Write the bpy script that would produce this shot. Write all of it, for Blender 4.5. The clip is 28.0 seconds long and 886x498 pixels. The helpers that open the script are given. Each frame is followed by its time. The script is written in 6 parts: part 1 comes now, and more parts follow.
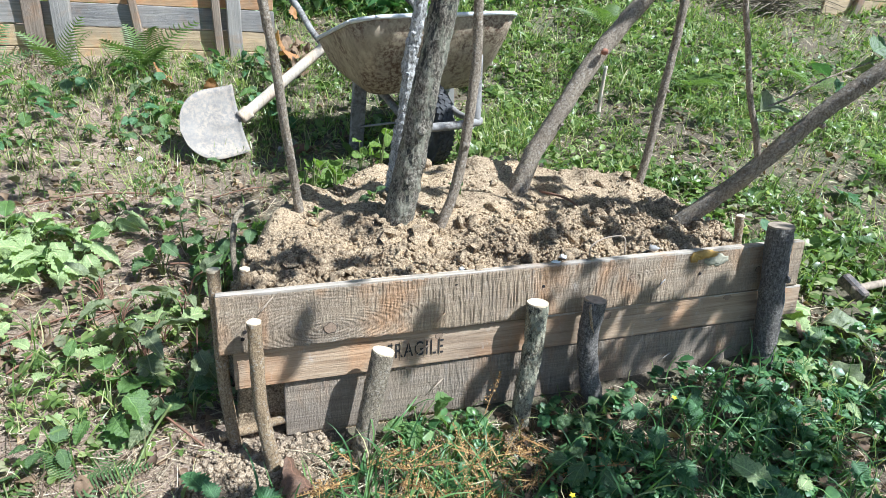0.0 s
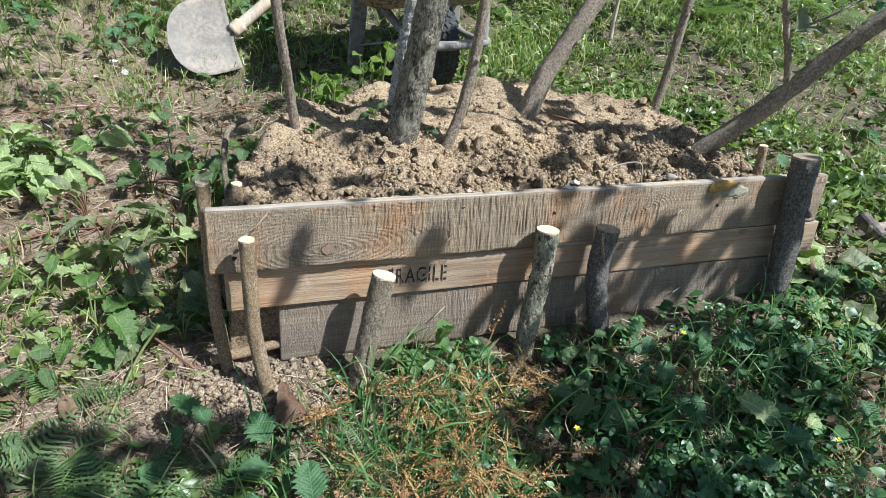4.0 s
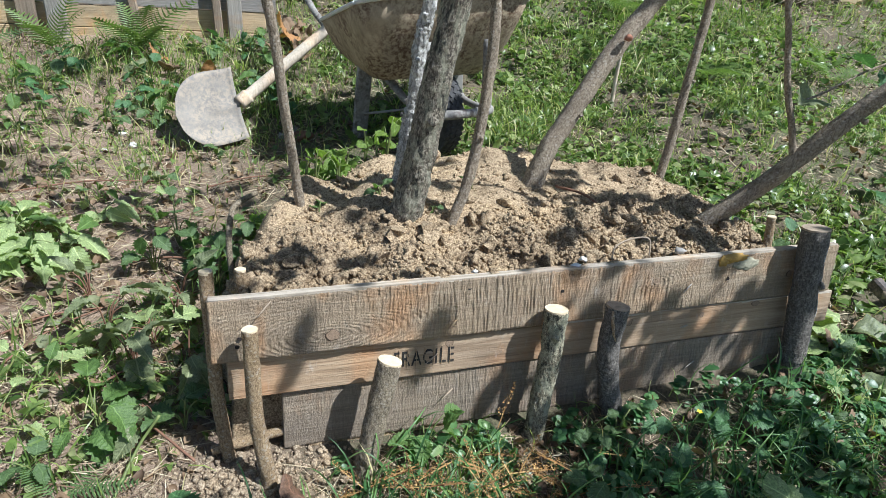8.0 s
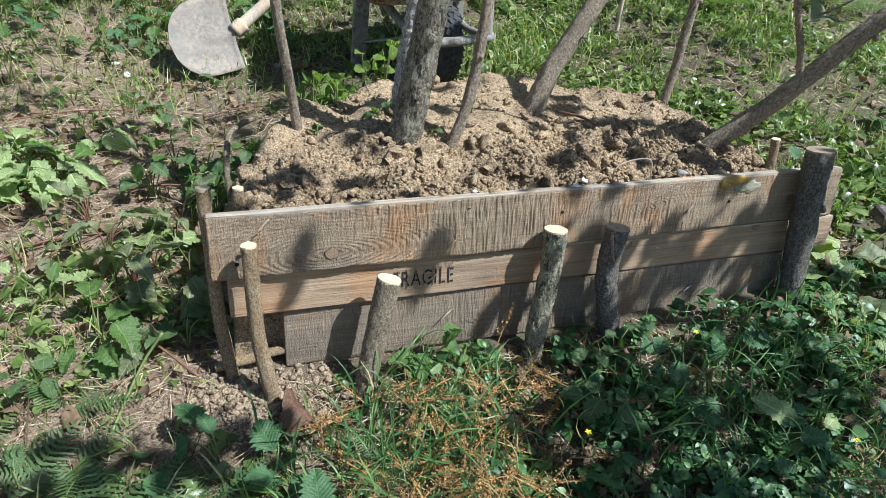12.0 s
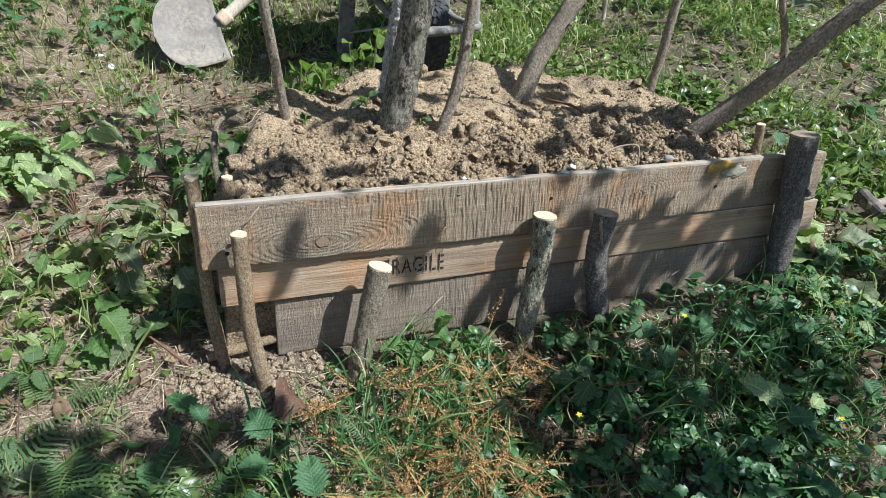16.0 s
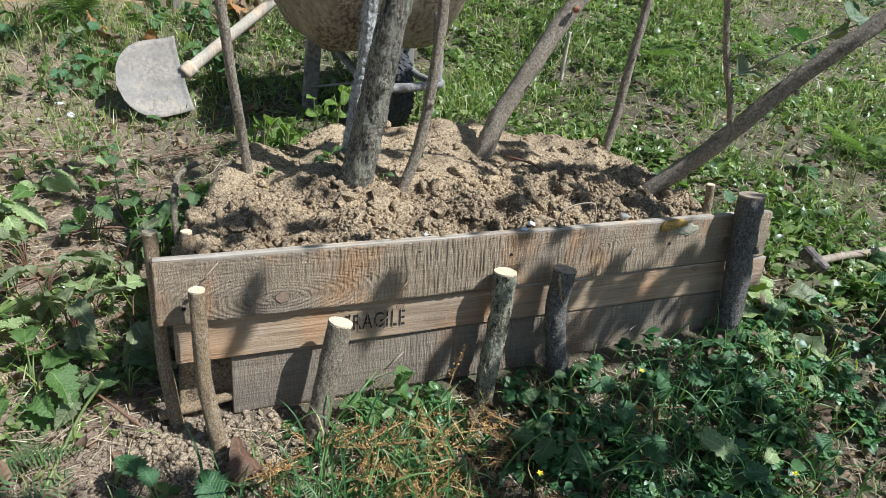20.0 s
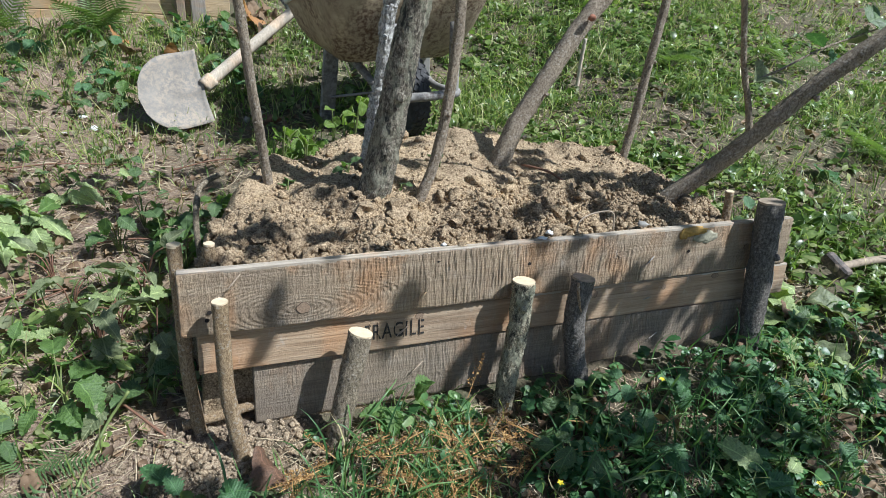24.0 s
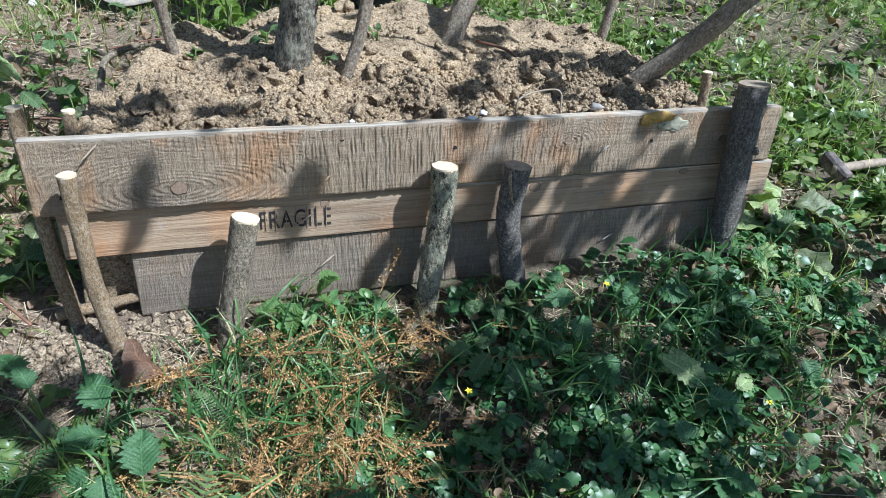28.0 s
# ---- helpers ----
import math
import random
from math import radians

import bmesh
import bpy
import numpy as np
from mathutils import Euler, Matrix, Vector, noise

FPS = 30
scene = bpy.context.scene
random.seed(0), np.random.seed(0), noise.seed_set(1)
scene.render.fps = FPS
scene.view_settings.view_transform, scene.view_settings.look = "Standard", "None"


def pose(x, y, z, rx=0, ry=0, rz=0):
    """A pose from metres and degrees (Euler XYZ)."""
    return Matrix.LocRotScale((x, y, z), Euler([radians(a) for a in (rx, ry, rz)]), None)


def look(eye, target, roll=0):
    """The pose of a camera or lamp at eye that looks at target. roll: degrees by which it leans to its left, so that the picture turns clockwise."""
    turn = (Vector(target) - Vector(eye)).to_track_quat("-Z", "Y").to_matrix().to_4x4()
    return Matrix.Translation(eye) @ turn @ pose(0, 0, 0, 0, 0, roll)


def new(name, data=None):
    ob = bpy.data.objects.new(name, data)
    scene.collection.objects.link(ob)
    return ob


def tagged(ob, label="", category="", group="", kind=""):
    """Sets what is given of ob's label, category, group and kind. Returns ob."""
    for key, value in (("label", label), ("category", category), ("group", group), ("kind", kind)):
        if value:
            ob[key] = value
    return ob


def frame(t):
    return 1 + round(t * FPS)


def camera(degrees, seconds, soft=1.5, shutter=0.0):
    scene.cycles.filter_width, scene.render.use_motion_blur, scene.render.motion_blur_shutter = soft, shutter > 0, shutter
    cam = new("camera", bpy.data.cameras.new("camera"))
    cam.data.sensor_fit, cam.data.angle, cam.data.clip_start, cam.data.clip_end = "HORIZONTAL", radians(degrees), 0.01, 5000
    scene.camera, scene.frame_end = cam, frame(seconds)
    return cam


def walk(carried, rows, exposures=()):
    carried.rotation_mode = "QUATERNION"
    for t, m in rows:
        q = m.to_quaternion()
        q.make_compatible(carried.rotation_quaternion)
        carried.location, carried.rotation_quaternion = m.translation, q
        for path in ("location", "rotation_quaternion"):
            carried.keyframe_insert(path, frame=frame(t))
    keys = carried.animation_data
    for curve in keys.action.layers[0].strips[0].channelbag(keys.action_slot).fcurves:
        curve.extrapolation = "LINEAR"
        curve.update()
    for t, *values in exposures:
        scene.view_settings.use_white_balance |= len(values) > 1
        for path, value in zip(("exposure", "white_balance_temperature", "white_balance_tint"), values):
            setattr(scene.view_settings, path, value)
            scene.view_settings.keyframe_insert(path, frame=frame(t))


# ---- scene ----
cam = camera(69.4, 28.0, soft=0.3)
PATH = [
    (0, (0.0216, -1.1980, 1.2580), (0.5143, 0.0147, 0.5255), 6.61),
    (0.5, (0.0203, -1.1868, 1.2239), (0.5249, -0.0260, 0.4190), 7.69),
    (1, (0.0256, -1.1703, 1.2083), (0.5224, -0.0333, 0.3654), 7.67),
    (1.5, (0.0133, -1.1613, 1.1931), (0.4889, -0.0167, 0.3483), 8.77),
    (2, (0.0189, -1.1708, 1.1834), (0.5031, -0.0571, 0.3029), 9.16),
    (2.5, (0.0178, -1.1753, 1.1931), (0.5093, -0.0487, 0.3334), 9.11),
    (4.5, (0.0326, -1.1131, 1.1593), (0.5316, 0.0147, 0.3055), 8.97),
    (5, (0.0432, -1.1059, 1.1527), (0.5775, 0.0015, 0.2936), 9.53),
    (5.5, (0.0489, -1.1012, 1.1571), (0.6138, -0.0014, 0.3078), 9.48),
    (6, (0.0622, -1.1118, 1.1644), (0.6508, -0.0172, 0.3245), 9.47),
    (6.5, (0.0646, -1.1247, 1.1661), (0.6510, -0.0265, 0.3295), 8.85),
    (7, (0.0420, -1.0877, 1.2035), (0.5597, 0.0752, 0.4100), 9.26),
    (7.5, (0.0423, -1.0730, 1.2206), (0.5364, 0.1227, 0.4616), 7.60),
    (8, (0.0368, -1.0674, 1.2226), (0.5281, 0.1290, 0.4628), 7.54),
    (8.5, (0.0384, -1.0687, 1.2098), (0.5163, 0.1290, 0.4436), 7.94),
    (9, (0.0366, -1.0645, 1.2021), (0.5081, 0.1172, 0.4076), 8.49),
    (9.5, (0.0378, -1.0743, 1.2016), (0.5108, 0.1096, 0.4113), 8.18),
    (10, (0.0510, -1.0748, 1.1845), (0.5112, 0.0662, 0.3263), 7.52),
    (10.5, (0.0518, -1.0849, 1.1848), (0.5462, 0.0582, 0.3488), 7.43),
    (11, (0.0458, -1.0959, 1.1766), (0.5426, 0.0374, 0.3287), 7.54),
    (11.5, (0.0437, -1.1000, 1.1717), (0.5274, 0.0306, 0.3128), 7.68),
    (12, (0.0399, -1.0979, 1.1684), (0.5166, 0.0301, 0.3022), 7.73),
    (12.5, (0.0440, -1.0916, 1.1610), (0.5352, 0.0211, 0.2831), 8.16),
    (14.5, (0.0322, -1.1155, 1.1629), (0.5225, 0.0047, 0.2940), 8.15),
    (15, (0.0347, -1.1138, 1.1581), (0.5352, -0.0121, 0.2717), 8.34),
    (15.5, (0.0300, -1.1154, 1.1627), (0.5344, -0.0068, 0.2872), 8.35),
    (16, (0.0329, -1.1099, 1.1604), (0.5325, -0.0000, 0.2836), 7.78),
    (16.5, (0.0325, -1.0972, 1.1822), (0.5383, 0.0515, 0.3608), 6.93),
    (17, (0.0157, -1.1042, 1.2163), (0.5560, 0.1110, 0.5226), 7.85),
    (17.5, (0.0135, -1.1117, 1.2058), (0.5716, 0.0852, 0.4947), 9.07),
    (18, (0.0129, -1.1058, 1.1957), (0.6071, 0.0590, 0.4607), 10.42),
    (18.5, (0.0222, -1.1190, 1.1974), (0.5970, 0.0475, 0.4497), 9.55),
    (19, (0.0312, -1.1258, 1.1959), (0.6180, 0.0357, 0.4499), 9.94),
    (19.5, (0.0377, -1.1176, 1.1866), (0.6252, 0.0244, 0.4117), 9.57),
    (20, (0.0339, -1.1074, 1.1815), (0.6257, 0.0339, 0.4087), 9.92),
    (20.5, (0.0270, -1.1058, 1.1777), (0.6257, 0.0307, 0.4032), 10.56),
    (21, (0.0301, -1.1050, 1.1812), (0.6024, 0.0350, 0.3920), 9.59),
    (21.5, (0.0274, -1.1123, 1.1791), (0.5904, 0.0300, 0.3865), 9.21),
    (22, (0.0203, -1.1099, 1.1810), (0.5821, 0.0290, 0.3827), 9.50),
    (22.5, (0.0187, -1.1102, 1.1951), (0.5821, 0.0486, 0.4272), 8.89),
    (24.5, (0.0368, -1.1073, 1.1933), (0.5873, 0.0580, 0.4257), 8.25),
    (25, (0.1835, -1.1398, 1.1878), (0.6175, 0.0572, 0.3947), 5.26),
    (25.5, (0.3125, -1.1788, 1.1821), (0.7591, -0.0041, 0.3633), 4.09),
    (26, (0.3604, -1.1866, 1.1835), (0.9091, -0.0670, 0.3496), 6.99),
    (26.5, (0.3647, -1.1822, 1.1838), (0.9497, -0.0756, 0.3573), 7.27),
    (27, (0.3379, -1.1852, 1.1822), (0.9162, -0.0647, 0.3699), 7.57),
    (27.5, (0.3169, -1.1915, 1.1554), (0.8180, -0.0561, 0.3130), 8.42),
    (28, (0.3373, -1.0824, 1.0641), (0.8156, -0.0142, 0.1260), 9.15),
]
walk(cam, [(t, look(e, a, r)) for t, e, a, r in PATH], [(t, s, k, 8.2) for t, s, k in ((0, 0.92, 5520), (0.6, 0.69, 5670), (2, 0.60, 5770), (5, 0.54, 5770), (8, 0.55, 5780), (12, 0.46, 5790), (17, 0.41, 5760), (22, 0.36, 5760), (25, 0.35, 5760), (26, 0.41, 5650), (28, 0.55, 5350))])

# ---- daylight ----
SUN_TO = Vector((0.72, -0.5, 1.4)).normalized()
world = bpy.data.worlds.new("sky")
scene.world = world
world.use_nodes = True
wn = world.node_tree.nodes
sky = wn.new("ShaderNodeTexSky")
sky.sky_type = "NISHITA"
sky.sun_disc = False
sky.sun_elevation = math.asin(SUN_TO.z)
sky.sun_rotation = math.atan2(SUN_TO.x, SUN_TO.y)
wn["Background"].inputs[1].default_value = 0.07
world.node_tree.links.new(sky.outputs[0], wn["Background"].inputs[0])
sun = new("sun", bpy.data.lights.new("sun", "SUN"))
sun.data.energy, sun.data.angle, sun.data.color = 5.0, radians(0.55), (1.0, 0.98, 0.95)
sun.matrix_world = look(SUN_TO * 20, (0, 0, 0))


# ---- materials ----
def mat(name, build, rough=0.8):
    m = bpy.data.materials.new(name)
    m.use_nodes = True
    nt = m.node_tree
    b = nt.nodes["Principled BSDF"]
    b.inputs["Roughness"].default_value = rough
    build(nt, b)
    return m


def node(nt, kind, **kw):
    n = nt.nodes.new("ShaderNode" + kind)
    for k, v in kw.items():
        n.inputs[k].default_value = v
    return n


def coords(nt, scale=(1, 1, 1), space="Object"):
    c = nt.nodes.new("ShaderNodeTexCoord")
    mp = nt.nodes.new("ShaderNodeMapping")
    mp.inputs["Scale"].default_value = scale
    nt.links.new(c.outputs[space], mp.inputs[0])
    return mp.outputs[0]


def noise_tex(nt, vec, scale, detail=4.0, rough=0.6, dist=0.0):
    n = node(nt, "TexNoise", Scale=scale, Detail=detail, Roughness=rough, Distortion=dist)
    if vec is not None:
        nt.links.new(vec, n.inputs["Vector"])
    return n.outputs["Fac"]


def ramp(nt, fac, stops):
    r = nt.nodes.new("ShaderNodeValToRGB")
    e = r.color_ramp.elements
    while len(e) < len(stops):
        e.new(0.5)
    for el, (p, c) in zip(e, stops):
        el.position, el.color = p, (*c, 1)
    nt.links.new(fac, r.inputs[0])
    return r.outputs[0]


def mix(nt, fac, a, b, mode="MIX"):
    m = nt.nodes.new("ShaderNodeMix")
    m.data_type, m.blend_type = "RGBA", mode
    for sock, v in ((m.inputs[0], fac), (m.inputs[6], a), (m.inputs[7], b)):
        if isinstance(v, (int, float)):
            sock.default_value = v
        elif isinstance(v, tuple):
            sock.default_value = (*v, 1)
        else:
            nt.links.new(v, sock)
    return m.outputs[2]


def bump(nt, b, height, strength=0.4, dist=0.004):
    n = node(nt, "Bump", Strength=strength, Distance=dist)
    nt.links.new(height, n.inputs["Height"])
    nt.links.new(n.outputs[0], b.inputs["Normal"])


def calc(nt, op, a, b=0.0):
    m = nt.nodes.new("ShaderNodeMath")
    m.operation = op
    for sock, v in ((m.inputs[0], a), (m.inputs[1], b)):
        if isinstance(v, (int, float)):
            sock.default_value = v
        else:
            nt.links.new(v, sock)
    return m.outputs[0]


def wood_mat(name, dark, mid, light, saw=0.0, axis=0, grain=1.0):
    """Sawn board: long grain lines, patches of grey and of orange, and on rough boards the upright comb of the saw."""
    def build(nt, b):
        sc = [150 * grain, 150 * grain, 150 * grain]
        sc[axis] = 4.0 * grain
        oi = nt.nodes.new("ShaderNodeObjectInfo")
        shift = calc(nt, "MULTIPLY", oi.outputs["Random"], 37.0)

        def moved(scale):
            add = nt.nodes.new("ShaderNodeVectorMath")
            nt.links.new(coords(nt, scale), add.inputs[0])
            nt.links.new(shift, add.inputs[1])
            return add.outputs[0]
        g = noise_tex(nt, moved(tuple(sc)), 1.0, 7, 0.7, 0.8)
        big = noise_tex(nt, moved((3.2, 3.2, 9.0) if axis == 0 else (9, 9, 3.2)), 1.0, 6, 0.65, 0.5)
        tint = noise_tex(nt, moved((7, 7, 4) if axis == 0 else (4, 4, 7)), 1.0, 5, 0.6, 0.4)
        col = ramp(nt, g, [(0.33, dark), (0.5, mid), (0.66, light)])
        if saw > 0.3:
            comb = noise_tex(nt, moved((190, 60, 30)), 1.0, 6, 0.75, 0.9)
            fine = noise_tex(nt, moved((420, 420, 260)), 1.0, 5, 0.75)
            h = mix(nt, 0.35, comb, fine)
            col = mix(nt, 0.45, col, mid)
            # relief shading put into the colour: saw grooves darker, ridges paler
            col = mix(nt, 1.0, col, ramp(nt, h, [(0.36, (0.72, 0.69, 0.65)), (0.5, (1.0, 0.99, 0.97)), (0.64, (1.25, 1.24, 1.21))]), "MULTIPLY")
        else:
            h = g
            col = mix(nt, 0.3 * (saw > 0), col, mid)
        tone = ramp(nt, big, [(0.3, (0.7, 0.69, 0.69)), (0.5, (1.0, 0.98, 0.95)), (0.7, (1.2, 1.14, 1.05))])
        col = mix(nt, 1.0, col, tone, "MULTIPLY")
        col = mix(nt, ramp(nt, tint, [(0.52, (0, 0, 0)), (0.7, (0.75, 0.75, 0.75))]), col, mix(nt, 1.0, col, (1.28, 0.93, 0.66), "MULTIPLY"))
        pale = noise_tex(nt, moved((30, 30, 12)), 1.0, 8, 0.78)
        col = mix(nt, ramp(nt, pale, [(0.58, (0, 0, 0)), (0.74, (0.6, 0.6, 0.6))]), col, (0.52, 0.48, 0.42))
        nt.links.new(col, b.inputs["Base Color"])
        bump(nt, b, h, 1.0 if saw else 0.6, 0.009 if saw > 0.3 else 0.003)
    return mat(name, build, 0.85)


def bark_mat(name, dark, mid, light, spots=0.0, moss=0.0, scale=1.0):
    """Thin bark: fine cracked skin, pale corky specks set crosswise, crusts of lichen and black patches on old stems."""
    def build(nt, b):
        n = noise_tex(nt, coords(nt, (170 * scale, 170 * scale, 85 * scale)), 1.0, 10, 0.75, 0.5)
        n2 = noise_tex(nt, coords(nt, (420 * scale, 420 * scale, 420 * scale)), 1.0, 4, 0.7)
        n = mix(nt, 0.35, n, n2)
        col = ramp(nt, n, [(0.42, dark), (0.5, mid), (0.57, light)])
        big = noise_tex(nt, coords(nt, (1, 1, 0.6)), 9.0, 6, 0.65)
        col = mix(nt, 1.0, col, ramp(nt, big, [(0.32, (0.82, 0.8, 0.77)), (0.5, (1, 1, 1)), (0.68, (1.16, 1.16, 1.13))]), "MULTIPLY")
        if spots:
            vo = node(nt, "TexVoronoi", Scale=1.0)
            nt.links.new(coords(nt, (85, 85, 130)), vo.inputs["Vector"])
            gate = noise_tex(nt, coords(nt), 20.0, 4, 0.6)
            sp = ramp(nt, vo.outputs["Distance"], [(0.24, (1, 1, 1)), (0.38, (0, 0, 0))])
            sp = mix(nt, 1.0, sp, ramp(nt, gate, [(0.38, (0, 0, 0)), (0.55, (spots, spots, spots))]), "MULTIPLY")
            col = mix(nt, sp, col, (0.52, 0.47, 0.39))
        if moss:
            mo = noise_tex(nt, coords(nt, (1, 1, 0.5)), 30.0, 8, 0.8)
            col = mix(nt, ramp(nt, mo, [(0.47, (0, 0, 0)), (0.58, (moss, moss, moss))]), col, (0.33, 0.335, 0.235))
            mo2 = noise_tex(nt, coords(nt, (1.3, 1.3, 0.5)), 17.0, 9, 0.8)
            col = mix(nt, ramp(nt, mo2, [(0.53, (0, 0, 0)), (0.58, (0.95, 0.95, 0.95))]), col, (0.012, 0.014, 0.012))
        nt.links.new(col, b.inputs["Base Color"])
        bump(nt, b, n, 1.0, 0.005)
    return mat(name, build, 0.88)


def leaf_mat(name, stops, trans=0.35, rough=0.5, vein=False):
    """Leaf colours vary from leaf to leaf; thin leaves let some light through."""
    def build(nt, b):
        ge = nt.nodes.new("ShaderNodeNewGeometry")
        n = noise_tex(nt, coords(nt), 60.0, 4, 0.6)
        col = ramp(nt, ge.outputs["Random Per Island"], stops)
        col = mix(nt, 1.0, col, ramp(nt, n, [(0.3, (0.72, 0.74, 0.7)), (0.7, (1.22, 1.2, 1.1))]), "MULTIPLY")
        h = n
        if vein:
            sep = nt.nodes.new("ShaderNodeSeparateXYZ")
            nt.links.new(coords(nt), sep.inputs[0])
            ax = calc(nt, "ABSOLUTE", sep.outputs[0])
            run = calc(nt, "SUBTRACT", sep.outputs[1], calc(nt, "MULTIPLY", ax, 0.8))
            side = calc(nt, "SINE", calc(nt, "MULTIPLY", run, 58.0))
            rib = ramp(nt, ax, [(0.006, (1, 1, 1)), (0.022, (0, 0, 0))])
            rib2 = ramp(nt, side, [(0.8, (0, 0, 0)), (1.0, (0.2, 0.2, 0.2))])
            net = noise_tex(nt, coords(nt), 24.0, 5, 0.7)
            col = mix(nt, mix(nt, 1.0, rib, rib2, "LIGHTEN"), mix(nt, 1.0, col, ramp(nt, net, [(0.35, (0.62, 0.66, 0.62)), (0.65, (1.3, 1.28, 1.2))]), "MULTIPLY"), mix(nt, 1.0, col, (1.7, 1.6, 1.6), "MULTIPLY"))
            h = calc(nt, "ADD", net, calc(nt, "MULTIPLY", side, 0.3))
        nt.links.new(col, b.inputs["Base Color"])
        b.inputs["Specular IOR Level"].default_value = 0.5
        tr = nt.nodes.new("ShaderNodeBsdfTranslucent")
        nt.links.new(mix(nt, 1.0, col, (1.2, 1.35, 0.65), "MULTIPLY"), tr.inputs[0])
        ms = nt.nodes.new("ShaderNodeMixShader")
        ms.inputs[0].default_value = trans
        nt.links.new(b.outputs[0], ms.inputs[1])
        nt.links.new(tr.outputs[0], ms.inputs[2])
        nt.links.new(ms.outputs[0], nt.nodes["Material Output"].inputs[0])
        bump(nt, b, h, 0.6 if vein else 0.3, 0.002)
    return mat(name, build, rough)


def soil_mat(name, dark, mid, light):
    """Crumbly earth: grains of two sizes, pale and dark patches."""
    def build(nt, b):
        n = noise_tex(nt, coords(nt), 260.0, 8, 0.8)
        n2 = noise_tex(nt, coords(nt), 70.0, 8, 0.75)
        g = noise_tex(nt, coords(nt), 6.0, 6, 0.65)
        vo = node(nt, "TexVoronoi", Scale=190.0)
        nt.links.new(coords(nt), vo.inputs["Vector"])
        h = mix(nt, 0.5, n, n2)
        h = mix(nt, 0.22, h, vo.outputs["Distance"], "SUBTRACT")
        col = ramp(nt, h, [(0.26, dark), (0.375, mid), (0.49, light)])
        col = mix(nt, 1.0, col, ramp(nt, g, [(0.3, (0.66, 0.63, 0.6)), (0.5, (1, 1, 1)), (0.7, (1.22, 1.18, 1.1))]), "MULTIPLY")
        nt.links.new(col, b.inputs["Base Color"])
        bump(nt, b, h, 1.0, 0.008)
    return mat(name, build, 0.95)


M_PLANK = wood_mat("weathered_sawn_wood", (0.19, 0.142, 0.092), (0.35, 0.275, 0.192), (0.49, 0.41, 0.31), saw=0.85)
M_PLANK2 = wood_mat("planed_crate_wood", (0.18, 0.118, 0.07), (0.365, 0.265, 0.172), (0.48, 0.375, 0.265), saw=0.12, grain=0.8)
M_PLANK3 = wood_mat("grey_plank_wood", (0.16, 0.13, 0.097), (0.295, 0.243, 0.185), (0.43, 0.37, 0.3), saw=0.6)
M_EDGE = wood_mat("sawn_edge_wood", (0.22, 0.185, 0.14), (0.43, 0.375, 0.3), (0.58, 0.52, 0.44))
M_BACKGREY = wood_mat("grey_board", (0.17, 0.16, 0.145), (0.27, 0.255, 0.235), (0.38, 0.36, 0.33), saw=0.22)
M_BACKPALE = wood_mat("pale_board", (0.33, 0.24, 0.14), (0.47, 0.36, 0.22), (0.57, 0.46, 0.31), saw=0.22)
M_BACKORANGE = wood_mat("orange_board", (0.32, 0.185, 0.09), (0.46, 0.29, 0.155), (0.54, 0.39, 0.25), saw=0.22)
M_POST = wood_mat("post_wood", (0.15, 0.115, 0.082), (0.25, 0.195, 0.145), (0.36, 0.295, 0.225), saw=0.2, axis=2)
M_POSTGREY = wood_mat("grey_post", (0.2, 0.185, 0.165), (0.31, 0.29, 0.26), (0.43, 0.405, 0.365), saw=0.25, axis=2)
M_BARK = bark_mat("hazel_bark", (0.11, 0.083, 0.055), (0.25, 0.198, 0.138), (0.4, 0.335, 0.25), spots=0.6, scale=1.2)
M_TRUNK = bark_mat("mossy_bark", (0.026, 0.021, 0.015), (0.12, 0.1, 0.072), (0.4, 0.355, 0.275), moss=0.5, scale=0.8)
M_LICHEN = bark_mat("lichen_bark", (0.13, 0.125, 0.11), (0.4, 0.385, 0.35), (0.66, 0.65, 0.6), moss=0.0, scale=0.7)
M_STAKE = bark_mat("stake_bark", (0.085, 0.066, 0.042), (0.205, 0.164, 0.108), (0.36, 0.3, 0.21), spots=0.3, scale=1.2)
M_STAKE_DARK = bark_mat("dark_smooth_bark", (0.05, 0.043, 0.036), (0.115, 0.102, 0.087), (0.22, 0.2, 0.175), spots=0.3, scale=1.2)
M_STAKE_MOSS = bark_mat("lichened_stake_bark", (0.05, 0.042, 0.028), (0.2, 0.172, 0.11), (0.48, 0.44, 0.31), moss=0.7, scale=0.8)
M_STAKE_BROWN = bark_mat("brown_stake_bark", (0.14, 0.09, 0.045), (0.29, 0.2, 0.11), (0.45, 0.335, 0.2), spots=0.45, scale=1.6)
M_SOIL = soil_mat("dry_soil", (0.115, 0.078, 0.044), (0.345, 0.25, 0.148), (0.59, 0.46, 0.295))


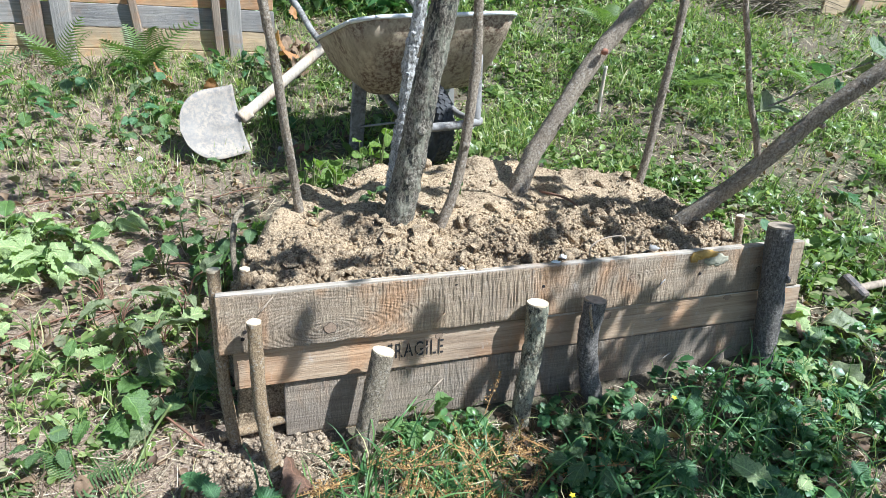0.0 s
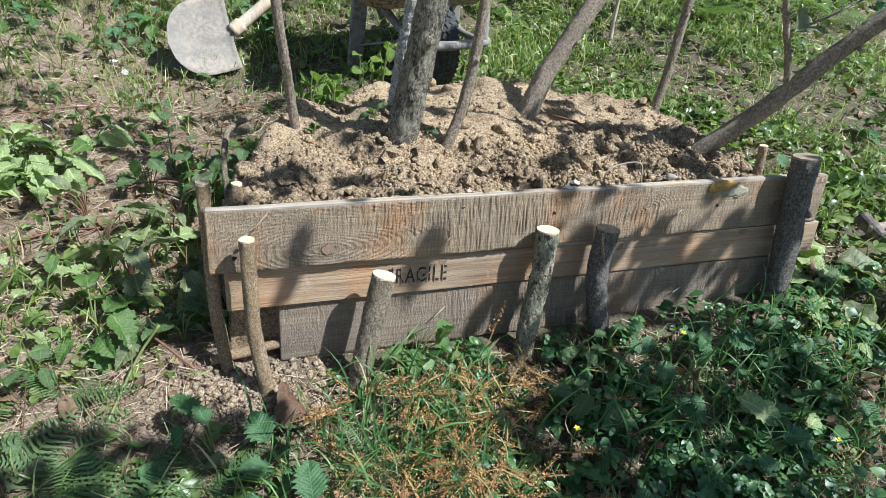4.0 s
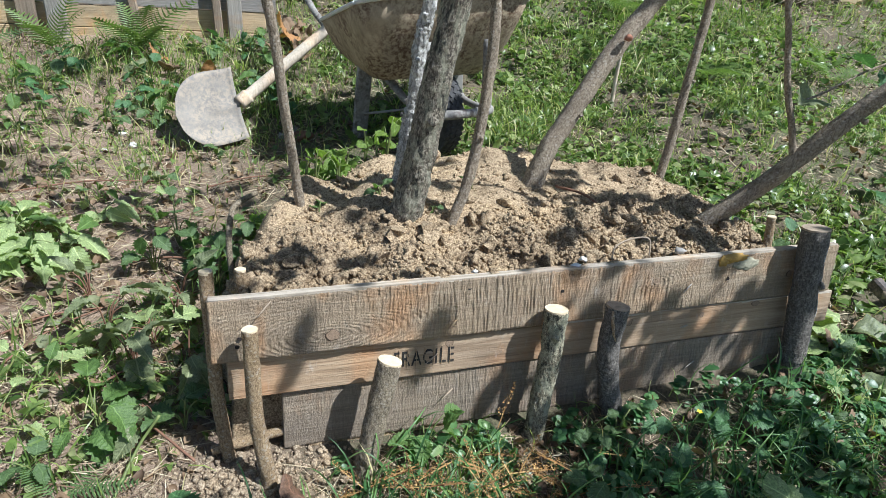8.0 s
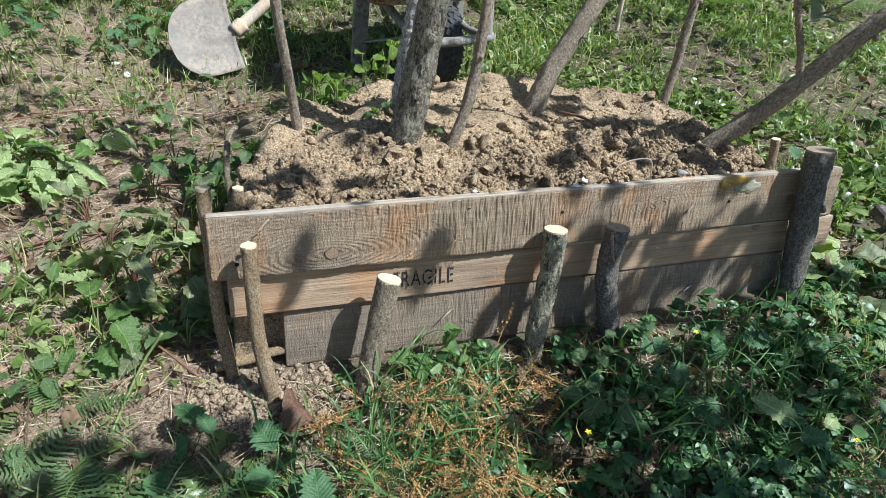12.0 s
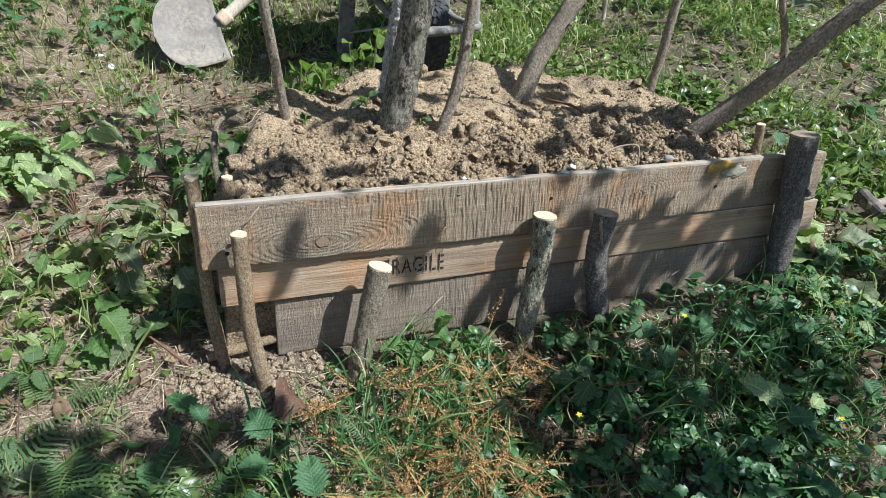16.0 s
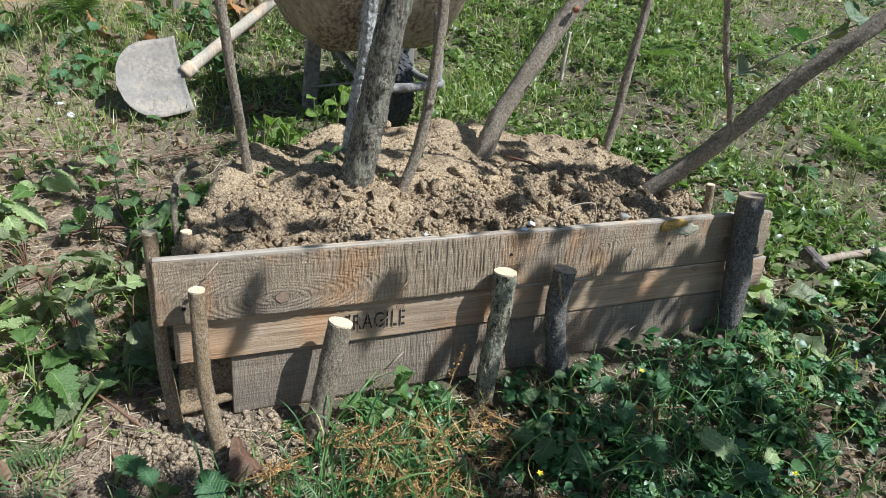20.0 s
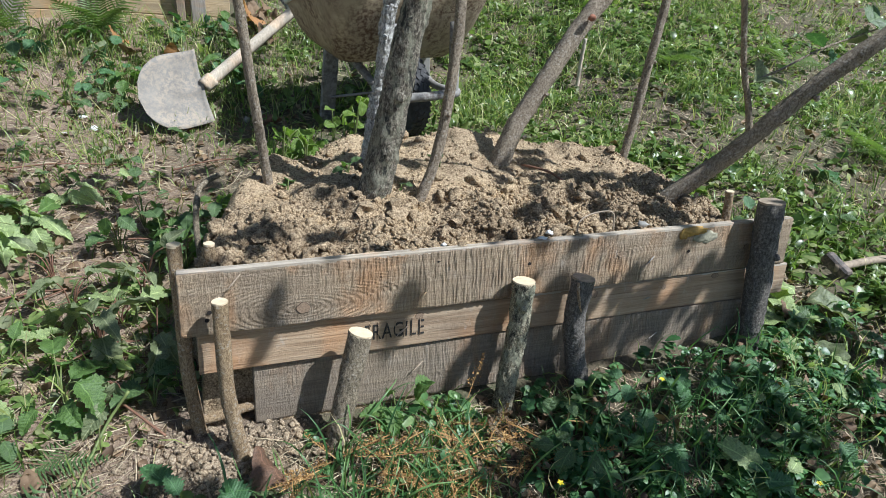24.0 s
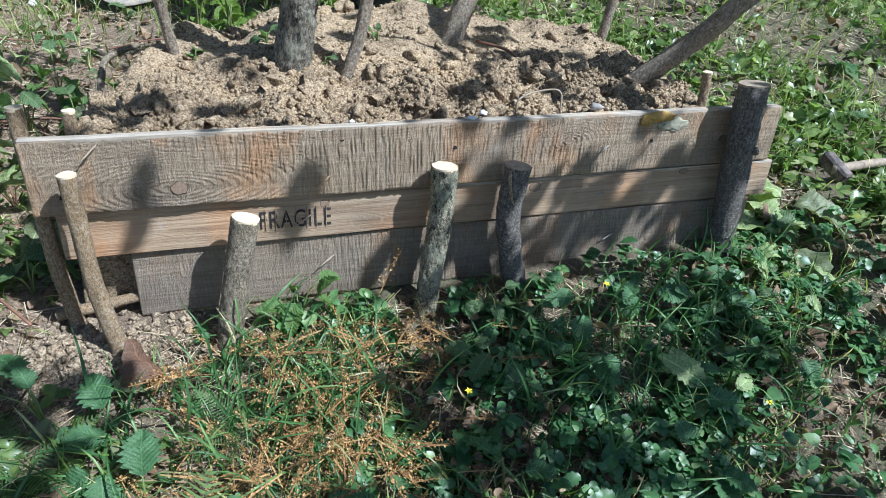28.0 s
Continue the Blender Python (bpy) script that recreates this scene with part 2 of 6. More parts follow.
def ground_mat(name):
    """Earth with mossy and grassy patches."""
    def build(nt, b):
        n = noise_tex(nt, coords(nt), 120.0, 10, 0.8)
        g = noise_tex(nt, coords(nt), 2.2, 8, 0.7)
        col = ramp(nt, n, [(0.3, (0.028, 0.02, 0.014)), (0.45, (0.09, 0.064, 0.044)), (0.62, (0.21, 0.155, 0.108))])
        green = ramp(nt, noise_tex(nt, coords(nt), 90.0, 8, 0.8), [(0.36, (0.04, 0.06, 0.022)), (0.5, (0.09, 0.13, 0.05)), (0.64, (0.2, 0.23, 0.1))])
        col = mix(nt, ramp(nt, g, [(0.42, (0.1, 0.1, 0.1)), (0.62, (0.45, 0.45, 0.45))]), col, green)
        sep = nt.nodes.new("ShaderNodeSeparateXYZ")
        nt.links.new(coords(nt), sep.inputs[0])
        edge = calc(nt, "ADD", sep.outputs[0], calc(nt, "MULTIPLY", g, 0.5))
        dry = ramp(nt, n, [(0.3, (0.085, 0.056, 0.04)), (0.45, (0.245, 0.17, 0.122)), (0.62, (0.44, 0.335, 0.245))])
        col = mix(nt, ramp(nt, edge, [(0.12, (0.85, 0.85, 0.85)), (0.55, (0, 0, 0))]), col, dry)
        nt.links.new(col, b.inputs["Base Color"])
        bump(nt, b, n, 1.0, 0.006)
    return mat(name, build, 0.95)


M_GROUND = ground_mat("grassy_earth")


def plain(name, c, rough=0.6, metal=0.0, var=0.25, scale=30.0):
    def build(nt, b):
        n = noise_tex(nt, coords(nt), scale, 6, 0.65)
        lo, hi = tuple(x * (1 - var) for x in c), tuple(min(1, x * (1 + var)) for x in c)
        nt.links.new(ramp(nt, n, [(0.3, lo), (0.7, hi)]), b.inputs["Base Color"])
        b.inputs["Metallic"].default_value = metal
        bump(nt, b, n, 0.25, 0.002)
    return mat(name, build, rough)


M_CUT = plain("fresh_cut_wood", (0.72, 0.58, 0.38), 0.75, 0, 0.18, 60)
M_CUTDARK = plain("dull_cut_wood", (0.33, 0.26, 0.185), 0.8, 0, 0.35, 60)
M_INK = plain("stencil_ink", (0.03, 0.026, 0.022), 0.8, 0, 0.4, 90)
M_HANDLE = wood_mat("handle_wood", (0.42, 0.36, 0.27), (0.58, 0.51, 0.405), (0.68, 0.62, 0.51), axis=2)
M_RUBBER = plain("dusty_tyre", (0.055, 0.055, 0.055), 0.85, 0, 0.5, 25)

LEAF_DARK = leaf_mat("shade_leaf", [(0.0, (0.04, 0.11, 0.04)), (0.5, (0.08, 0.185, 0.068)), (0.85, (0.145, 0.275, 0.105)), (1.0, (0.26, 0.35, 0.16))], 0.3, 0.4)
LEAF_MID = leaf_mat("green_leaf", [(0.0, (0.065, 0.12, 0.033)), (0.5, (0.16, 0.24, 0.068)), (0.85, (0.28, 0.365, 0.125)), (1.0, (0.48, 0.5, 0.27))], 0.42, 0.32)
LEAF_GRASS = leaf_mat("grass_blade", [(0.0, (0.08, 0.14, 0.03)), (0.5, (0.205, 0.3, 0.074)), (0.78, (0.38, 0.45, 0.15)), (1.0, (0.72, 0.63, 0.4))], 0.4, 0.36)
LEAF_BANK = leaf_mat("bank_grass_blade", [(0.0, (0.05, 0.125, 0.042)), (0.6, (0.11, 0.235, 0.075)), (0.94, (0.21, 0.34, 0.12)), (1.0, (0.5, 0.44, 0.26))], 0.33, 0.42)
LEAF_FERN = leaf_mat("fern_green", [(0.0, (0.11, 0.18, 0.05)), (1.0, (0.2, 0.28, 0.09))], 0.4, 0.5)
LEAF_WILT = leaf_mat("wilted_leaf", [(0.0, (0.12, 0.14, 0.07)), (0.6, (0.24, 0.25, 0.14)), (1.0, (0.33, 0.3, 0.19))], 0.2, 0.6)
LEAF_DRY = leaf_mat("dry_leaf", [(0.0, (0.085, 0.052, 0.032)), (0.5, (0.19, 0.12, 0.072)), (1.0, (0.38, 0.275, 0.175))], 0.12, 0.7)
LEAF_STRAW = leaf_mat("straw", [(0.0, (0.17, 0.115, 0.075)), (0.5, (0.36, 0.27, 0.18)), (1.0, (0.68, 0.58, 0.43))], 0.1, 0.7)
LEAF_RUST = leaf_mat("rusty_seedheads", [(0.0, (0.2, 0.1, 0.035)), (0.6, (0.42, 0.24, 0.09)), (1.0, (0.6, 0.4, 0.18))], 0.15, 0.7)


# ---- building helpers ----
def link_mesh(name, verts, faces, material, parent=None, label="", smooth=True):
    me = bpy.data.meshes.new(name)
    me.from_pydata([tuple(v) for v in verts], [], [tuple(f) for f in faces])
    me.materials.append(material)
    if smooth:
        me.shade_smooth()
    ob = new(name, me)
    if parent is not None:
        ob.parent = parent
    if label:
        ob["label"] = label
    return ob


def part(name, bm, material, parent=None, label="", smooth=False):
    me = bpy.data.meshes.new(name)
    bm.normal_update()
    bm.to_mesh(me)
    bm.free()
    me.materials.append(material)
    if smooth:
        me.shade_smooth()
    ob = new(name, me)
    if parent is not None:
        ob.parent = parent
    if label:
        ob["label"] = label
    return ob


def empty(name, m=None):
    ob = new(name)
    ob.empty_display_size = 0.05
    if m is not None:
        ob.matrix_world = m
    return ob


def spline(pts, n):
    """Catmull-Rom through rows of any length."""
    p = np.array(pts, float)
    p = np.vstack([2 * p[0] - p[1], p, 2 * p[-1] - p[-2]])
    out = []
    segs = len(p) - 3
    for i in range(n):
        u = i / (n - 1) * segs
        k = min(int(u), segs - 1)
        u -= k
        a, b, c, d = p[k:k + 4]
        out.append(0.5 * (2 * b + (c - a) * u + (2 * a - 5 * b + 4 * c - d) * u * u + (3 * b - a - 3 * c + d) * u ** 3))
    return np.array(out)


def tube(rows, n=24, seg=14, rough=0.06, seed=0, freq=14.0, caps=True, wart=0.0):
    """A round, slightly uneven tube through rows of x, y, z, radius."""
    s = spline(rows, n)
    verts, faces = [], []
    side = Vector((1, 0.13, 0.07))
    for i in range(n):
        d = Vector(s[min(i + 1, n - 1), :3] - s[max(i - 1, 0), :3]).normalized()
        u = (side - d * side.dot(d)).normalized()
        w = d.cross(u)
        side = u
        for k in range(seg):
            a = 2 * math.pi * k / seg
            dirn = u * math.cos(a) + w * math.sin(a)
            c = Vector(s[i, :3])
            q = c * freq + dirn * 1.3 + Vector((seed * 7.1, seed * 3.3, 0))
            r = s[i, 3] * (1 + rough * 2 * noise.noise(q) + rough * noise.noise(q * 2.7))
            if wart:
                p = (c + dirn * r)
                r += wart * (abs(noise.noise(Vector((p.x * 95, p.y * 95, p.z * 38)))) + 0.8 * abs(noise.noise(p * 230 + Vector((seed, 0, 0)))) - 0.3)
            verts.append(c + dirn * r)
    for i in range(n - 1):
        for k in range(seg):
            k2 = (k + 1) % seg
            faces.append((i * seg + k, i * seg + k2, (i + 1) * seg + k2, (i + 1) * seg + k))
    if caps:
        faces.append(tuple(reversed(range(seg))))
        faces.append(tuple(range((n - 1) * seg, n * seg)))
    return verts, faces


def box_bm(x0, x1, y0, y1, z0, z1, bevel=0.002, cuts=0, wob=0.0, seed=0):
    """A board with softened edges; cuts and wob make its long faces and ends uneven."""
    bm = bmesh.new()
    bmesh.ops.create_cube(bm, size=1.0, matrix=Matrix.LocRotScale(((x0 + x1) / 2, (y0 + y1) / 2, (z0 + z1) / 2), None, (x1 - x0, y1 - y0, z1 - z0)))
    if cuts:
        dims = (x1 - x0, y1 - y0, z1 - z0)
        ax = dims.index(max(dims))
        long = [e for e in bm.edges if abs((e.verts[0].co - e.verts[1].co)[ax]) > dims[ax] * 0.9]
        bmesh.ops.subdivide_edges(bm, edges=long, cuts=cuts)
        for v in bm.verts:
            q = v.co * 5.0 + Vector((seed * 3.7, seed * 1.9, seed))
            v.co += Vector((0, noise.noise(q), noise.noise(q + Vector((9, 9, 9))))) * wob if ax == 0 else Vector((noise.noise(q), noise.noise(q + Vector((9, 9, 9))), 0)) * wob
    if bevel:
        sharp = [e for e in bm.edges if len(e.link_faces) == 2 and e.calc_face_angle() > 0.8]
        bmesh.ops.bevel(bm, geom=sharp, offset=bevel, segments=1, affect="EDGES")
    return bm


# ---- the lie of the land ----
def sstep(a, b, v):
    u = np.clip((v - a) / (b - a), 0, 1)
    return u * u * (3 - 2 * u)


def vnoise(x, y, f, seed=0):
    """Smooth value noise on arrays."""
    x, y = np.asarray(x, float) * f + 31.7 * seed, np.asarray(y, float) * f + 17.3 * seed
    xi, yi = np.floor(x), np.floor(y)
    u, v = x - xi, y - yi
    u, v = u * u * (3 - 2 * u), v * v * (3 - 2 * v)

    def h(a, b):
        s = np.sin(a * 127.1 + b * 311.7 + seed * 74.7) * 43758.5453
        return s - np.floor(s)
    return (h(xi, yi) * (1 - u) + h(xi + 1, yi) * u) * (1 - v) + (h(xi, yi + 1) * (1 - u) + h(xi + 1, yi + 1) * u) * v


def land(x, y):
    x, y = np.asarray(x, float), np.asarray(y, float)
    z = -0.015 + 0.02 * np.clip(x, -1, 1.75) + 0.15 * np.clip(x - 1.75, 0, 0.6) + 0.085 * np.clip(x - 2.35, 0, 3.4) + 0.02 * np.clip(x - 5.75, 0, 200) + 0.06 * np.clip(x + 1, -9, 0)
    z = z + 0.055 * sstep(0.2, 1.2, y) * np.clip(x, 0, 1.75)
    z = z + 0.15 * np.clip(y, -1.2, 0) + 0.17 * np.clip(y - 2.0, 0, 9) + 0.05 * np.clip(y - 11, 0, 300)
    z = z + 0.05 * (vnoise(x, y, 1.7, 1) - 0.5) + 0.025 * (vnoise(x, y, 6.0, 2) - 0.5)
    return z


def mound_mask(x, y):
    """1 inside the bed's heap of soil, falling to 0 at its foot."""
    x, y = np.asarray(x, float), np.asarray(y, float)
    wob = 0.10 * (vnoise(x, y, 4, 5) - 0.5)
    left = 0.055 + 0.40 * np.clip(y - 0.15, 0, 2) ** 1.35
    right = 1.64 - 0.10 * np.clip(y - 0.5, 0, 2)
    back = 0.99 - 0.35 * (np.abs(x - 0.85) / 0.8) ** 2.2
    side = 0.03 + 0.13 * sstep(0.2, 0.45, y)
    return sstep(-1.0, 0.3, (x - left + wob * sstep(0.15, 0.4, y)) / side) * sstep(-0.16, 0.06, right - x + wob) * sstep(-0.2, 0.08, back - y + wob)


def soil(x, y):
    m = mound_mask(x, y)
    top = 0.346 + 0.036 * np.exp(-((x - 0.8) / 0.5) ** 2 - ((y - 0.65) / 0.3) ** 2) + 0.02 * np.clip((x - 0.9), -1, 1)
    top = top + 0.05 * (vnoise(x, y, 7, 3) - 0.5) + 0.035 * (vnoise(x, y, 17, 4) - 0.5)
    return land(x, y) * (1 - m) + top * m


def grid_mesh(name, xs, ys, zf, material, smooth=True):
    gx, gy = np.meshgrid(xs, ys)
    z = zf(gx, gy)
    n, m = len(xs), len(ys)
    v = np.stack([gx, gy, z], -1).reshape(-1, 3)
    i = (np.arange(m - 1)[:, None] * n + np.arange(n - 1)).ravel()
    f = np.stack([i, i + 1, i + n + 1, i + n], 1)
    return fast_mesh(name, v, f, material, smooth)


def fast_mesh(name, v, f, material, smooth=True):
    """A mesh from arrays of corners and of equal-sided faces."""
    me = bpy.data.meshes.new(name)
    k = f.shape[1]
    me.vertices.add(len(v))
    me.vertices.foreach_set("co", np.ascontiguousarray(v, np.float32).ravel())
    me.loops.add(f.size)
    me.loops.foreach_set("vertex_index", np.ascontiguousarray(f, np.int32).ravel())
    me.polygons.add(len(f))
    me.polygons.foreach_set("loop_start", np.arange(0, f.size, k, dtype=np.int32))
    me.update(calc_edges=True)
    me.materials.append(material)
    if smooth:
        me.shade_smooth()
    return new(name, me)


near_x = np.arange(-2.6, 5.6, 0.03)
near_y = np.arange(-1.9, 5.6, 0.03)
far = np.array([1, 2.5, 5, 9, 15, 25, 45, 80, 140, 250, 420])
ground = grid_mesh("ground", np.concatenate([-2.6 - far[::-1], near_x, 5.6 + far]), np.concatenate([-1.9 - far[::-1], near_y, 5.6 + far]), land, M_GROUND)
tagged(ground, "brown earth covered with leaf litter and weeds", "ground", kind="structure")

heap_x = np.arange(-0.12, 1.86, 0.0048)
heap_y = np.arange(0.0, 1.36, 0.0048)


def rough_soil(x, y):
    m = mound_mask(x, y)
    z = soil(x, y) - 0.012
    wx, wy = x + 0.02 * vnoise(x, y, 30, 51), y + 0.02 * vnoise(x, y, 30, 52)
    lump = 0.02 * vnoise(wx, wy, 19, 6) + 0.014 * vnoise(wx, wy, 41, 7) + 0.02 * np.abs(vnoise(x, y, 75, 8) - 0.5) + 0.012 * vnoise(x, y, 140, 9) + 0.006 * vnoise(x, y, 260, 10)
    lump = lump * (0.2 + 1.0 * sstep(0.55, 0.2, y + 0.3 * (vnoise(x, y, 3.5, 53) - 0.5)))
    z = z + lump * sstep(0.05, 0.6, m) - 0.05 * (1 - sstep(0.0, 0.12, m))
    # behind the leaning boards the earth stays inside their line and below their top edge
    z = np.minimum(z, 0.388 + 0.5 * np.clip(y - 0.12, 0, 1))
    return np.minimum(z, (y - 0.036 - 0.055 * sstep(0.22, 0.13, x)) / 0.2126)


heap = grid_mesh("soil_heap", heap_x, heap_y, rough_soil, M_SOIL, False)
tagged(heap, "heap of dry crumbly brown soil filling the raised bed", "soil", kind="stuff")

# ---- the raised bed's front ----
LEAN = pose(0, 0, 0, -12, 0, 0)
bed = empty("raised_bed_front", LEAN)
tagged(bed, "front of a raised bed made of three rough weathered planks", "raised bed")
BOARDS = (("plank", 0.0, 1.778, 0.0, 0.026, 0.262, 0.411, M_PLANK, "rough-sawn grey-brown plank with saw marks"),
          ("plank", 0.031, 1.803, 0.005, 0.028, 0.157, 0.258, M_PLANK2, "smoother yellowish plank with stencilled word"),
          ("plank", 0.147, 1.753, 0.002, 0.026, -0.004, 0.154, M_PLANK3, "grey rough-sawn plank"))
planks = []
for i, (nm, x0, x1, y0, y1, z0, z1, m, lab) in enumerate(BOARDS):
    inset = (0.006, 0.0, 0.005)[i]
    planks.append(part(nm, box_bm(x0, x1, y0 + inset, y1, z0, z1, 0.0025, 40, (0.003, 0.0015, 0.003)[i], i + 1), m, bed, lab))


def sawn_face(b, knots, amp, seed):
    """The front of a rough-sawn board: the upright comb of the saw, crossed by the ripples of the grain that bend round the knots."""
    nm, x0, x1, y0, y1, z0, z1, m, lab = BOARDS[b]
    gx, gz = np.meshgrid(np.arange(x0 + 0.001, x1 - 0.001, 0.0012), np.linspace(z0 + 0.001, z1 - 0.001, 66))
    warp = gx + 0.006 * vnoise(gx, gz, 12, seed) + 0.05 * (gz - z0) * (vnoise(gx, gz * 0, 2.0, seed + 7) - 0.3)
    comb = vnoise(warp * 230, gz * 26, 1.0, seed + 1) + 0.5 * vnoise(warp * 410, gz * 55, 1.0, seed + 2)
    comb = 0.6 * comb + 0.5 * sstep(0.5, 0.95, comb)
    h = 0.95 * comb * (0.35 + 1.0 * sstep(0.3, 0.65, vnoise(gx * 5, gz * 9, 1.0, seed + 4)))
    rise = gz + 0.02 * vnoise(gx, gz, 3.0, seed + 8)
    near = 0
    for kx, kz, flat, reach in knots:
        r = np.sqrt(((gx - kx) * flat) ** 2 + (gz - kz) ** 2) + 0.004 * vnoise(gx * 24, gz * 24, 1.0, seed + 5)
        k = np.exp(-(r / reach) ** 2)
        h = h + 0.5 * np.sin(r * 2 * math.pi / 0.0062 + 3 * vnoise(gx, gz, 14, seed + 10)) * k * (0.5 + 0.7 * vnoise(gx * 130, gz * 60, 1.0, seed + 9))
        near = np.maximum(near, k)
    h = h + 0.13 * np.sin(rise * 2 * math.pi / 0.009 + 4 * vnoise(gx, gz, 7, seed + 3)) * (1 - near)
    h = amp * h
    edge = np.minimum(np.minimum(gx - x0, x1 - gx), np.minimum(gz - z0, z1 - gz))
    y = y0 + 0.0022 - h + 0.004 * np.exp(-edge / 0.0012) + 0.009 * np.clip(vnoise(gx * 26, gz * 0, 1.0, seed + 6) - 0.5, 0, 1) * np.exp(-np.minimum(gz - z0, z1 - gz) / 0.004)
    n, k = gx.shape[1], gx.shape[0]
    i = (np.arange(k - 1)[:, None] * n + np.arange(n - 1)).ravel()
    ob = fast_mesh("sawn_face", np.stack([gx, y, gz], -1).reshape(-1, 3), np.stack([i, i + 1, i + n + 1, i + n], 1), m, False)
    ob.parent = planks[b]
    ob["label"] = "rough front face with upright saw marks"


sawn_face(0, ((0.263, 0.303, 0.3, 0.09), (1.135, 0.352, 0.45, 0.05), (0.62, 0.46, 0.22, 0.12), (1.6, 0.333, 0.4, 0.04)), 0.0025, 81)
sawn_face(2, ((0.70, 0.07, 0.35, 0.05),), 0.0017, 91)
# the lower planks stand back under the upper one towards the near end
for b, back_by in ((1, 0.017), (2, 0.032)):
    planks[b].matrix_local = Matrix.Translation((1.78, 0, 0)) @ Matrix.Rotation(-back_by / 1.78, 4, "Z") @ Matrix.Translation((-1.78, 0, 0))

# ---- stakes along the boards ----
STAKES = (
    ([(0.003, 0.044, 0.462, 0.0145), (0.005, 0.044, 0.3, 0.0145), (0.010, 0.043, 0.12, 0.015), (0.028, 0.042, -0.06, 0.016), (0.034, 0.042, -0.16, 0.015)], M_STAKE_BROWN, M_CUT, "slim brown-barked stake behind the plank end"),
    ([(0.081, -0.05, 0.362, 0.0165), (0.083, -0.046, 0.25, 0.016), (0.086, -0.046, 0.13, 0.0165), (0.106, -0.05, -0.02, 0.017), (0.113, -0.05, -0.12, 0.017)], M_STAKE_BROWN, M_CUT, "slim crooked brown-barked stake with a fresh cut top"),
    ([(0.380, -0.06, 0.252, 0.028), (0.358, -0.06, 0.15, 0.027), (0.332, -0.06, 0.02, 0.026), (0.31, -0.06, -0.12, 0.026)], M_STAKE, M_CUT, "thick grey-barked stake with a bright cut top"),
    ([(0.806, -0.045, 0.326, 0.029), (0.803, -0.045, 0.2, 0.027), (0.786, -0.045, 0.06, 0.026), (0.77, -0.045, -0.1, 0.026)], M_STAKE_MOSS, M_CUT, "mossy stake leaning against the planks"),
    ([(0.982, -0.05, 0.318, 0.030), (0.972, -0.048, 0.2, 0.029), (0.99, -0.046, 0.09, 0.028), (1.025, -0.05, -0.06, 0.028)], M_STAKE_DARK, M_CUTDARK, "short bent stake with a split top"),
    ([(1.608, -0.045, 0.486, 0.037), (1.618, -0.045, 0.33, 0.036), (1.633, -0.045, 0.15, 0.036), (1.65, -0.045, -0.12, 0.036)], M_STAKE_DARK, M_CUTDARK, "tall dark-barked stake at the plank ends"),
    ([(0.075, 0.118, 0.432, 0.0125), (0.073, 0.12, 0.36, 0.0125), (0.072, 0.12, 0.2, 0.0125)], M_STAKE_BROWN, M_CUT, "thin cut stub beside the soil"),
    ([(1.551, 0.06, 0.492, 0.0125), (1.556, 0.06, 0.42, 0.0125), (1.56, 0.06, 0.2, 0.0125)], M_STAKE_BROWN, M_CUT, "thin cut stub behind the planks"),
)
for i, (rows, m, cut, lab) in enumerate(STAKES):
    st = empty("stake", LEAN @ Matrix.Translation(rows[-1][:3]))
    tagged(st, lab, "stake", "stakes holding the bed")
    rr = [(x - rows[-1][0], y - rows[-1][1], z - rows[-1][2], r) for x, y, z, r in reversed(rows)]
    link_mesh("bark", *tube(rr, 120, 40, 0.05, i + 3, 22, False, (0.001, 0.0012, 0.0012, 0.005, 0.002, 0.0014, 0.001, 0.001)[i]), m, st)
    end = Vector(rr[-1][:3])
    ax = (end - Vector(rr[-2][:3])).normalized()
    bm = bmesh.new()
    bmesh.ops.create_circle(bm, cap_ends=True, radius=rr[-1][3] * 0.99, segments=18)
    for v in bm.verts:
        v.co.z += 0.0016 * noise.noise(v.co * 90 + Vector((i, 0, 0)))
        v.co *= 1 + 0.06 * noise.noise(v.co * 40 + Vector((0, i, 0)))
    ext = bmesh.ops.extrude_face_region(bm, geom=list(bm.faces))
    for v in ext["geom"]:
        if isinstance(v, bmesh.types.BMVert):
            v.co.z -= 0.006
    bmesh.ops.recalc_face_normals(bm, faces=bm.faces)
    bmesh.ops.transform(bm, matrix=Matrix.Translation(end + ax * 0.003) @ ax.to_track_quat("Z", "Y").to_matrix().to_4x4(), verts=bm.verts)
    part("cut_end", bm, cut, st, "pale freshly cut wood")

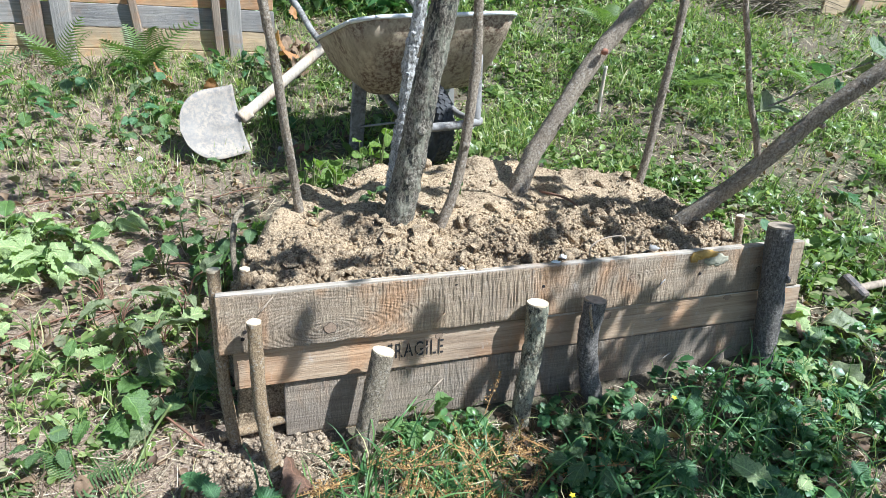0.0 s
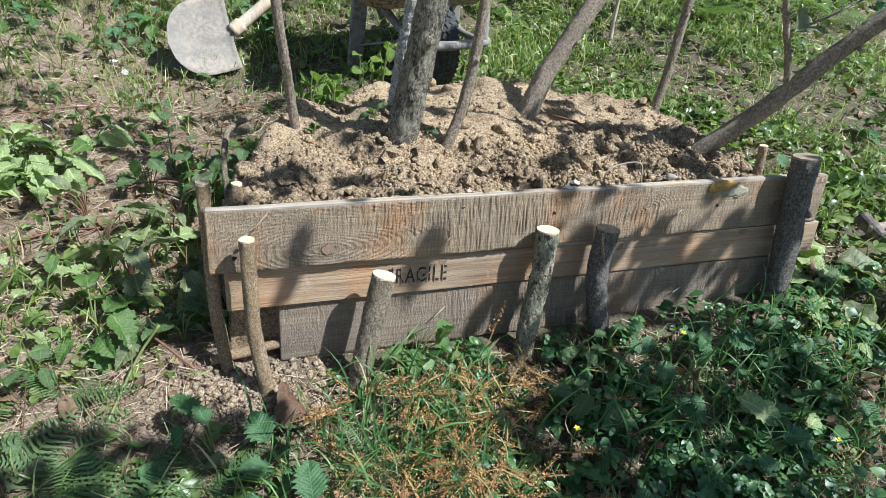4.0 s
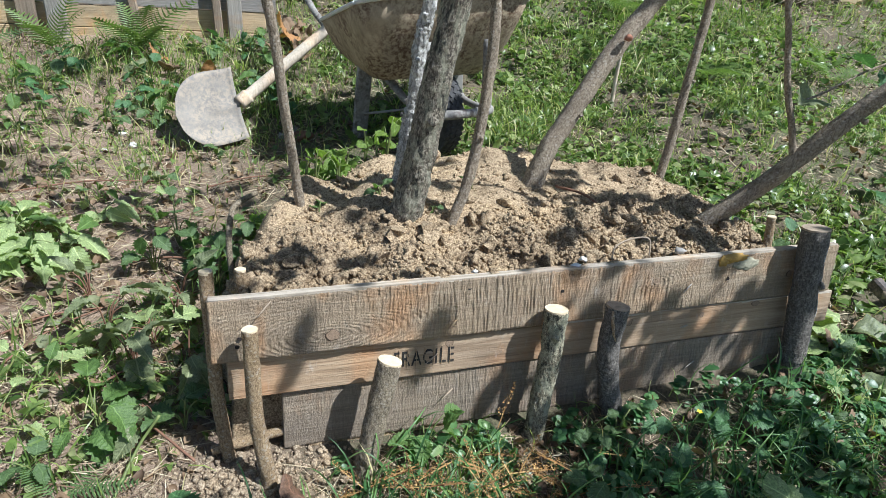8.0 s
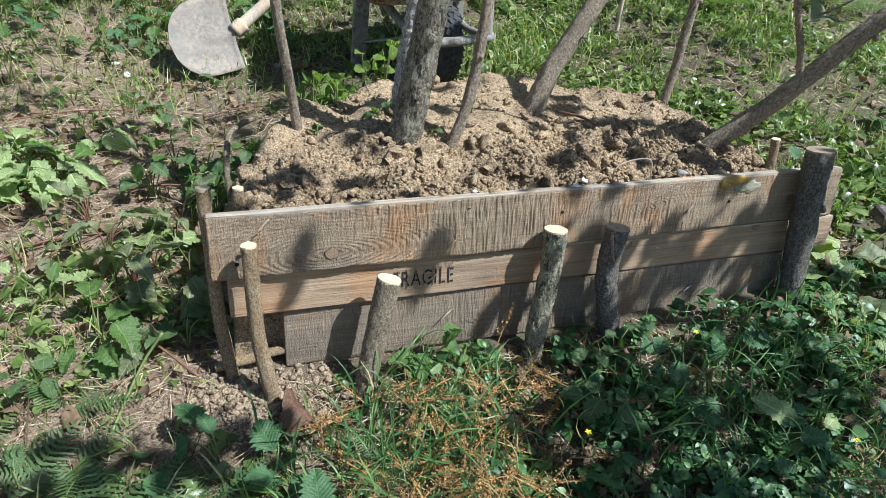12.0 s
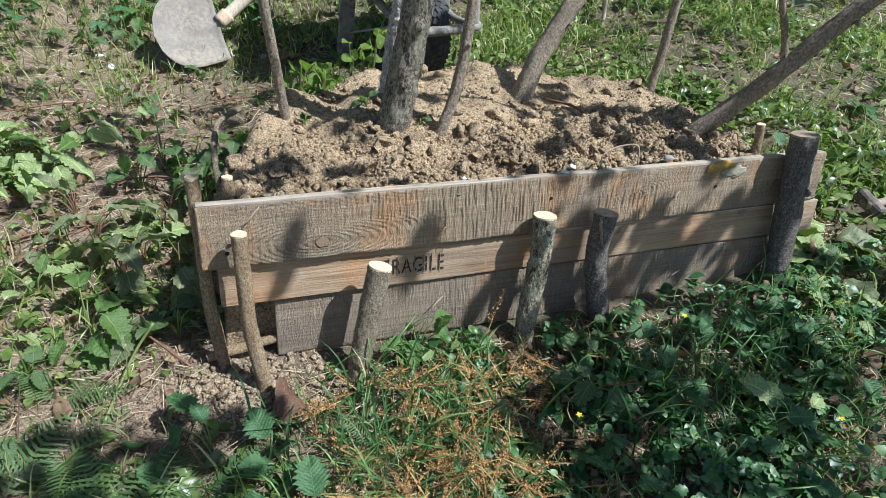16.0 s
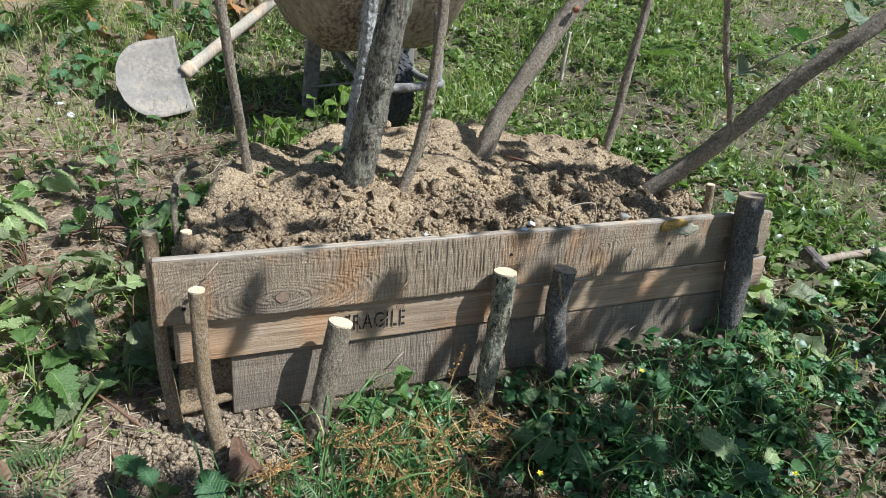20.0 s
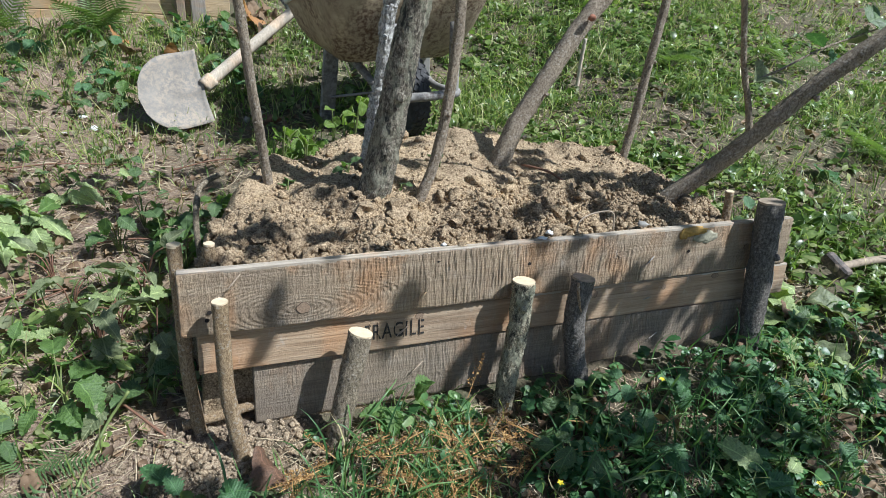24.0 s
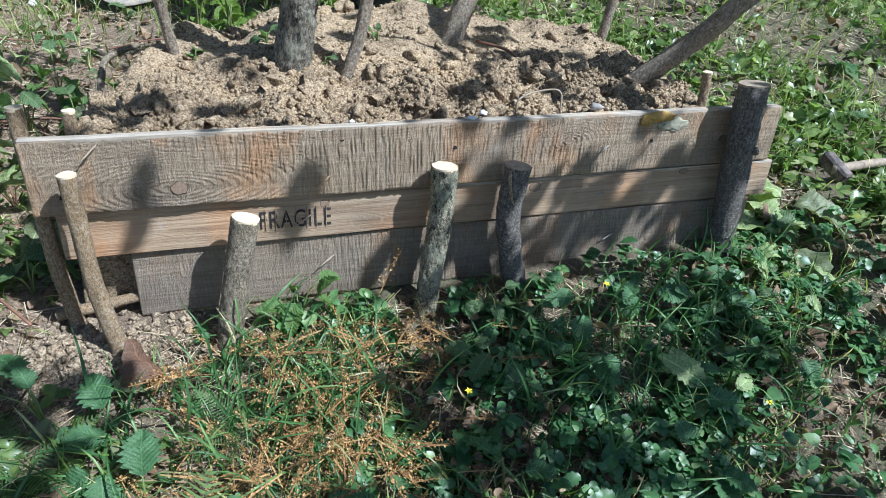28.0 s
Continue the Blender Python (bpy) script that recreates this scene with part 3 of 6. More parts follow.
# ---- hazel stems growing out of the bed ----
STEMS = (
    ("hazel_pole", [(0.285, 0.62, 0.2, 0.0146), (0.272, 0.62, 0.289, 0.0136), (0.249, 0.62, 0.455, 0.0134), (0.227, 0.62, 0.608, 0.0132), (0.202, 0.62, 0.806, 0.0128), (0.174, 0.62, 0.97, 0.0125), (0.12, 0.63, 1.4, 0.0109), (0.05, 0.65, 2.2, 0.0080)], M_BARK, "thin upright grey-brown hazel stem"),
    ("hazel_tree", [(0.522, 0.48, 0.2, 0.0627), (0.538, 0.48, 0.327, 0.0516), (0.56, 0.48, 0.48, 0.0433), (0.575, 0.48, 0.608, 0.0402), (0.602, 0.48, 0.812, 0.0369), (0.63, 0.48, 1.023, 0.0348), (0.675, 0.48, 1.5, 0.0323), (0.745, 0.47, 2.3, 0.0258)], M_TRUNK, "thick hazel trunk with black and mossy patches"),
    ("lichened_hazel", [(0.56, 0.64, 0.25, 0.0203), (0.572, 0.655, 0.42, 0.0198), (0.586, 0.67, 0.54, 0.0193), (0.602, 0.675, 0.67, 0.0193), (0.606, 0.675, 0.812, 0.0193), (0.624, 0.675, 0.945, 0.0176), (0.67, 0.68, 1.4, 0.0138), (0.73, 0.69, 2.2, 0.0101)], M_LICHEN, "pale lichen-covered stem close behind the trunk"),
    ("hazel_pole", [(0.655, 0.455, 0.27, 0.0163), (0.682, 0.461, 0.356, 0.0157), (0.713, 0.47, 0.452, 0.0154), (0.737, 0.485, 0.604, 0.0150), (0.751, 0.509, 0.84, 0.0147), (0.742, 0.528, 1.026, 0.0137), (0.73, 0.56, 1.5, 0.0124), (0.76, 0.6, 2.2, 0.0085)], M_BARK, "slim curved hazel stem"),
    ("leaning_hazel", [(0.985, 0.63, 0.25, 0.0368), (1.023, 0.645, 0.347, 0.0347), (1.062, 0.662, 0.463, 0.0313), (1.122, 0.678, 0.567, 0.0302), (1.26, 0.711, 0.79, 0.0288), (1.37, 0.73, 0.93, 0.0284), (1.522, 0.75, 1.09, 0.0274), (1.8, 0.78, 1.3, 0.0251), (2.3, 0.8, 1.9, 0.0204)], M_BARK, "thick leaning grey hazel stem with pale specks"),
    ("hazel_pole", [(1.56, 0.69, 0.18, 0.0165), (1.576, 0.697, 0.321, 0.0160), (1.592, 0.711, 0.465, 0.0155), (1.6, 0.728, 0.633, 0.0151), (1.617, 0.754, 0.89, 0.0144), (1.622, 0.771, 1.055, 0.0141), (1.64, 0.8, 1.5, 0.0124), (1.66, 0.85, 2.2, 0.0082)], M_BARK, "slender grey hazel stem behind the soil heap"),
    ("leaning_hazel", [(1.4, 0.325, 0.3, 0.0318), (1.458, 0.298, 0.386, 0.0295), (1.549, 0.247, 0.518, 0.0261), (1.606, 0.202, 0.63, 0.0252), (1.705, 0.154, 0.797, 0.0238), (1.807, 0.105, 0.934, 0.0235), (2.05, 0, 1.25, 0.0212), (2.5, -0.2, 1.9, 0.0151)], M_BARK, "strongly leaning hazel stem with a side shoot"),
)
stem_things = []
for i, (nm, rows, m, lab) in enumerate(STEMS):
    base = Vector(rows[0][:3])
    th = empty(nm, Matrix.Translation(base))
    tagged(th, lab, "tree", "hazel stems in the bed")
    rr = [(x - base.x, y - base.y, z - base.z, r) for x, y, z, r in rows]
    link_mesh("trunk", *tube(rr, 230, 32, 0.06, i, 16, True, (0.0014, 0.005, 0.009, 0.0014, 0.002, 0.0014, 0.002)[i]), m, th)
    stem_things.append(th)
shoot = [(1.604, 0.212, 0.62, 0.0105), (1.562, 0.225, 0.72, 0.0095), (1.507, 0.238, 0.825, 0.0088), (1.449, 0.253, 0.976, 0.0084), (1.399, 0.266, 1.114, 0.0075), (1.33, 0.29, 1.5, 0.006)]
base = Vector(STEMS[6][1][0][:3])
link_mesh("side_shoot", *tube([(x - base.x, y - base.y, z - base.z, r) for x, y, z, r in shoot], 40, 10, 0.06, 9, 30), M_BARK, stem_things[6], "thin upright side shoot")

M_STUB = plain("reddish_stub", (0.28, 0.12, 0.07), 0.85, 0, 0.4, 120)
for k, (x, y, z), r, m, lab in ((4, (1.275, 0.672, 0.842), 0.017, M_STUB, "reddish broken twig stub"), (4, (1.093, 0.63, 0.46), 0.012, M_BARK, "rounded bark knot"), (4, (1.155, 0.648, 0.6), 0.011, M_BARK, "rounded bark knot"), (6, (1.51, 0.24, 0.42), 0.012, M_BARK, "rounded bark knot"),
                                (6, (1.70, 0.128, 0.77), 0.013, M_BARK, "rounded bark knot"), (6, (1.76, 0.1, 0.9), 0.011, M_BARK, "rounded bark knot"), (3, (0.738, 0.466, 0.6), 0.009, M_BARK, "rounded bark knot"), (0, (0.232, 0.602, 0.53), 0.008, M_BARK, "rounded bark knot"), (5, (1.606, 0.708, 0.7), 0.009, M_BARK, "rounded bark knot"), (2, (0.592, 0.652, 0.76), 0.012, M_LICHEN, "crusty lichen lump"), (2, (0.602, 0.654, 0.88), 0.012, M_LICHEN, "crusty lichen lump"), (1, (0.58, 0.436, 0.66), 0.02, M_TRUNK, "swollen bark knot")):
    bm = bmesh.new()
    bmesh.ops.create_icosphere(bm, subdivisions=2, radius=r * 0.68)
    for vv in bm.verts:
        vv.co *= 1 + 0.5 * noise.noise(vv.co * 110 + Vector((x * 40, 0, 0)))
    bmesh.ops.translate(bm, vec=Vector((x, y, z)) - Vector(STEMS[k][1][0][:3]), verts=bm.verts)
    part("bark_knot", bm, m, stem_things[k], lab, True)

# ---- wheelbarrow behind the bed ----
def dirty_metal(name, base, rust, rough=0.6, metal=0.3, amount=0.5, patch=5.0):
    def build(nt, b):
        n = noise_tex(nt, coords(nt), 55.0, 10, 0.78)
        g = noise_tex(nt, coords(nt), patch, 6, 0.65)
        m = mix(nt, 1.0, ramp(nt, n, [(0.44, (0, 0, 0)), (0.56, (1, 1, 1))]), ramp(nt, g, [(0.38, (0.06, 0.06, 0.06)), (0.56, (1, 1, 1))]), "MULTIPLY")
        m = mix(nt, 1.0, m, (amount, amount, amount), "MULTIPLY")
        tone = ramp(nt, noise_tex(nt, coords(nt), 9.0, 5, 0.6), [(0.3, (0.75, 0.73, 0.7)), (0.7, (1.15, 1.14, 1.1))])
        nt.links.new(mix(nt, m, mix(nt, 1.0, base, tone, "MULTIPLY"), rust), b.inputs["Base Color"])
        b.inputs["Metallic"].default_value = metal
        bump(nt, b, n, 0.35, 0.002)
    return mat(name, build, rough)


M_TUB = dirty_metal("rusty_tub_paint", (0.43, 0.355, 0.25), (0.11, 0.062, 0.036), 0.8, 0.0, 1.0, 3.5)
M_CEMENT = plain("cement_crust", (0.62, 0.62, 0.6), 0.9, 0, 0.15, 70)
M_FRAME = dirty_metal("dusty_grey_frame", (0.34, 0.33, 0.31), (0.10, 0.08, 0.068), 0.75, 0.05, 0.9)
M_GRIP = plain("dark_grip", (0.09, 0.075, 0.085), 0.6, 0, 0.3, 30)
M_STEEL = dirty_metal("dull_steel", (0.24, 0.225, 0.205), (0.4, 0.33, 0.245), 0.75, 0.0, 0.9, 3.0)
M_HEAD = dirty_metal("hammer_steel", (0.075, 0.07, 0.066), (0.24, 0.185, 0.15), 0.6, 0.35, 0.9, 14.0)


def ring_loft(rings, closed_bottom=True):
    n = len(rings[0])
    verts = [v for r in rings for v in r]
    faces = []
    for i in range(len(rings) - 1):
        for k in range(n):
            k2 = (k + 1) % n
            faces.append((i * n + k, i * n + k2, (i + 1) * n + k2, (i + 1) * n + k))
    if closed_bottom:
        faces.append(tuple(reversed(range(n))))
    return verts, faces


def round_rect(hx, y0, y1, r, n=8):
    pts = []
    for cx, cy, a0 in ((hx - r, y1 - r, 0), (-hx + r, y1 - r, 90), (-hx + r, y0 + r, 180), (hx - r, y0 + r, 270)):
        for k in range(n):
            a = radians(a0 + 90 * k / (n - 1))
            pts.append((cx + r * math.cos(a), cy + r * math.sin(a)))
    return pts


barrow = empty("wheelbarrow", pose(1.01, 1.70, 0.06, 0, -2.5, 8))
tagged(barrow, "rusty cement-crusted wheelbarrow standing on weedy grass", "wheelbarrow")
rings = []
for u in (0, 0.12, 0.3, 0.55, 0.8, 1.0):
    e = u ** 0.5
    hx = 0.20 + 0.205 * e
    y0, y1 = 0.06 - 0.27 * e, 0.34 + 0.10 * e
    r = 0.06 + 0.07 * u
    ring = []
    for x, y in round_rect(hx, y0, y1, r):
        top = 0.735 - 0.24 * (y + 0.21) / 0.65
        z = 0.325 + (top - 0.325) * u ** 1.15
        ring.append((x, y, z))
    rings.append(ring)
inner = [[(x * 0.985, 0.115 + (y - 0.115) * 0.985, z + 0.002) for x, y, z in r] for r in reversed(rings)]
inner[-1] = [(x, y, z + 0.004) for x, y, z in inner[-1]]
v, f = ring_loft(rings + inner)
f.append(tuple(range(len(v) - len(rings[0]), len(v))))
link_mesh("tub", v, f, M_TUB, barrow, "dented tub with rust and dried cement")
rim_rows = [(*p, 0.009) for p in rings[-1]]
link_mesh("tub_rim", *tube(rim_rows + rim_rows[:1], 120, 8, 0.12, 4, 40), M_CEMENT, barrow, "rolled rim crusted with pale cement")
for s in (-1, 1):
    link_mesh("handle", *tube([(s * 0.345, 1.02, 0.60, 0.0165), (s * 0.345, 0.86, 0.57, 0.0165), (s * 0.31, 0.66, 0.46, 0.0165), (s * 0.2, 0.4, 0.325, 0.0175), (0.01 + s * 0.16, 0.15, 0.305, 0.02), (0.02 + s * 0.14, -0.05, 0.245, 0.0165), (0.02 + s * 0.135, -0.275, 0.27, 0.0165)], 50, 12, 0.02, 2, 20), M_FRAME, barrow)
    link_mesh("grip", *tube([(s * 0.345, 1.09, 0.605, 0.019), (s * 0.345, 1.02, 0.603, 0.0195), (s * 0.345, 0.92, 0.583, 0.0195)], 12, 12, 0.03, 2, 20), M_GRIP, barrow, "dark rubber grip")
    bm = box_bm(-0.036, 0.036, -0.012, 0.012, 0, 0.36, 0.004)
    bmesh.ops.transform(bm, matrix=Matrix.Translation((s * 0.265, 0.20, 0.0)) @ Matrix.Rotation(radians(-s * 4), 4, "Y"), verts=bm.verts)
    part("leg", bm, M_FRAME, barrow)
    link_mesh("strut", *tube([(0.02 + s * 0.135, -0.275, 0.272, 0.019), (0.02 + s * 0.14, -0.25, 0.36, 0.023), (0.02 + s * 0.145, -0.215, 0.56, 0.025)], 12, 10, 0.03, 7, 20), M_FRAME, barrow)
    link_mesh("brace", *tube([(s * 0.25, 0.20, 0.12, 0.006), (s * 0.09, 0.0, 0.2, 0.006)], 8, 8, 0.02, 5), M_FRAME, barrow)
link_mesh("guard_bar", *tube([(-0.135, -0.265, 0.27, 0.02), (-0.11, -0.28, 0.268, 0.02), (0.02, -0.285, 0.266, 0.02), (0.15, -0.28, 0.268, 0.02), (0.175, -0.265, 0.27, 0.02)], 30, 12, 0.05, 6, 30), M_FRAME, barrow, "front guard bar with cement dust")
wheel = empty("wheel")
wheel.parent = barrow
wheel.matrix_local = Matrix.Translation((0.02, -0.055, 0.2))
prof = [(0.115, 0.036), (0.14, 0.047), (0.17, 0.047), (0.187, 0.036), (0.193, 0.02), (0.195, 0.0), (0.193, -0.02), (0.187, -0.036), (0.17, -0.047), (0.14, -0.047), (0.115, -0.036)]
rings = []
for k in range(48):
    a = 2 * math.pi * k / 48
    rings.append([(x, r * math.cos(a), r * math.sin(a)) for r, x in prof])
rings.append(rings[0])
v, f = ring_loft(rings, False)
link_mesh("tyre", v, f, M_RUBBER, wheel, "black pneumatic tyre with dusty tread")
bm = bmesh.new()
for k in range(40):
    a = 2 * math.pi * k / 40
    for j, x in enumerate((-0.032, -0.011, 0.011, 0.032)):
        aa = a + (0.078 if j % 2 else 0)
        r = 0.194 if abs(x) < 0.02 else 0.188
        m4 = Matrix.Rotation(aa, 4, "X") @ Matrix.Translation((x, 0, r)) @ Matrix.Rotation(radians(25 if j % 2 else -25), 4, "Z")
        bmesh.ops.create_cube(bm, size=1, matrix=m4 @ Matrix.Diagonal((0.016, 0.022, 0.009, 1)))
part("tread", bm, M_RUBBER, wheel, "raised tread blocks")
rp = [(0.03, 0.045), (0.1, 0.03), (0.118, 0.04), (0.118, -0.04), (0.1, -0.03), (0.03, -0.045)]
rings = [[(x, r * math.cos(2 * math.pi * k / 32), r * math.sin(2 * math.pi * k / 32)) for r, x in rp] for k in range(33)]
link_mesh("rim", *ring_loft(rings, False), M_FRAME, wheel)
link_mesh("axle", *tube([(-0.16, -0.055, 0.2, 0.01), (0.16, -0.055, 0.2, 0.01)], 6, 10, 0.0), M_FRAME, barrow)

# ---- shovel leaning on the barrow ----
shovel = empty("shovel", Matrix.Translation((0.05, 2.0, 0.0)))
tagged(shovel, "round-point shovel with earth-caked steel blade leaning on the barrow", "shovel")
so = Vector((0.05, 2.0, 0.0))
TIP, TOPMID, LAT = Vector((-0.115, 1.955, 0.125)) - so, Vector((0.165, 2.055, 0.145)) - so, Vector((-0.066, 0.23, 0.287))
axis, half = TOPMID - TIP, LAT * 0.5
nrm = axis.cross(LAT).normalized()
if nrm.y > 0:
    nrm = -nrm
rows_u, rows_v = 22, 17
verts = []
for i in range(rows_u):
    u = i / (rows_u - 1)
    wid = min(1.0, (1 - (1 - min(u / 0.62, 1)) ** 2.2) ** 0.5) * (1.0 - 0.05 * u)
    for k in range(rows_v):
        w = (k / (rows_v - 1) * 2 - 1)
        dish = 0.028 * (w * w) * wid - 0.012 * math.sin(u * math.pi) + 0.012 * max(0, u - 0.94) / 0.06
        ridge = 0.02 * math.exp(-(w / 0.13) ** 2) * sstep(0.4, 0.75, u)
        verts.append(TIP + axis * u + half * (w * wid) + nrm * (dish + float(ridge)))
faces = [(i * rows_v + k, i * rows_v + k + 1, (i + 1) * rows_v + k + 1, (i + 1) * rows_v + k) for i in range(rows_u - 1) for k in range(rows_v - 1)]
bl = link_mesh("blade", verts, faces, M_STEEL, shovel, "rounded steel blade with dried earth")
sol = bl.modifiers.new("solid", "SOLIDIFY")
sol.thickness = 0.003
sd = (Vector((0.6, 2.25, 0.455)) - Vector((0.165, 2.055, 0.145))).normalized()
S1 = TOPMID + sd * 0.05 + nrm * 0.012
link_mesh("socket", *tube([(*(TOPMID - axis * 0.16), 0.008), (*(TOPMID - axis * 0.08 + nrm * 0.004), 0.013), (*S1, 0.028)], 12, 14, 0.02, 3), M_STEEL, shovel)
link_mesh("collar", *tube([(*(S1 - sd * 0.045), 0.035), (*(S1 + sd * 0.012), 0.036)], 5, 8, 0.03, 3), M_HANDLE, shovel, "wooden wedge ring at the socket")
link_mesh("shaft", *tube([(*(S1 - sd * 0.03), 0.029), (*(S1 + sd * 0.3), 0.027), (*(S1 + sd * 0.58), 0.026)], 20, 14, 0.02, 8), M_HANDLE, shovel, "pale worn wooden shaft")

# ---- sledge hammer in the grass ----
hz = float(land(2.2, 0.15)) + 0.065
hammer = empty("sledge_hammer", Matrix.Translation((2.165, 0.125, hz)))
tagged(hammer, "short sledge hammer with worn steel head lying in grass", "hammer")
bm = box_bm(-0.021, 0.021, -0.052, 0.052, -0.022, 0.022, 0.007)
bmesh.ops.transform(bm, matrix=Matrix.Rotation(radians(8), 4, "Z") @ Matrix.Rotation(radians(18), 4, "X"), verts=bm.verts)
part("head", bm, M_HEAD, hammer, "dark steel head with scuffed faces")
link_mesh("shaft", *tube([(-0.02, -0.01, 0.0, 0.015), (0.16, -0.002, 0.004, 0.0145), (0.3, -0.007, 0.006, 0.016), (0.43, -0.012, 0.008, 0.0185)], 18, 12, 0.03, 5), M_CUTDARK, hammer, "dull worn wooden handle")

# ---- plank walls further back ----
back = empty("plank_wall", pose(0, 3.15, 0, -4, 0, 0))
tagged(back, "low wall of stacked grey and pale boards behind posts", "plank wall")
for i, (x0, x1, z0, z1, m) in enumerate(((-2.6, 0.37, 0.085, 0.218, M_BACKPALE), (-2.6, 0.40, 0.223, 0.342, M_BACKPALE), (-2.6, 0.46, 0.347, 0.472, M_BACKGREY), (-2.6, 0.455, 0.477, 0.60, M_BACKORANGE), (-2.6, 0.40, 0.605, 0.72, M_BACKPALE))):
    if i == 4:
        continue
    part("plank", box_bm(x0, x1, 0.0 + 0.004 * (i % 2), 0.028, z0, z1, 0.003, 30, 0.004, 20 + i), m, back)
for i, (x, w, zt, zb, lean, m) in enumerate(((-0.875, 0.095, 0.66, 0.02, 1, M_POST), (-0.735, 0.10, 0.68, 0.02, 0, M_POSTGREY), (-0.305, 0.045, 0.57, 0.02, 6, M_POST), (0.125, 0.05, 0.66, 0.03, 2, M_POST), (0.222, 0.085, 0.605, 0.03, 1, M_POSTGREY), (-1.6, 0.09, 0.66, 0.0, 1, M_POST))):
    bm = box_bm(-w / 2, w / 2, -0.05 - 0.012 * (i % 2), -0.006, zb - 0.1, zt, 0.006, 12, 0.006, 30 + i)
    bmesh.ops.transform(bm, matrix=Matrix.Translation((x, 0, 0)) @ Matrix.Rotation(radians(-lean), 4, "Y"), verts=bm.verts)
    part("post", bm, m, back)
back2 = empty("plank_wall", pose(5.0, 3.15, 0.0, -4, 0, 4))
tagged(back2, "small bed wall of pale brown boards with a post", "plank wall")
for i, (z0, z1) in enumerate(((0.44, 0.65), (0.655, 0.775), (0.78, 0.895))):
    part("plank", box_bm(0.02 + 0.03 * (2 - i), 1.9, 0.004 * (i % 2), 0.028, z0, z1, 0.003, 20, 0.004, 50 + i), M_BACKPALE if i else M_BACKORANGE, back2)
bm = box_bm(-0.045, 0.045, -0.05, -0.006, 0.35, 0.96, 0.006, 10, 0.006, 61)
bmesh.ops.transform(bm, matrix=Matrix.Translation((0.33, 0, 0)) @ Matrix.Rotation(radians(8), 4, "Y"), verts=bm.verts)
part("post", bm, M_POST, back2)

# ---- leaves and other small growth ----
rng = np.random.default_rng(7)


def strip(rows, fold=0.15, droop=0.3):
    """A leaf blade, one unit long: rows of (along, half width)."""
    v, t = [], []
    for s, w in rows:
        z = -droop * s * s
        if w < 1e-6:
            v.append((0, s, z))
        else:
            v += [(-w, s, z + fold * w), (0, s, z), (w, s, z + fold * w)]
    i = 0
    idx = []
    for s, w in rows:
        k = 1 if w < 1e-6 else 3
        idx.append(list(range(i, i + k)))
        i += k
    for a, b in zip(idx, idx[1:]):
        if len(a) == 1 and len(b) == 3:
            t += [(a[0], b[1], b[0]), (a[0], b[2], b[1])]
        elif len(a) == 3 and len(b) == 1:
            t += [(a[0], a[1], b[0]), (a[1], a[2], b[0])]
        else:
            t += [(a[0], a[1], b[1]), (a[0], b[1], b[0]), (a[1], a[2], b[2]), (a[1], b[2], b[1])]
    return np.array(v, float), np.array(t, int)


def joined(parts):
    vs, ts, o = [], [], 0
    for v, t in parts:
        vs.append(v)
        ts.append(t + o)
        o += len(v)
    return np.vstack(vs), np.vstack(ts)


def turned(vt, rz=0.0, rx=0.0, s=1.0, move=(0, 0, 0)):
    v, t = vt
    m = np.array((Matrix.Rotation(rz, 3, "Z") @ Matrix.Rotation(rx, 3, "X")))
    return v @ m.T * s + np.array(move), t


OVATE = strip([(0, 0), (0.2, 0.22), (0.45, 0.33), (0.75, 0.2), (1, 0)], 0.25, 0.3)
ROUND = strip([(0, 0), (0.18, 0.33), (0.5, 0.45), (0.8, 0.33), (1, 0)], 0.2, 0.2)
LANCE = strip([(0, 0), (0.3, 0.14), (0.6, 0.13), (1, 0)], 0.3, 0.45)
CLOVER = joined([turned(ROUND, a, 0.15, 0.55) for a in (0.0, 2.09, 4.19)])


HEART = strip([(0, 0.2), (0.16, 0.44), (0.45, 0.47), (0.78, 0.27), (1, 0)], 0.22, 0.2)
TOOTHED = strip([(0, 0), (0.12, 0.2), (0.2, 0.17), (0.34, 0.33), (0.42, 0.27), (0.56, 0.33), (0.63, 0.24), (0.76, 0.23), (0.83, 0.13), (1, 0)], 0.3, 0.35)
TRI = joined([turned(TOOTHED, a, 0.12, k) for a, k in ((0.0, 0.72), (1.75, 0.6), (-1.75, 0.6))])
LOBED = joined([turned(strip([(0, 0.03), (0.3, 0.13), (0.6, 0.2), (0.85, 0.12), (1, 0)], 0.2, 0.25), a, 0.08, k) for a, k in ((0.0, 0.7), (0.75, 0.62), (-0.75, 0.62), (1.6, 0.45), (-1.6, 0.45))])
CROSS = joined([turned(ROUND, a, 0.1, 0.6) for a in (0.0, 1.57, 3.14, 4.71)] + [turned(ROUND, a, 0.3, 0.34, (0, 0, 0.16)) for a in (0.8, 3.94)] + [turned(ROUND, a, 0.0, 0.66, (0, 0, -0.3)) for a in (0.5, 3.64)])


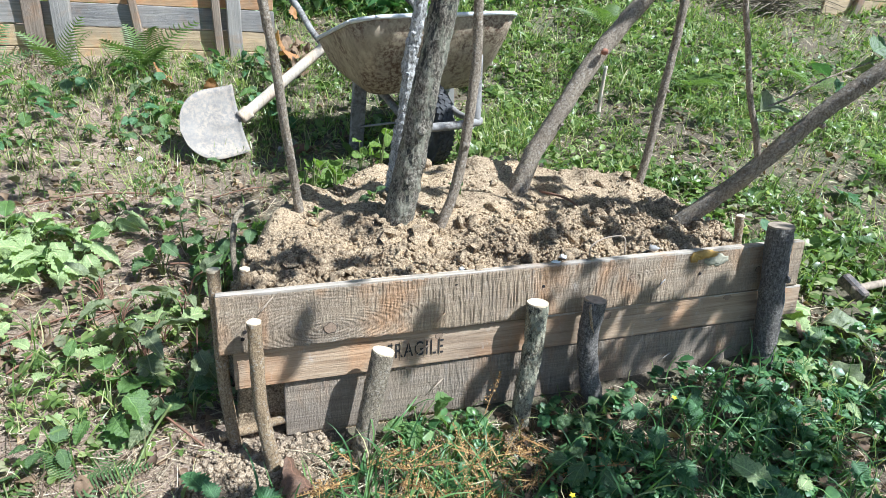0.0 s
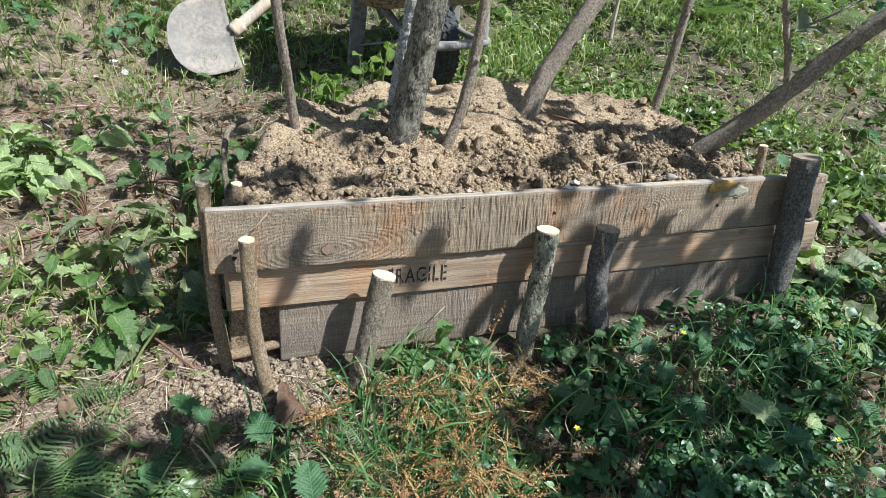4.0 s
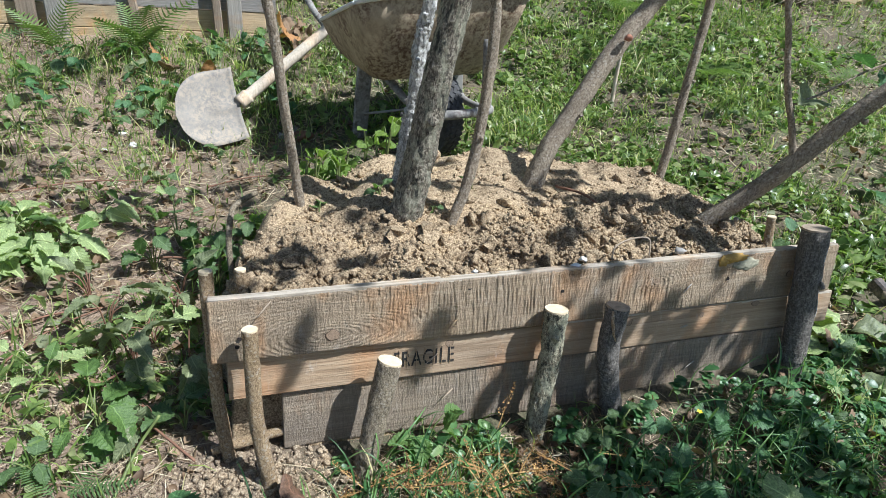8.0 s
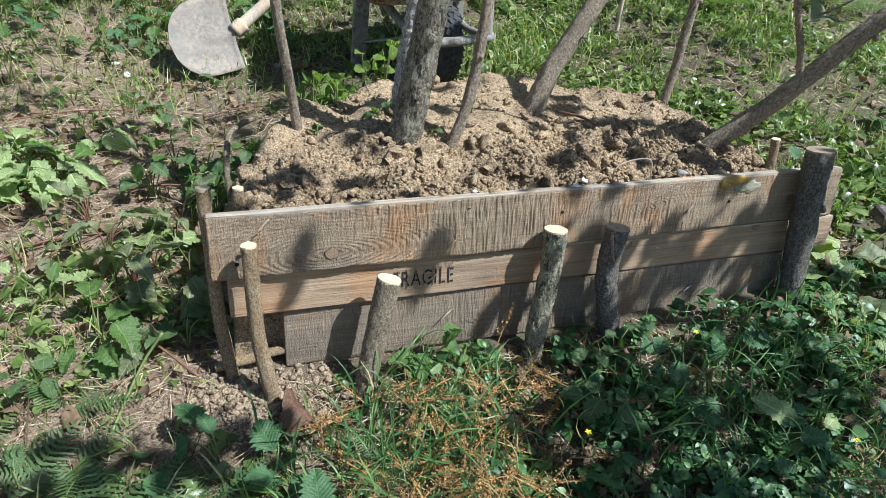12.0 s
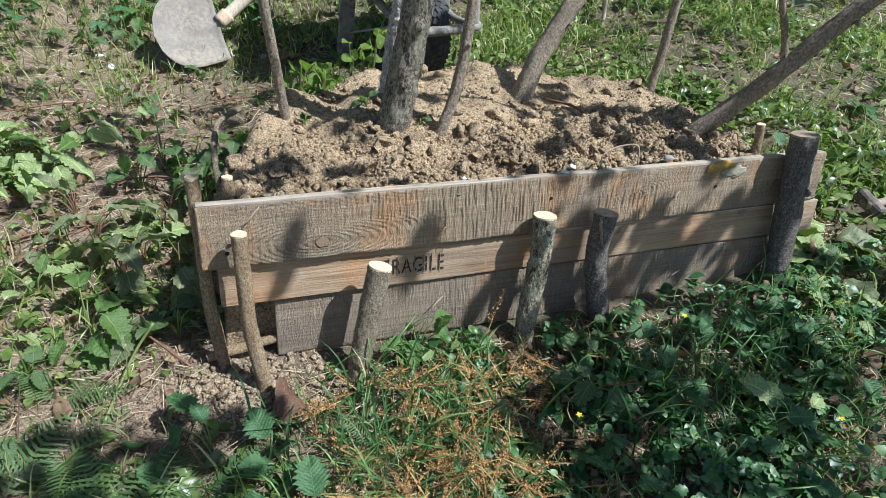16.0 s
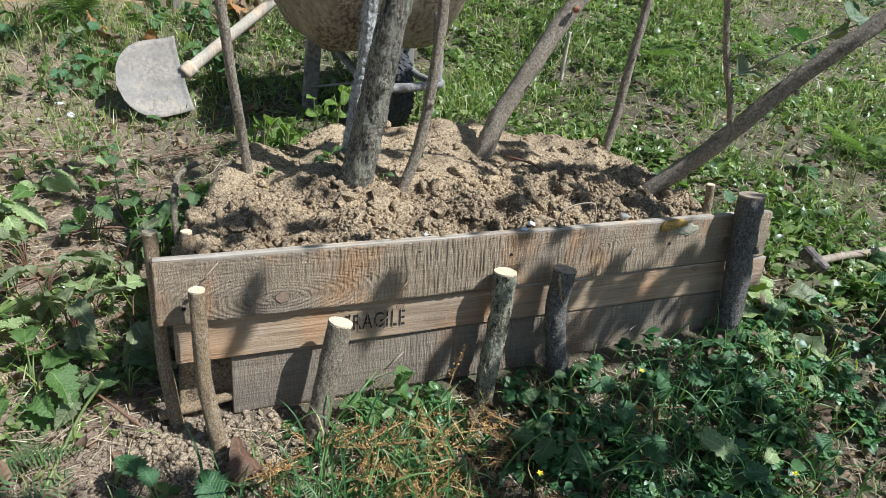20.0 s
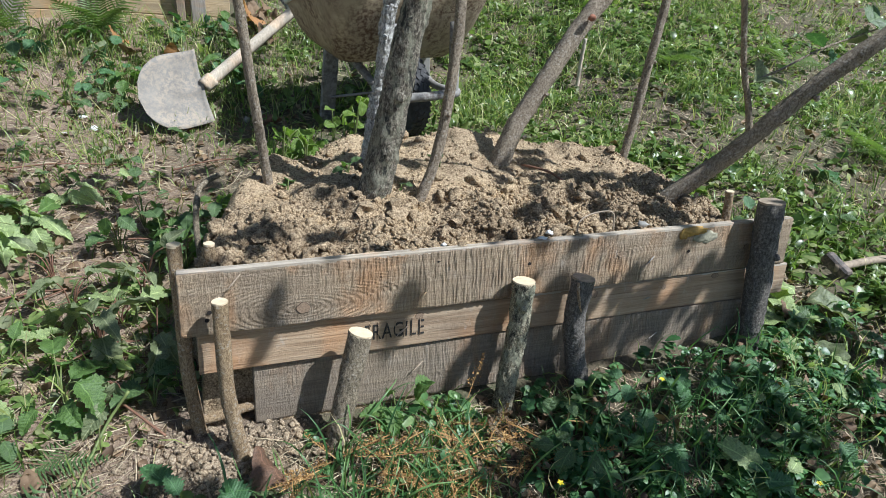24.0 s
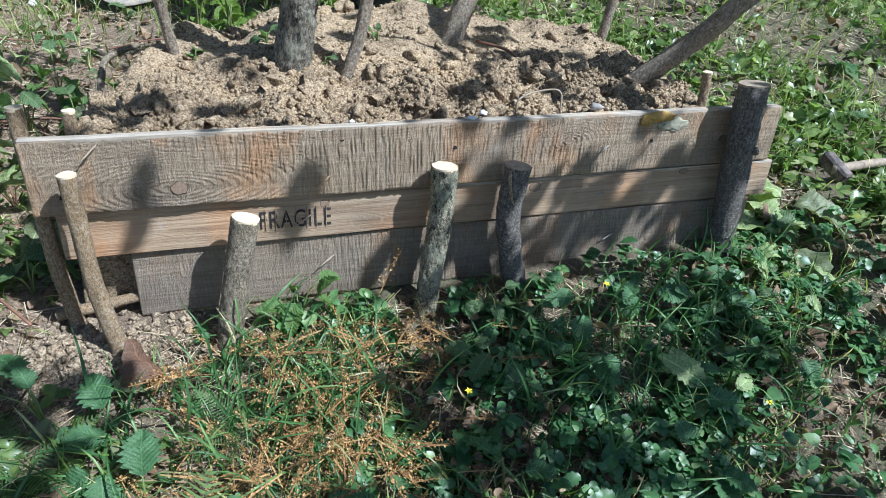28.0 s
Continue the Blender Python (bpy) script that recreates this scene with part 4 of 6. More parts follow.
def arc(bend, wid, n=7):
    """A long drooping grass blade with a crease."""
    v, t = [], []
    for i in range(n):
        u = i / n
        a = bend * u ** 1.5
        y, z = (0, 0) if i == 0 else (y + math.sin(a) / n, z + math.cos(a) / n)
        w = wid * (1 - u ** 2.5)
        v += [(-w, y, z), (0, y + wid * 0.4, z - wid * 0.2), (w, y, z)]
    v.append((0, y + math.sin(bend) / n, z + math.cos(bend) / n))
    for i in range(n - 1):
        o = 3 * i
        t += [(o, o + 1, o + 4), (o, o + 4, o + 3), (o + 1, o + 2, o + 5), (o + 1, o + 5, o + 4)]
    o = 3 * (n - 1)
    t += [(o, o + 1, o + 3), (o + 1, o + 2, o + 3)]
    return np.array(v, float), np.array(t, int)


ARCS = [arc(1.1, 0.013), arc(1.7, 0.017), arc(2.3, 0.014), arc(2.8, 0.011)]


def blade(bend, wid):
    v, t = [], []
    for s in (0, 0.35, 0.7):
        a = bend * s
        y, z = (1 - math.cos(a)) / bend, math.sin(a) / bend
        w = wid * (1 - 0.55 * s)
        v += [(-w, y, z), (w, y, z)]
    v.append((0, (1 - math.cos(bend)) / bend, math.sin(bend) / bend))
    for i in (0, 2):
        t += [(i, i + 1, i + 3), (i, i + 3, i + 2)]
    t.append((4, 5, 6))
    return np.array(v, float), np.array(t, int)


GRASS = [blade(0.7, 0.018), blade(1.3, 0.02), blade(2.0, 0.022), blade(2.6, 0.016)]
STRAW = (np.array([(-0.5, -0.012, 0), (0.5, -0.006, 0.02), (0.5, 0.006, 0.02), (-0.5, 0.012, 0), (0, 0, 0.05)], float), np.array([(0, 1, 4), (1, 2, 4), (2, 3, 4), (3, 0, 4)], int))


def dry_shape(seed):
    v, t = strip([(0, 0), (0.15, 0.26), (0.4, 0.4), (0.7, 0.3), (0.9, 0.12), (1, 0)], 0.7, 0.0)
    for p in v:
        q = Vector(p) * 3 + Vector((seed, 0, 0))
        p[2] += 0.25 * noise.noise(q) + 0.35 * abs(p[0]) - 0.4 * (p[1] - 0.5) ** 2
    return v, t


DRY = [dry_shape(s * 5.3) for s in range(4)]


def plant(name, template, x, y, z, size, mats, lean=0.5, stretch=None, material=None):
    """Sets many copies of a small shape as one mesh."""
    v, t = template
    n = len(x)
    yaw = rng.uniform(0, 2 * math.pi, n)
    tilt = rng.normal(0, lean, n)
    roll = rng.normal(0, lean * 0.7, n)
    ca, sa, cb, sb, cc, sc = np.cos(yaw), np.sin(yaw), np.cos(tilt), np.sin(tilt), np.cos(roll), np.sin(roll)
    p = v[None] * size[:, None, None]
    px, py, pz = p[..., 0], p[..., 1], p[..., 2]
    px, pz = px * cc[:, None] + pz * sc[:, None], -px * sc[:, None] + pz * cc[:, None]
    py, pz = py * cb[:, None] - pz * sb[:, None], py * sb[:, None] + pz * cb[:, None]
    px, py = px * ca[:, None] - py * sa[:, None], px * sa[:, None] + py * ca[:, None]
    out = np.stack([px + x[:, None], py + y[:, None], pz + z[:, None]], -1).reshape(-1, 3)
    f = (t[None] + (np.arange(n) * len(v))[:, None, None]).reshape(-1, 3)
    return out, f


def stuff(name, chunks, material, label):
    vs, fs, o = [], [], 0
    for v, f in chunks:
        vs.append(v)
        fs.append(f + o)
        o += len(v)
    ob = fast_mesh(name, np.vstack(vs), np.vstack(fs), material, False)
    return tagged(ob, label, name.replace("_", " "), kind="stuff")


def spread(n, r0=0.35, r1=7.5, power=0.85):
    """Places over the visible garden, thicker in the foreground."""
    r = r0 + (r1 - r0) * rng.random(n) ** (1 / power)
    a = np.radians(rng.uniform(-38, 78, n))
    return 0.1 + r * np.sin(a), -1.15 + r * np.cos(a)


def free(x, y):
    """True off the bed, the boards and the back walls."""
    bedm = (mound_mask(x, y) > 0.25) & (y > 0.05)
    strip_ = (x > 0.0) & (x < 1.8) & (y > -0.02) & (y < 0.18)
    wall_l = (x < 0.5) & (y > 3.12)
    tool = (x > 2.1) & (x < 2.24) & (y > 0.02) & (y < 0.22)
    return ~(bedm | strip_ | wall_l | tool)


def zone_front(x, y):
    """Dense low growth before the boards."""
    return sstep(0.1, -0.05, y) * sstep(0.12, 0.55, x + 0.25 * y) * (0.75 + 0.5 * vnoise(x, y, 3, 11)) * (0.42 + 0.58 * sstep(2.2, 1.5, x + 0.9 * np.clip(-y - 0.2, 0, 2))) * sstep(3.4, 2.8, x) * (1 - 0.9 * sstep(0.52, 0.66, vnoise(x, y, 9, 21) * 0.6 + vnoise(x, y, 19, 22) * 0.4))


def zone_field(x, y):
    """Green growth over the slope behind and beside the bed."""
    base = sstep(0.0, 0.5, y - 0.9 + 2.0 * np.clip(x - 1.55, 0, 1.5)) * sstep(0.1, 0.9, x - 0.15 * y + 0.1)
    patch = sstep(0.3, 0.62, vnoise(x, y, 1.9, 12) * 0.6 + vnoise(x, y, 5.0, 13) * 0.4)
    return np.clip(base * (0.14 + 1.0 * patch), 0, 1)


def zone_left(x, y):
    """Thin growth over the litter beside the bed."""
    p = sstep(0.45, 0.7, vnoise(x, y, 2.6, 14) * 0.6 + vnoise(x, y, 6, 15) * 0.4)
    return sstep(0.3, -0.1, x - 0.2 * np.clip(y, 0, 9)) * (0.16 + 0.75 * p + 0.25 * sstep(1.4, 2.2, y)) * (1 - 0.4 * sstep(0.5, 0.9, y) * sstep(2.0, 1.5, y)) + 0.5 * sstep(-0.1, -0.3, y) * sstep(0.3, 0.0, x)


def bare(x, y):
    """Crumbly bare earth round the bed's corner."""
    return np.exp(-((x - 0.05) / 0.19) ** 2 - ((y + 0.04) / 0.15) ** 2)


def pick(n, weight, **kw):
    x, y = spread(n, **kw)
    w = np.clip(weight(x, y), 0, 1) * (1 - np.clip(1.3 * bare(x, y), 0, 1))
    k = free(x, y) & (rng.random(n) < w)
    return x[k], y[k]


def lift(x, y):
    """How high the growth stands."""
    return 0.025 + 0.06 * np.clip(zone_front(x, y), 0, 1) * (0.35 + vnoise(x, y, 5, 16)) + 0.03 * zone_field(x, y) * vnoise(x, y, 4, 17)


def cover(template, n, weight, smin, smax, lean, **kw):
    x, y = pick(n, weight, **kw)
    h = lift(x, y) * rng.random(len(x)) ** 0.7
    far_up = 1 + 0.12 * np.clip(y - 1.5, 0, 4)
    return plant("", template, x, y, land(x, y) + h + 0.004, rng.uniform(smin, smax, len(x)) * far_up, None, lean)


every = lambda x, y: np.maximum(np.maximum(zone_front(x, y), zone_field(x, y)), zone_left(x, y))
litter_w = lambda x, y: (0.3 + 0.7 * (1 - every(x, y)) * (0.5 + 0.5 * sstep(0.8, 0.0, x - 0.15 * y))) * (1 - 0.7 * sstep(-0.05, -0.2, y) * sstep(0.4, 0.1, x))

def patchy(zone, f, seed, lo=0.42, hi=0.6):
    """A zone broken into patches, so that each kind of weed keeps to its own."""
    return lambda x, y: zone(x, y) * (0.06 + 0.94 * sstep(lo, hi, 0.65 * vnoise(x, y, f, seed) + 0.35 * vnoise(x, y, 3 * f, seed + 1)))


stuff("low_weeds", [cover(OVATE, 7500, zone_front, 0.012, 0.03, 0.5, r1=3.2), cover(HEART, 4200, patchy(zone_front, 3.1, 101), 0.018, 0.04, 0.42, r1=3.2), cover(CLOVER, 4200, patchy(zone_front, 3.7, 103), 0.022, 0.042, 0.4, r1=3.2)], LEAF_DARK, "low clover, violet and creeping weeds before the planks")
stuff("mint_weeds", [cover(CROSS, 12000, patchy(zone_front, 2.9, 105), 0.018, 0.04, 0.35, r1=3.2)], LEAF_DARK, "mint-like weeds with small round leaves in crosses")
stuff("toothed_weeds", [cover(TOOTHED, 4200, patchy(zone_front, 2.3, 107), 0.025, 0.048, 0.45, r1=3.2), cover(TRI, 2600, patchy(zone_front, 2.6, 109), 0.03, 0.055, 0.4, r1=3.2)], LEAF_DARK, "toothed green strawberry-like leaves in the grass")
stuff("field_weeds", [cover(OVATE, 40000, zone_field, 0.016, 0.045, 0.6), cover(HEART, 22000, patchy(zone_field, 2.0, 111), 0.022, 0.055, 0.5), cover(LANCE, 12000, zone_field, 0.03, 0.08, 0.7)], LEAF_MID, "broad-leaved green weeds across the slope")
stuff("lobed_weeds", [cover(LOBED, 6000, patchy(zone_field, 1.7, 113, 0.38, 0.56), 0.045, 0.095, 0.4), cover(TRI, 8000, patchy(zone_field, 2.3, 115), 0.04, 0.085, 0.4), cover(TOOTHED, 5000, zone_field, 0.04, 0.08, 0.5)], LEAF_MID, "lobed and toothed green leaves on the slope")
stuff("side_weeds", [cover(OVATE, 10000, zone_left, 0.014, 0.045, 0.6), cover(TRI, 2800, zone_left, 0.025, 0.06, 0.45), cover(LOBED, 2600, patchy(zone_left, 2.2, 121), 0.04, 0.08, 0.4), cover(CLOVER, 2600, zone_left, 0.02, 0.04, 0.5), cover(LANCE, 1600, zone_left, 0.03, 0.08, 0.6)], LEAF_MID, "scattered green weeds growing through brown litter")


def grass_chunks(n, weight, smin, smax, lean, kinds=GRASS, **kw):
    out = []
    for g in kinds:
        x, y = pick(n // 4, weight, **kw)
        out.append(plant("", g, x, y, land(x, y) - 0.004, rng.uniform(smin, smax, len(x)) * (1 + 0.1 * np.clip(y - 1.5, 0, 4)), None, lean))
    return out


gw = lambda x, y: np.clip(0.3 * zone_front(x, y) * (0.2 + 1.2 * sstep(0.4, 0.6, vnoise(x, y, 4, 18))) + zone_field(x, y) * (0.3 + sstep(0.35, 0.65, vnoise(x, y, 3, 19))) + (0.2 + 0.9 * sstep(0.9, 1.7, y)) * zone_left(x, y), 0, 1)
stuff("grass", grass_chunks(150000, gw, 0.05, 0.14, 0.4), LEAF_GRASS, "uneven tufts of green meadow grass")
tuft = lambda x, y: np.exp(-((x - 0.42) / 0.2) ** 2 - ((y + 0.22) / 0.14) ** 2) + 0.7 * np.exp(-((x - 1.15) / 0.25) ** 2 - ((y + 0.35) / 0.15) ** 2) + 0.15 * np.exp(-((x - 0.1) / 0.2) ** 2 - ((y + 0.4) / 0.12) ** 2) + 0.8 * np.exp(-((x - 1.55) / 0.3) ** 2 - ((y + 0.3) / 0.2) ** 2)
stuff("bank_grass", grass_chunks(17000, tuft, 0.08, 0.24, 0.5, ARCS, r1=2.6), LEAF_BANK, "long deep green grass blades hanging over the bank")
stuff("long_grass", grass_chunks(26000, patchy(zone_field, 1.5, 117), 0.09, 0.22, 0.4, ARCS), LEAF_GRASS, "long drooping grass blades in tufts")

x, y = pick(210000, litter_w)
ch = [plant("", STRAW, x, y, land(x, y) + rng.uniform(0.002, 0.018, len(x)), 0.012 + 0.075 * rng.random(len(x)) ** 2.5, None, 0.35)]
stuff("straw_litter", ch, LEAF_STRAW, "dry straw and grass stems strewn on the earth")
ch = []
for d in DRY:
    x, y = pick(3000, litter_w)
    ch.append(plant("", d, x, y, land(x, y) + 0.008, rng.uniform(0.012, 0.042, len(x)), None, 0.5))
x, y = pick(9000, lambda x, y: 0.35 * zone_field(x, y) + 0.25 * zone_left(x, y))
ch2 = [plant("", DRY[1], x, y, land(x, y) + lift(x, y) * 0.5, rng.uniform(0.02, 0.06, len(x)), None, 0.4)]
stuff("dead_leaves", ch2, LEAF_WILT, "pale withered leaves lying among the weeds")
for d in DRY:
    x, y = pick(1300, lambda x, y: sstep(0.0, -0.12, y) * sstep(0.5, 0.8, x) * (0.35 + 0.65 * sstep(0.45, 0.65, vnoise(x, y, 5, 119))), r1=3.4)
    ch.append(plant("", d, x, y, land(x, y) + 0.012 + 0.03 * rng.random(len(x)), rng.uniform(0.015, 0.038, len(x)), None, 0.7))
stuff("leaf_litter", ch, LEAF_DRY, "brown crumpled fallen leaves")
x, y = pick(19000, lambda x, y: 0.9 * (1 - every(x, y)) * sstep(0.5, 0.0, x - 0.15 * y) + 0.35 * sstep(0.05, -0.1, y) * sstep(0.3, 0.6, x))
stuff("litter_twigs", [plant("", STRAW, x, y, land(x, y) + rng.uniform(0.004, 0.03, len(x)), 0.02 + 0.11 * rng.random(len(x)) ** 2, None, 0.3)], LEAF_DRY, "thin dark twigs and stalks lying on the litter")


def seed_stalk(seed):
    """A dry branching stalk hung with crumpled seed husks."""
    r = np.random.default_rng(seed)
    bits = [turned(STRAW, 1.57, 0, 1.0, (0, 0.5, 0))]
    for i in range(44):
        u = 0.2 + 0.8 * r.random()
        side = 0.16 * (1.1 - u) * r.uniform(-1, 1)
        bits.append(turned(DRY[i % 4], r.uniform(0, 6.28), r.uniform(-1.2, 1.2), r.uniform(0.022, 0.055), (side, u, 0.05 + 0.1 * r.uniform(-0.5, 1))))
    for i in range(5):
        u = 0.25 + 0.6 * r.random()
        bits.append(turned(STRAW, 1.57 + r.uniform(-0.9, 0.9), r.uniform(-0.3, 0.3), 0.25, (r.uniform(-0.06, 0.06), u, 0.05)))
    return joined(bits)


ch = []
for i, (cx, cy, sx, sy, n) in enumerate(((0.40, -0.40, 0.15, 0.05, 75), (0.57, -0.19, 0.11, 0.04, 42), (0.52, -0.29, 0.12, 0.04, 34), (0.26, -0.16, 0.05, 0.03, 10), (0.6, -0.47, 0.08, 0.05, 16))):
    for k in range(2):
        x, y = rng.normal(cx, sx, n // 2), rng.normal(cy, sy, n // 2)
        x, y = x[y < -0.04], y[y < -0.04]
        ch.append(plant("", seed_stalk(i * 2 + k), x, y, land(x, y) + lift(x, y) * 0.7 + 0.02 + 0.03 * rng.random(len(x)), rng.uniform(0.07, 0.13, len(x)), None, 0.35))
stuff("dry_seedheads", ch, LEAF_RUST, "rust-brown dried seed heads tangled in grass")


# ---- crumbs and clods of earth ----
def clod(seed, sub=2):
    bm = bmesh.new()
    bmesh.ops.create_icosphere(bm, subdivisions=sub, radius=1.0)
    for vv in bm.verts:
        q = vv.co * 1.1 + Vector((seed * 3.1, 0, seed))
        vv.co *= 1 + 0.75 * noise.noise(q) + 0.65 * noise.noise(q * 2.7) + 0.35 * noise.noise(q * 6.1)
        vv.co.z *= 0.62
        vv.co.x *= 1.0 + 0.3 * math.sin(seed * 2.3)
    bmesh.ops.triangulate(bm, faces=bm.faces)
    out = np.array([vv.co[:] for vv in bm.verts]), np.array([[vv.index for vv in ff.verts] for ff in bm.faces])
    bm.free()
    return out


CLODS = [clod(i, 2) for i in range(7)]
CRUMBS = [clod(i + 9, 1) for i in range(5)]
LUMPS = [(v * np.array([1, 1, 1.3]), t) for v, t in (clod(i + 20, 1) for i in range(4))]
ch, ch3 = [], []
for j, c in enumerate(CLODS + CRUMBS):
    big = j < len(CLODS)
    n = 330 if big else 11000
    x, y = rng.uniform(0.0, 1.74, n), 0.118 + 1.0 * rng.random(n) ** 1.6
    k = (mound_mask(x, y) > 0.5) & (rng.random(n) < 0.14 + 0.86 * sstep(0.58, 0.2, y + 0.25 * (vnoise(x, y, 5, 61) - 0.5)))
    x, y = x[k], y[k]
    s = (0.005 + 0.017 * rng.random(len(x)) ** 3) if big else (0.0016 + 0.0075 * rng.random(len(x)) ** 3)
    ch.append(plant("", c, x, y, rough_soil(x, y) + 0.15 * s, s, None, 0.8))
for c in LUMPS:
    n = 190
    x, y = rng.normal(0.07, 0.12, n), rng.normal(-0.055, 0.06, n)
    sz = 0.0025 + 0.0085 * rng.random(n) ** 2
    k = (y < 0.06) & (y > -0.2)
    ch3.append(plant("", c, x[k], y[k], land(x[k], y[k]) + 0.45 * sz[k], sz[k], None, 0.9))
for c in CRUMBS:
    n = 500
    x, y = rng.normal(0.06, 0.15, n), rng.normal(-0.055, 0.075, n)
    sz = 0.0015 + 0.004 * rng.random(n) ** 2
    ch3.append(plant("", c, x[y < 0.06], y[y < 0.06], land(x, y)[y < 0.06] + 0.3 * sz[y < 0.06], sz[y < 0.06], None, 0.9))
stuff("soil_clods", ch, M_SOIL, "loose clods and crumbs of dry pale soil")
M_CRUMB = soil_mat("dry_crumbs", (0.14, 0.098, 0.06), (0.35, 0.268, 0.175), (0.57, 0.46, 0.325))
stuff("soil_crumbs", ch3, M_CRUMB, "pale dried crumbs of earth round the stakes")
for i, (x, y, s) in enumerate(((0.49, 0.375, 0.03), (0.58, 0.37, 0.027), (0.625, 0.40, 0.018), (0.42, 0.30, 0.02), (0.30, 0.20, 0.024), (0.20, 0.30, 0.022), (0.72, 0.27, 0.022), (0.86, 0.19, 0.019), (0.55, 0.2, 0.018), (1.02, 0.25, 0.02), (1.2, 0.3, 0.018), (0.78, 0.95, 0.028), (0.1, 0.2, 0.025))):
    v, t = CLODS[i % 6]
    ob = link_mesh("soil_clod", v * s * 1.25, t, M_SOIL, None, "", False)
    ob.location = (x, y, float(rough_soil(np.array([x]), np.array([y]))[0]) + 0.35 * s)
    ob.rotation_euler = (0.3 * i, 0.2 * i, 1.1 * i)
    tagged(ob, "large brown clod of earth on the soil heap", "clod", "clods on the heap")


# ---- details on the boards ----
def flat_blob(rx, rz, seed, n=20, wob=0.2, thick=0.002):
    """A small upright uneven disc, facing the front of the boards."""
    bm = bmesh.new()
    ring = []
    for k in range(n):
        a = 2 * math.pi * k / n
        s = 1 + wob * noise.noise(Vector((math.cos(a) * 1.7 + seed, math.sin(a) * 1.7, seed)))
        ring.append(bm.verts.new((rx * s * math.cos(a), 0, rz * s * math.sin(a))))
    face = bm.faces.new(ring)
    ext = bmesh.ops.extrude_face_region(bm, geom=[face])
    for e in ext["geom"]:
        if isinstance(e, bmesh.types.BMVert):
            e.co.y -= thick
            e.co.x *= 0.93
            e.co.z *= 0.93
    bmesh.ops.recalc_face_normals(bm, faces=bm.faces)
    return bm


M_KNOT = plain("knot_wood", (0.10, 0.068, 0.044), 0.8, 0, 0.4, 220)
M_HEART = plain("knot_heart_wood", (0.25, 0.175, 0.115), 0.85, 0, 0.35, 260)
M_HOLE = plain("hole_shade", (0.02, 0.015, 0.012), 0.9, 0, 0.3, 80)
KNOTS = ((0, 0.263, 0.303, 0.018, 0.014), (0, 1.60, 0.333, 0.010, 0.010), (0, 1.135, 0.352, 0.014, 0.012), (1, 0.552, 0.236, 0.012, 0.011), (1, 1.314, 0.231, 0.011, 0.009),
         (1, 1.504, 0.246, 0.016, 0.008), (1, 1.067, 0.235, 0.017, 0.013), (2, 0.70, 0.07, 0.008, 0.007), (2, 1.05, 0.10, 0.007, 0.006))
for i, (b, x, z, rx, rz) in enumerate(KNOTS):
    bm = flat_blob(rx, rz, i, 20, 0.25, 0.0022)
    bmesh.ops.translate(bm, vec=(x, (0.0, 0.005, 0.002)[b] + (0.0022, 0.0017, 0.0022)[b], z), verts=bm.verts)
    k = part("knot", bm, M_KNOT, planks[b], "dark round knot")
    bm = flat_blob(rx * 0.9, rz * 0.9, i, 20, 0.25, 0.0012)
    bmesh.ops.translate(bm, vec=(x, (0.0, 0.005, 0.002)[b] + (0.0006, 0.0003, 0.0006)[b], z), verts=bm.verts)
    part("knot_heart", bm, M_HEART, k, "brown heart of the knot")
# nail holes are not cut: black discs paint the shade inside them
for x, z in ((1.373, 0.34), (0.845, 0.353), (0.056, 0.30), (0.062, 0.318), (0.59, 0.385)):
    bm = flat_blob(0.0045, 0.0045, x * 9, 12, 0.3, 0.0022)
    bmesh.ops.translate(bm, vec=(x, 0.0008, z), verts=bm.verts)
    part("nail_hole", bm, M_HOLE, planks[0], "small black disc for the shade in a nail hole")
SPLINTERS = ((0, 0.549, 0.299, 32), (0, 1.234, 0.328, 20), (0, 0.115, 0.387, 38), (1, 1.249, 0.207, -8), (1, 0.503, 0.206, 22), (2, 0.553, 0.093, 24), (2, 1.30, 0.078, 6))
for i, (b, x, z, ang) in enumerate(SPLINTERS):
    v, f = tube([(0.026, 0.002, 0.001, 0.0014), (0.012, -0.003, 0.0, 0.003), (-0.006, -0.01, -0.001, 0.0027), (-0.03, -0.019, -0.003, 0.0007)], 12, 6, 0.3, i, 90)
    sp = link_mesh("splinter", v, f, M_POSTGREY if x > 1.2 else (M_CUTDARK if i % 3 else M_BACKPALE), planks[b], "pale splinter sticking out")
    sp.matrix_local = Matrix.Translation((x, 0.0, z)) @ Matrix.Rotation(radians(-ang), 4, "Y") @ Matrix.Scale(0.75, 4)

cu = bpy.data.curves.new("stencil", "FONT")
cu.body = "FRAGILE"
cu.size, cu.extrude, cu.space_character = 0.06, 0.0006, 1.12
tmp = bpy.data.objects.new("stencil", cu)
scene.collection.objects.link(tmp)
bpy.context.view_layer.update()
me = bpy.data.meshes.new_from_object(tmp.evaluated_get(bpy.context.evaluated_depsgraph_get()))
bpy.data.objects.remove(tmp)
xs = [v.co.x for v in me.vertices]
zs = [v.co.y for v in me.vertices]
for v in me.vertices:
    u, w = (v.co.x - min(xs)) / (max(xs) - min(xs)), (v.co.y - min(zs)) / (max(zs) - min(zs))
    v.co = Vector((0.412 + 0.153 * u, 0.0035 - v.co.z, 0.188 + 0.041 * w - 0.002 * u))
me.materials.clear()
me.materials.append(M_INK)
tx = new("stencilled_word", me)
tx.parent = planks[1]
tx["label"] = "black stencilled word FRAGILE"
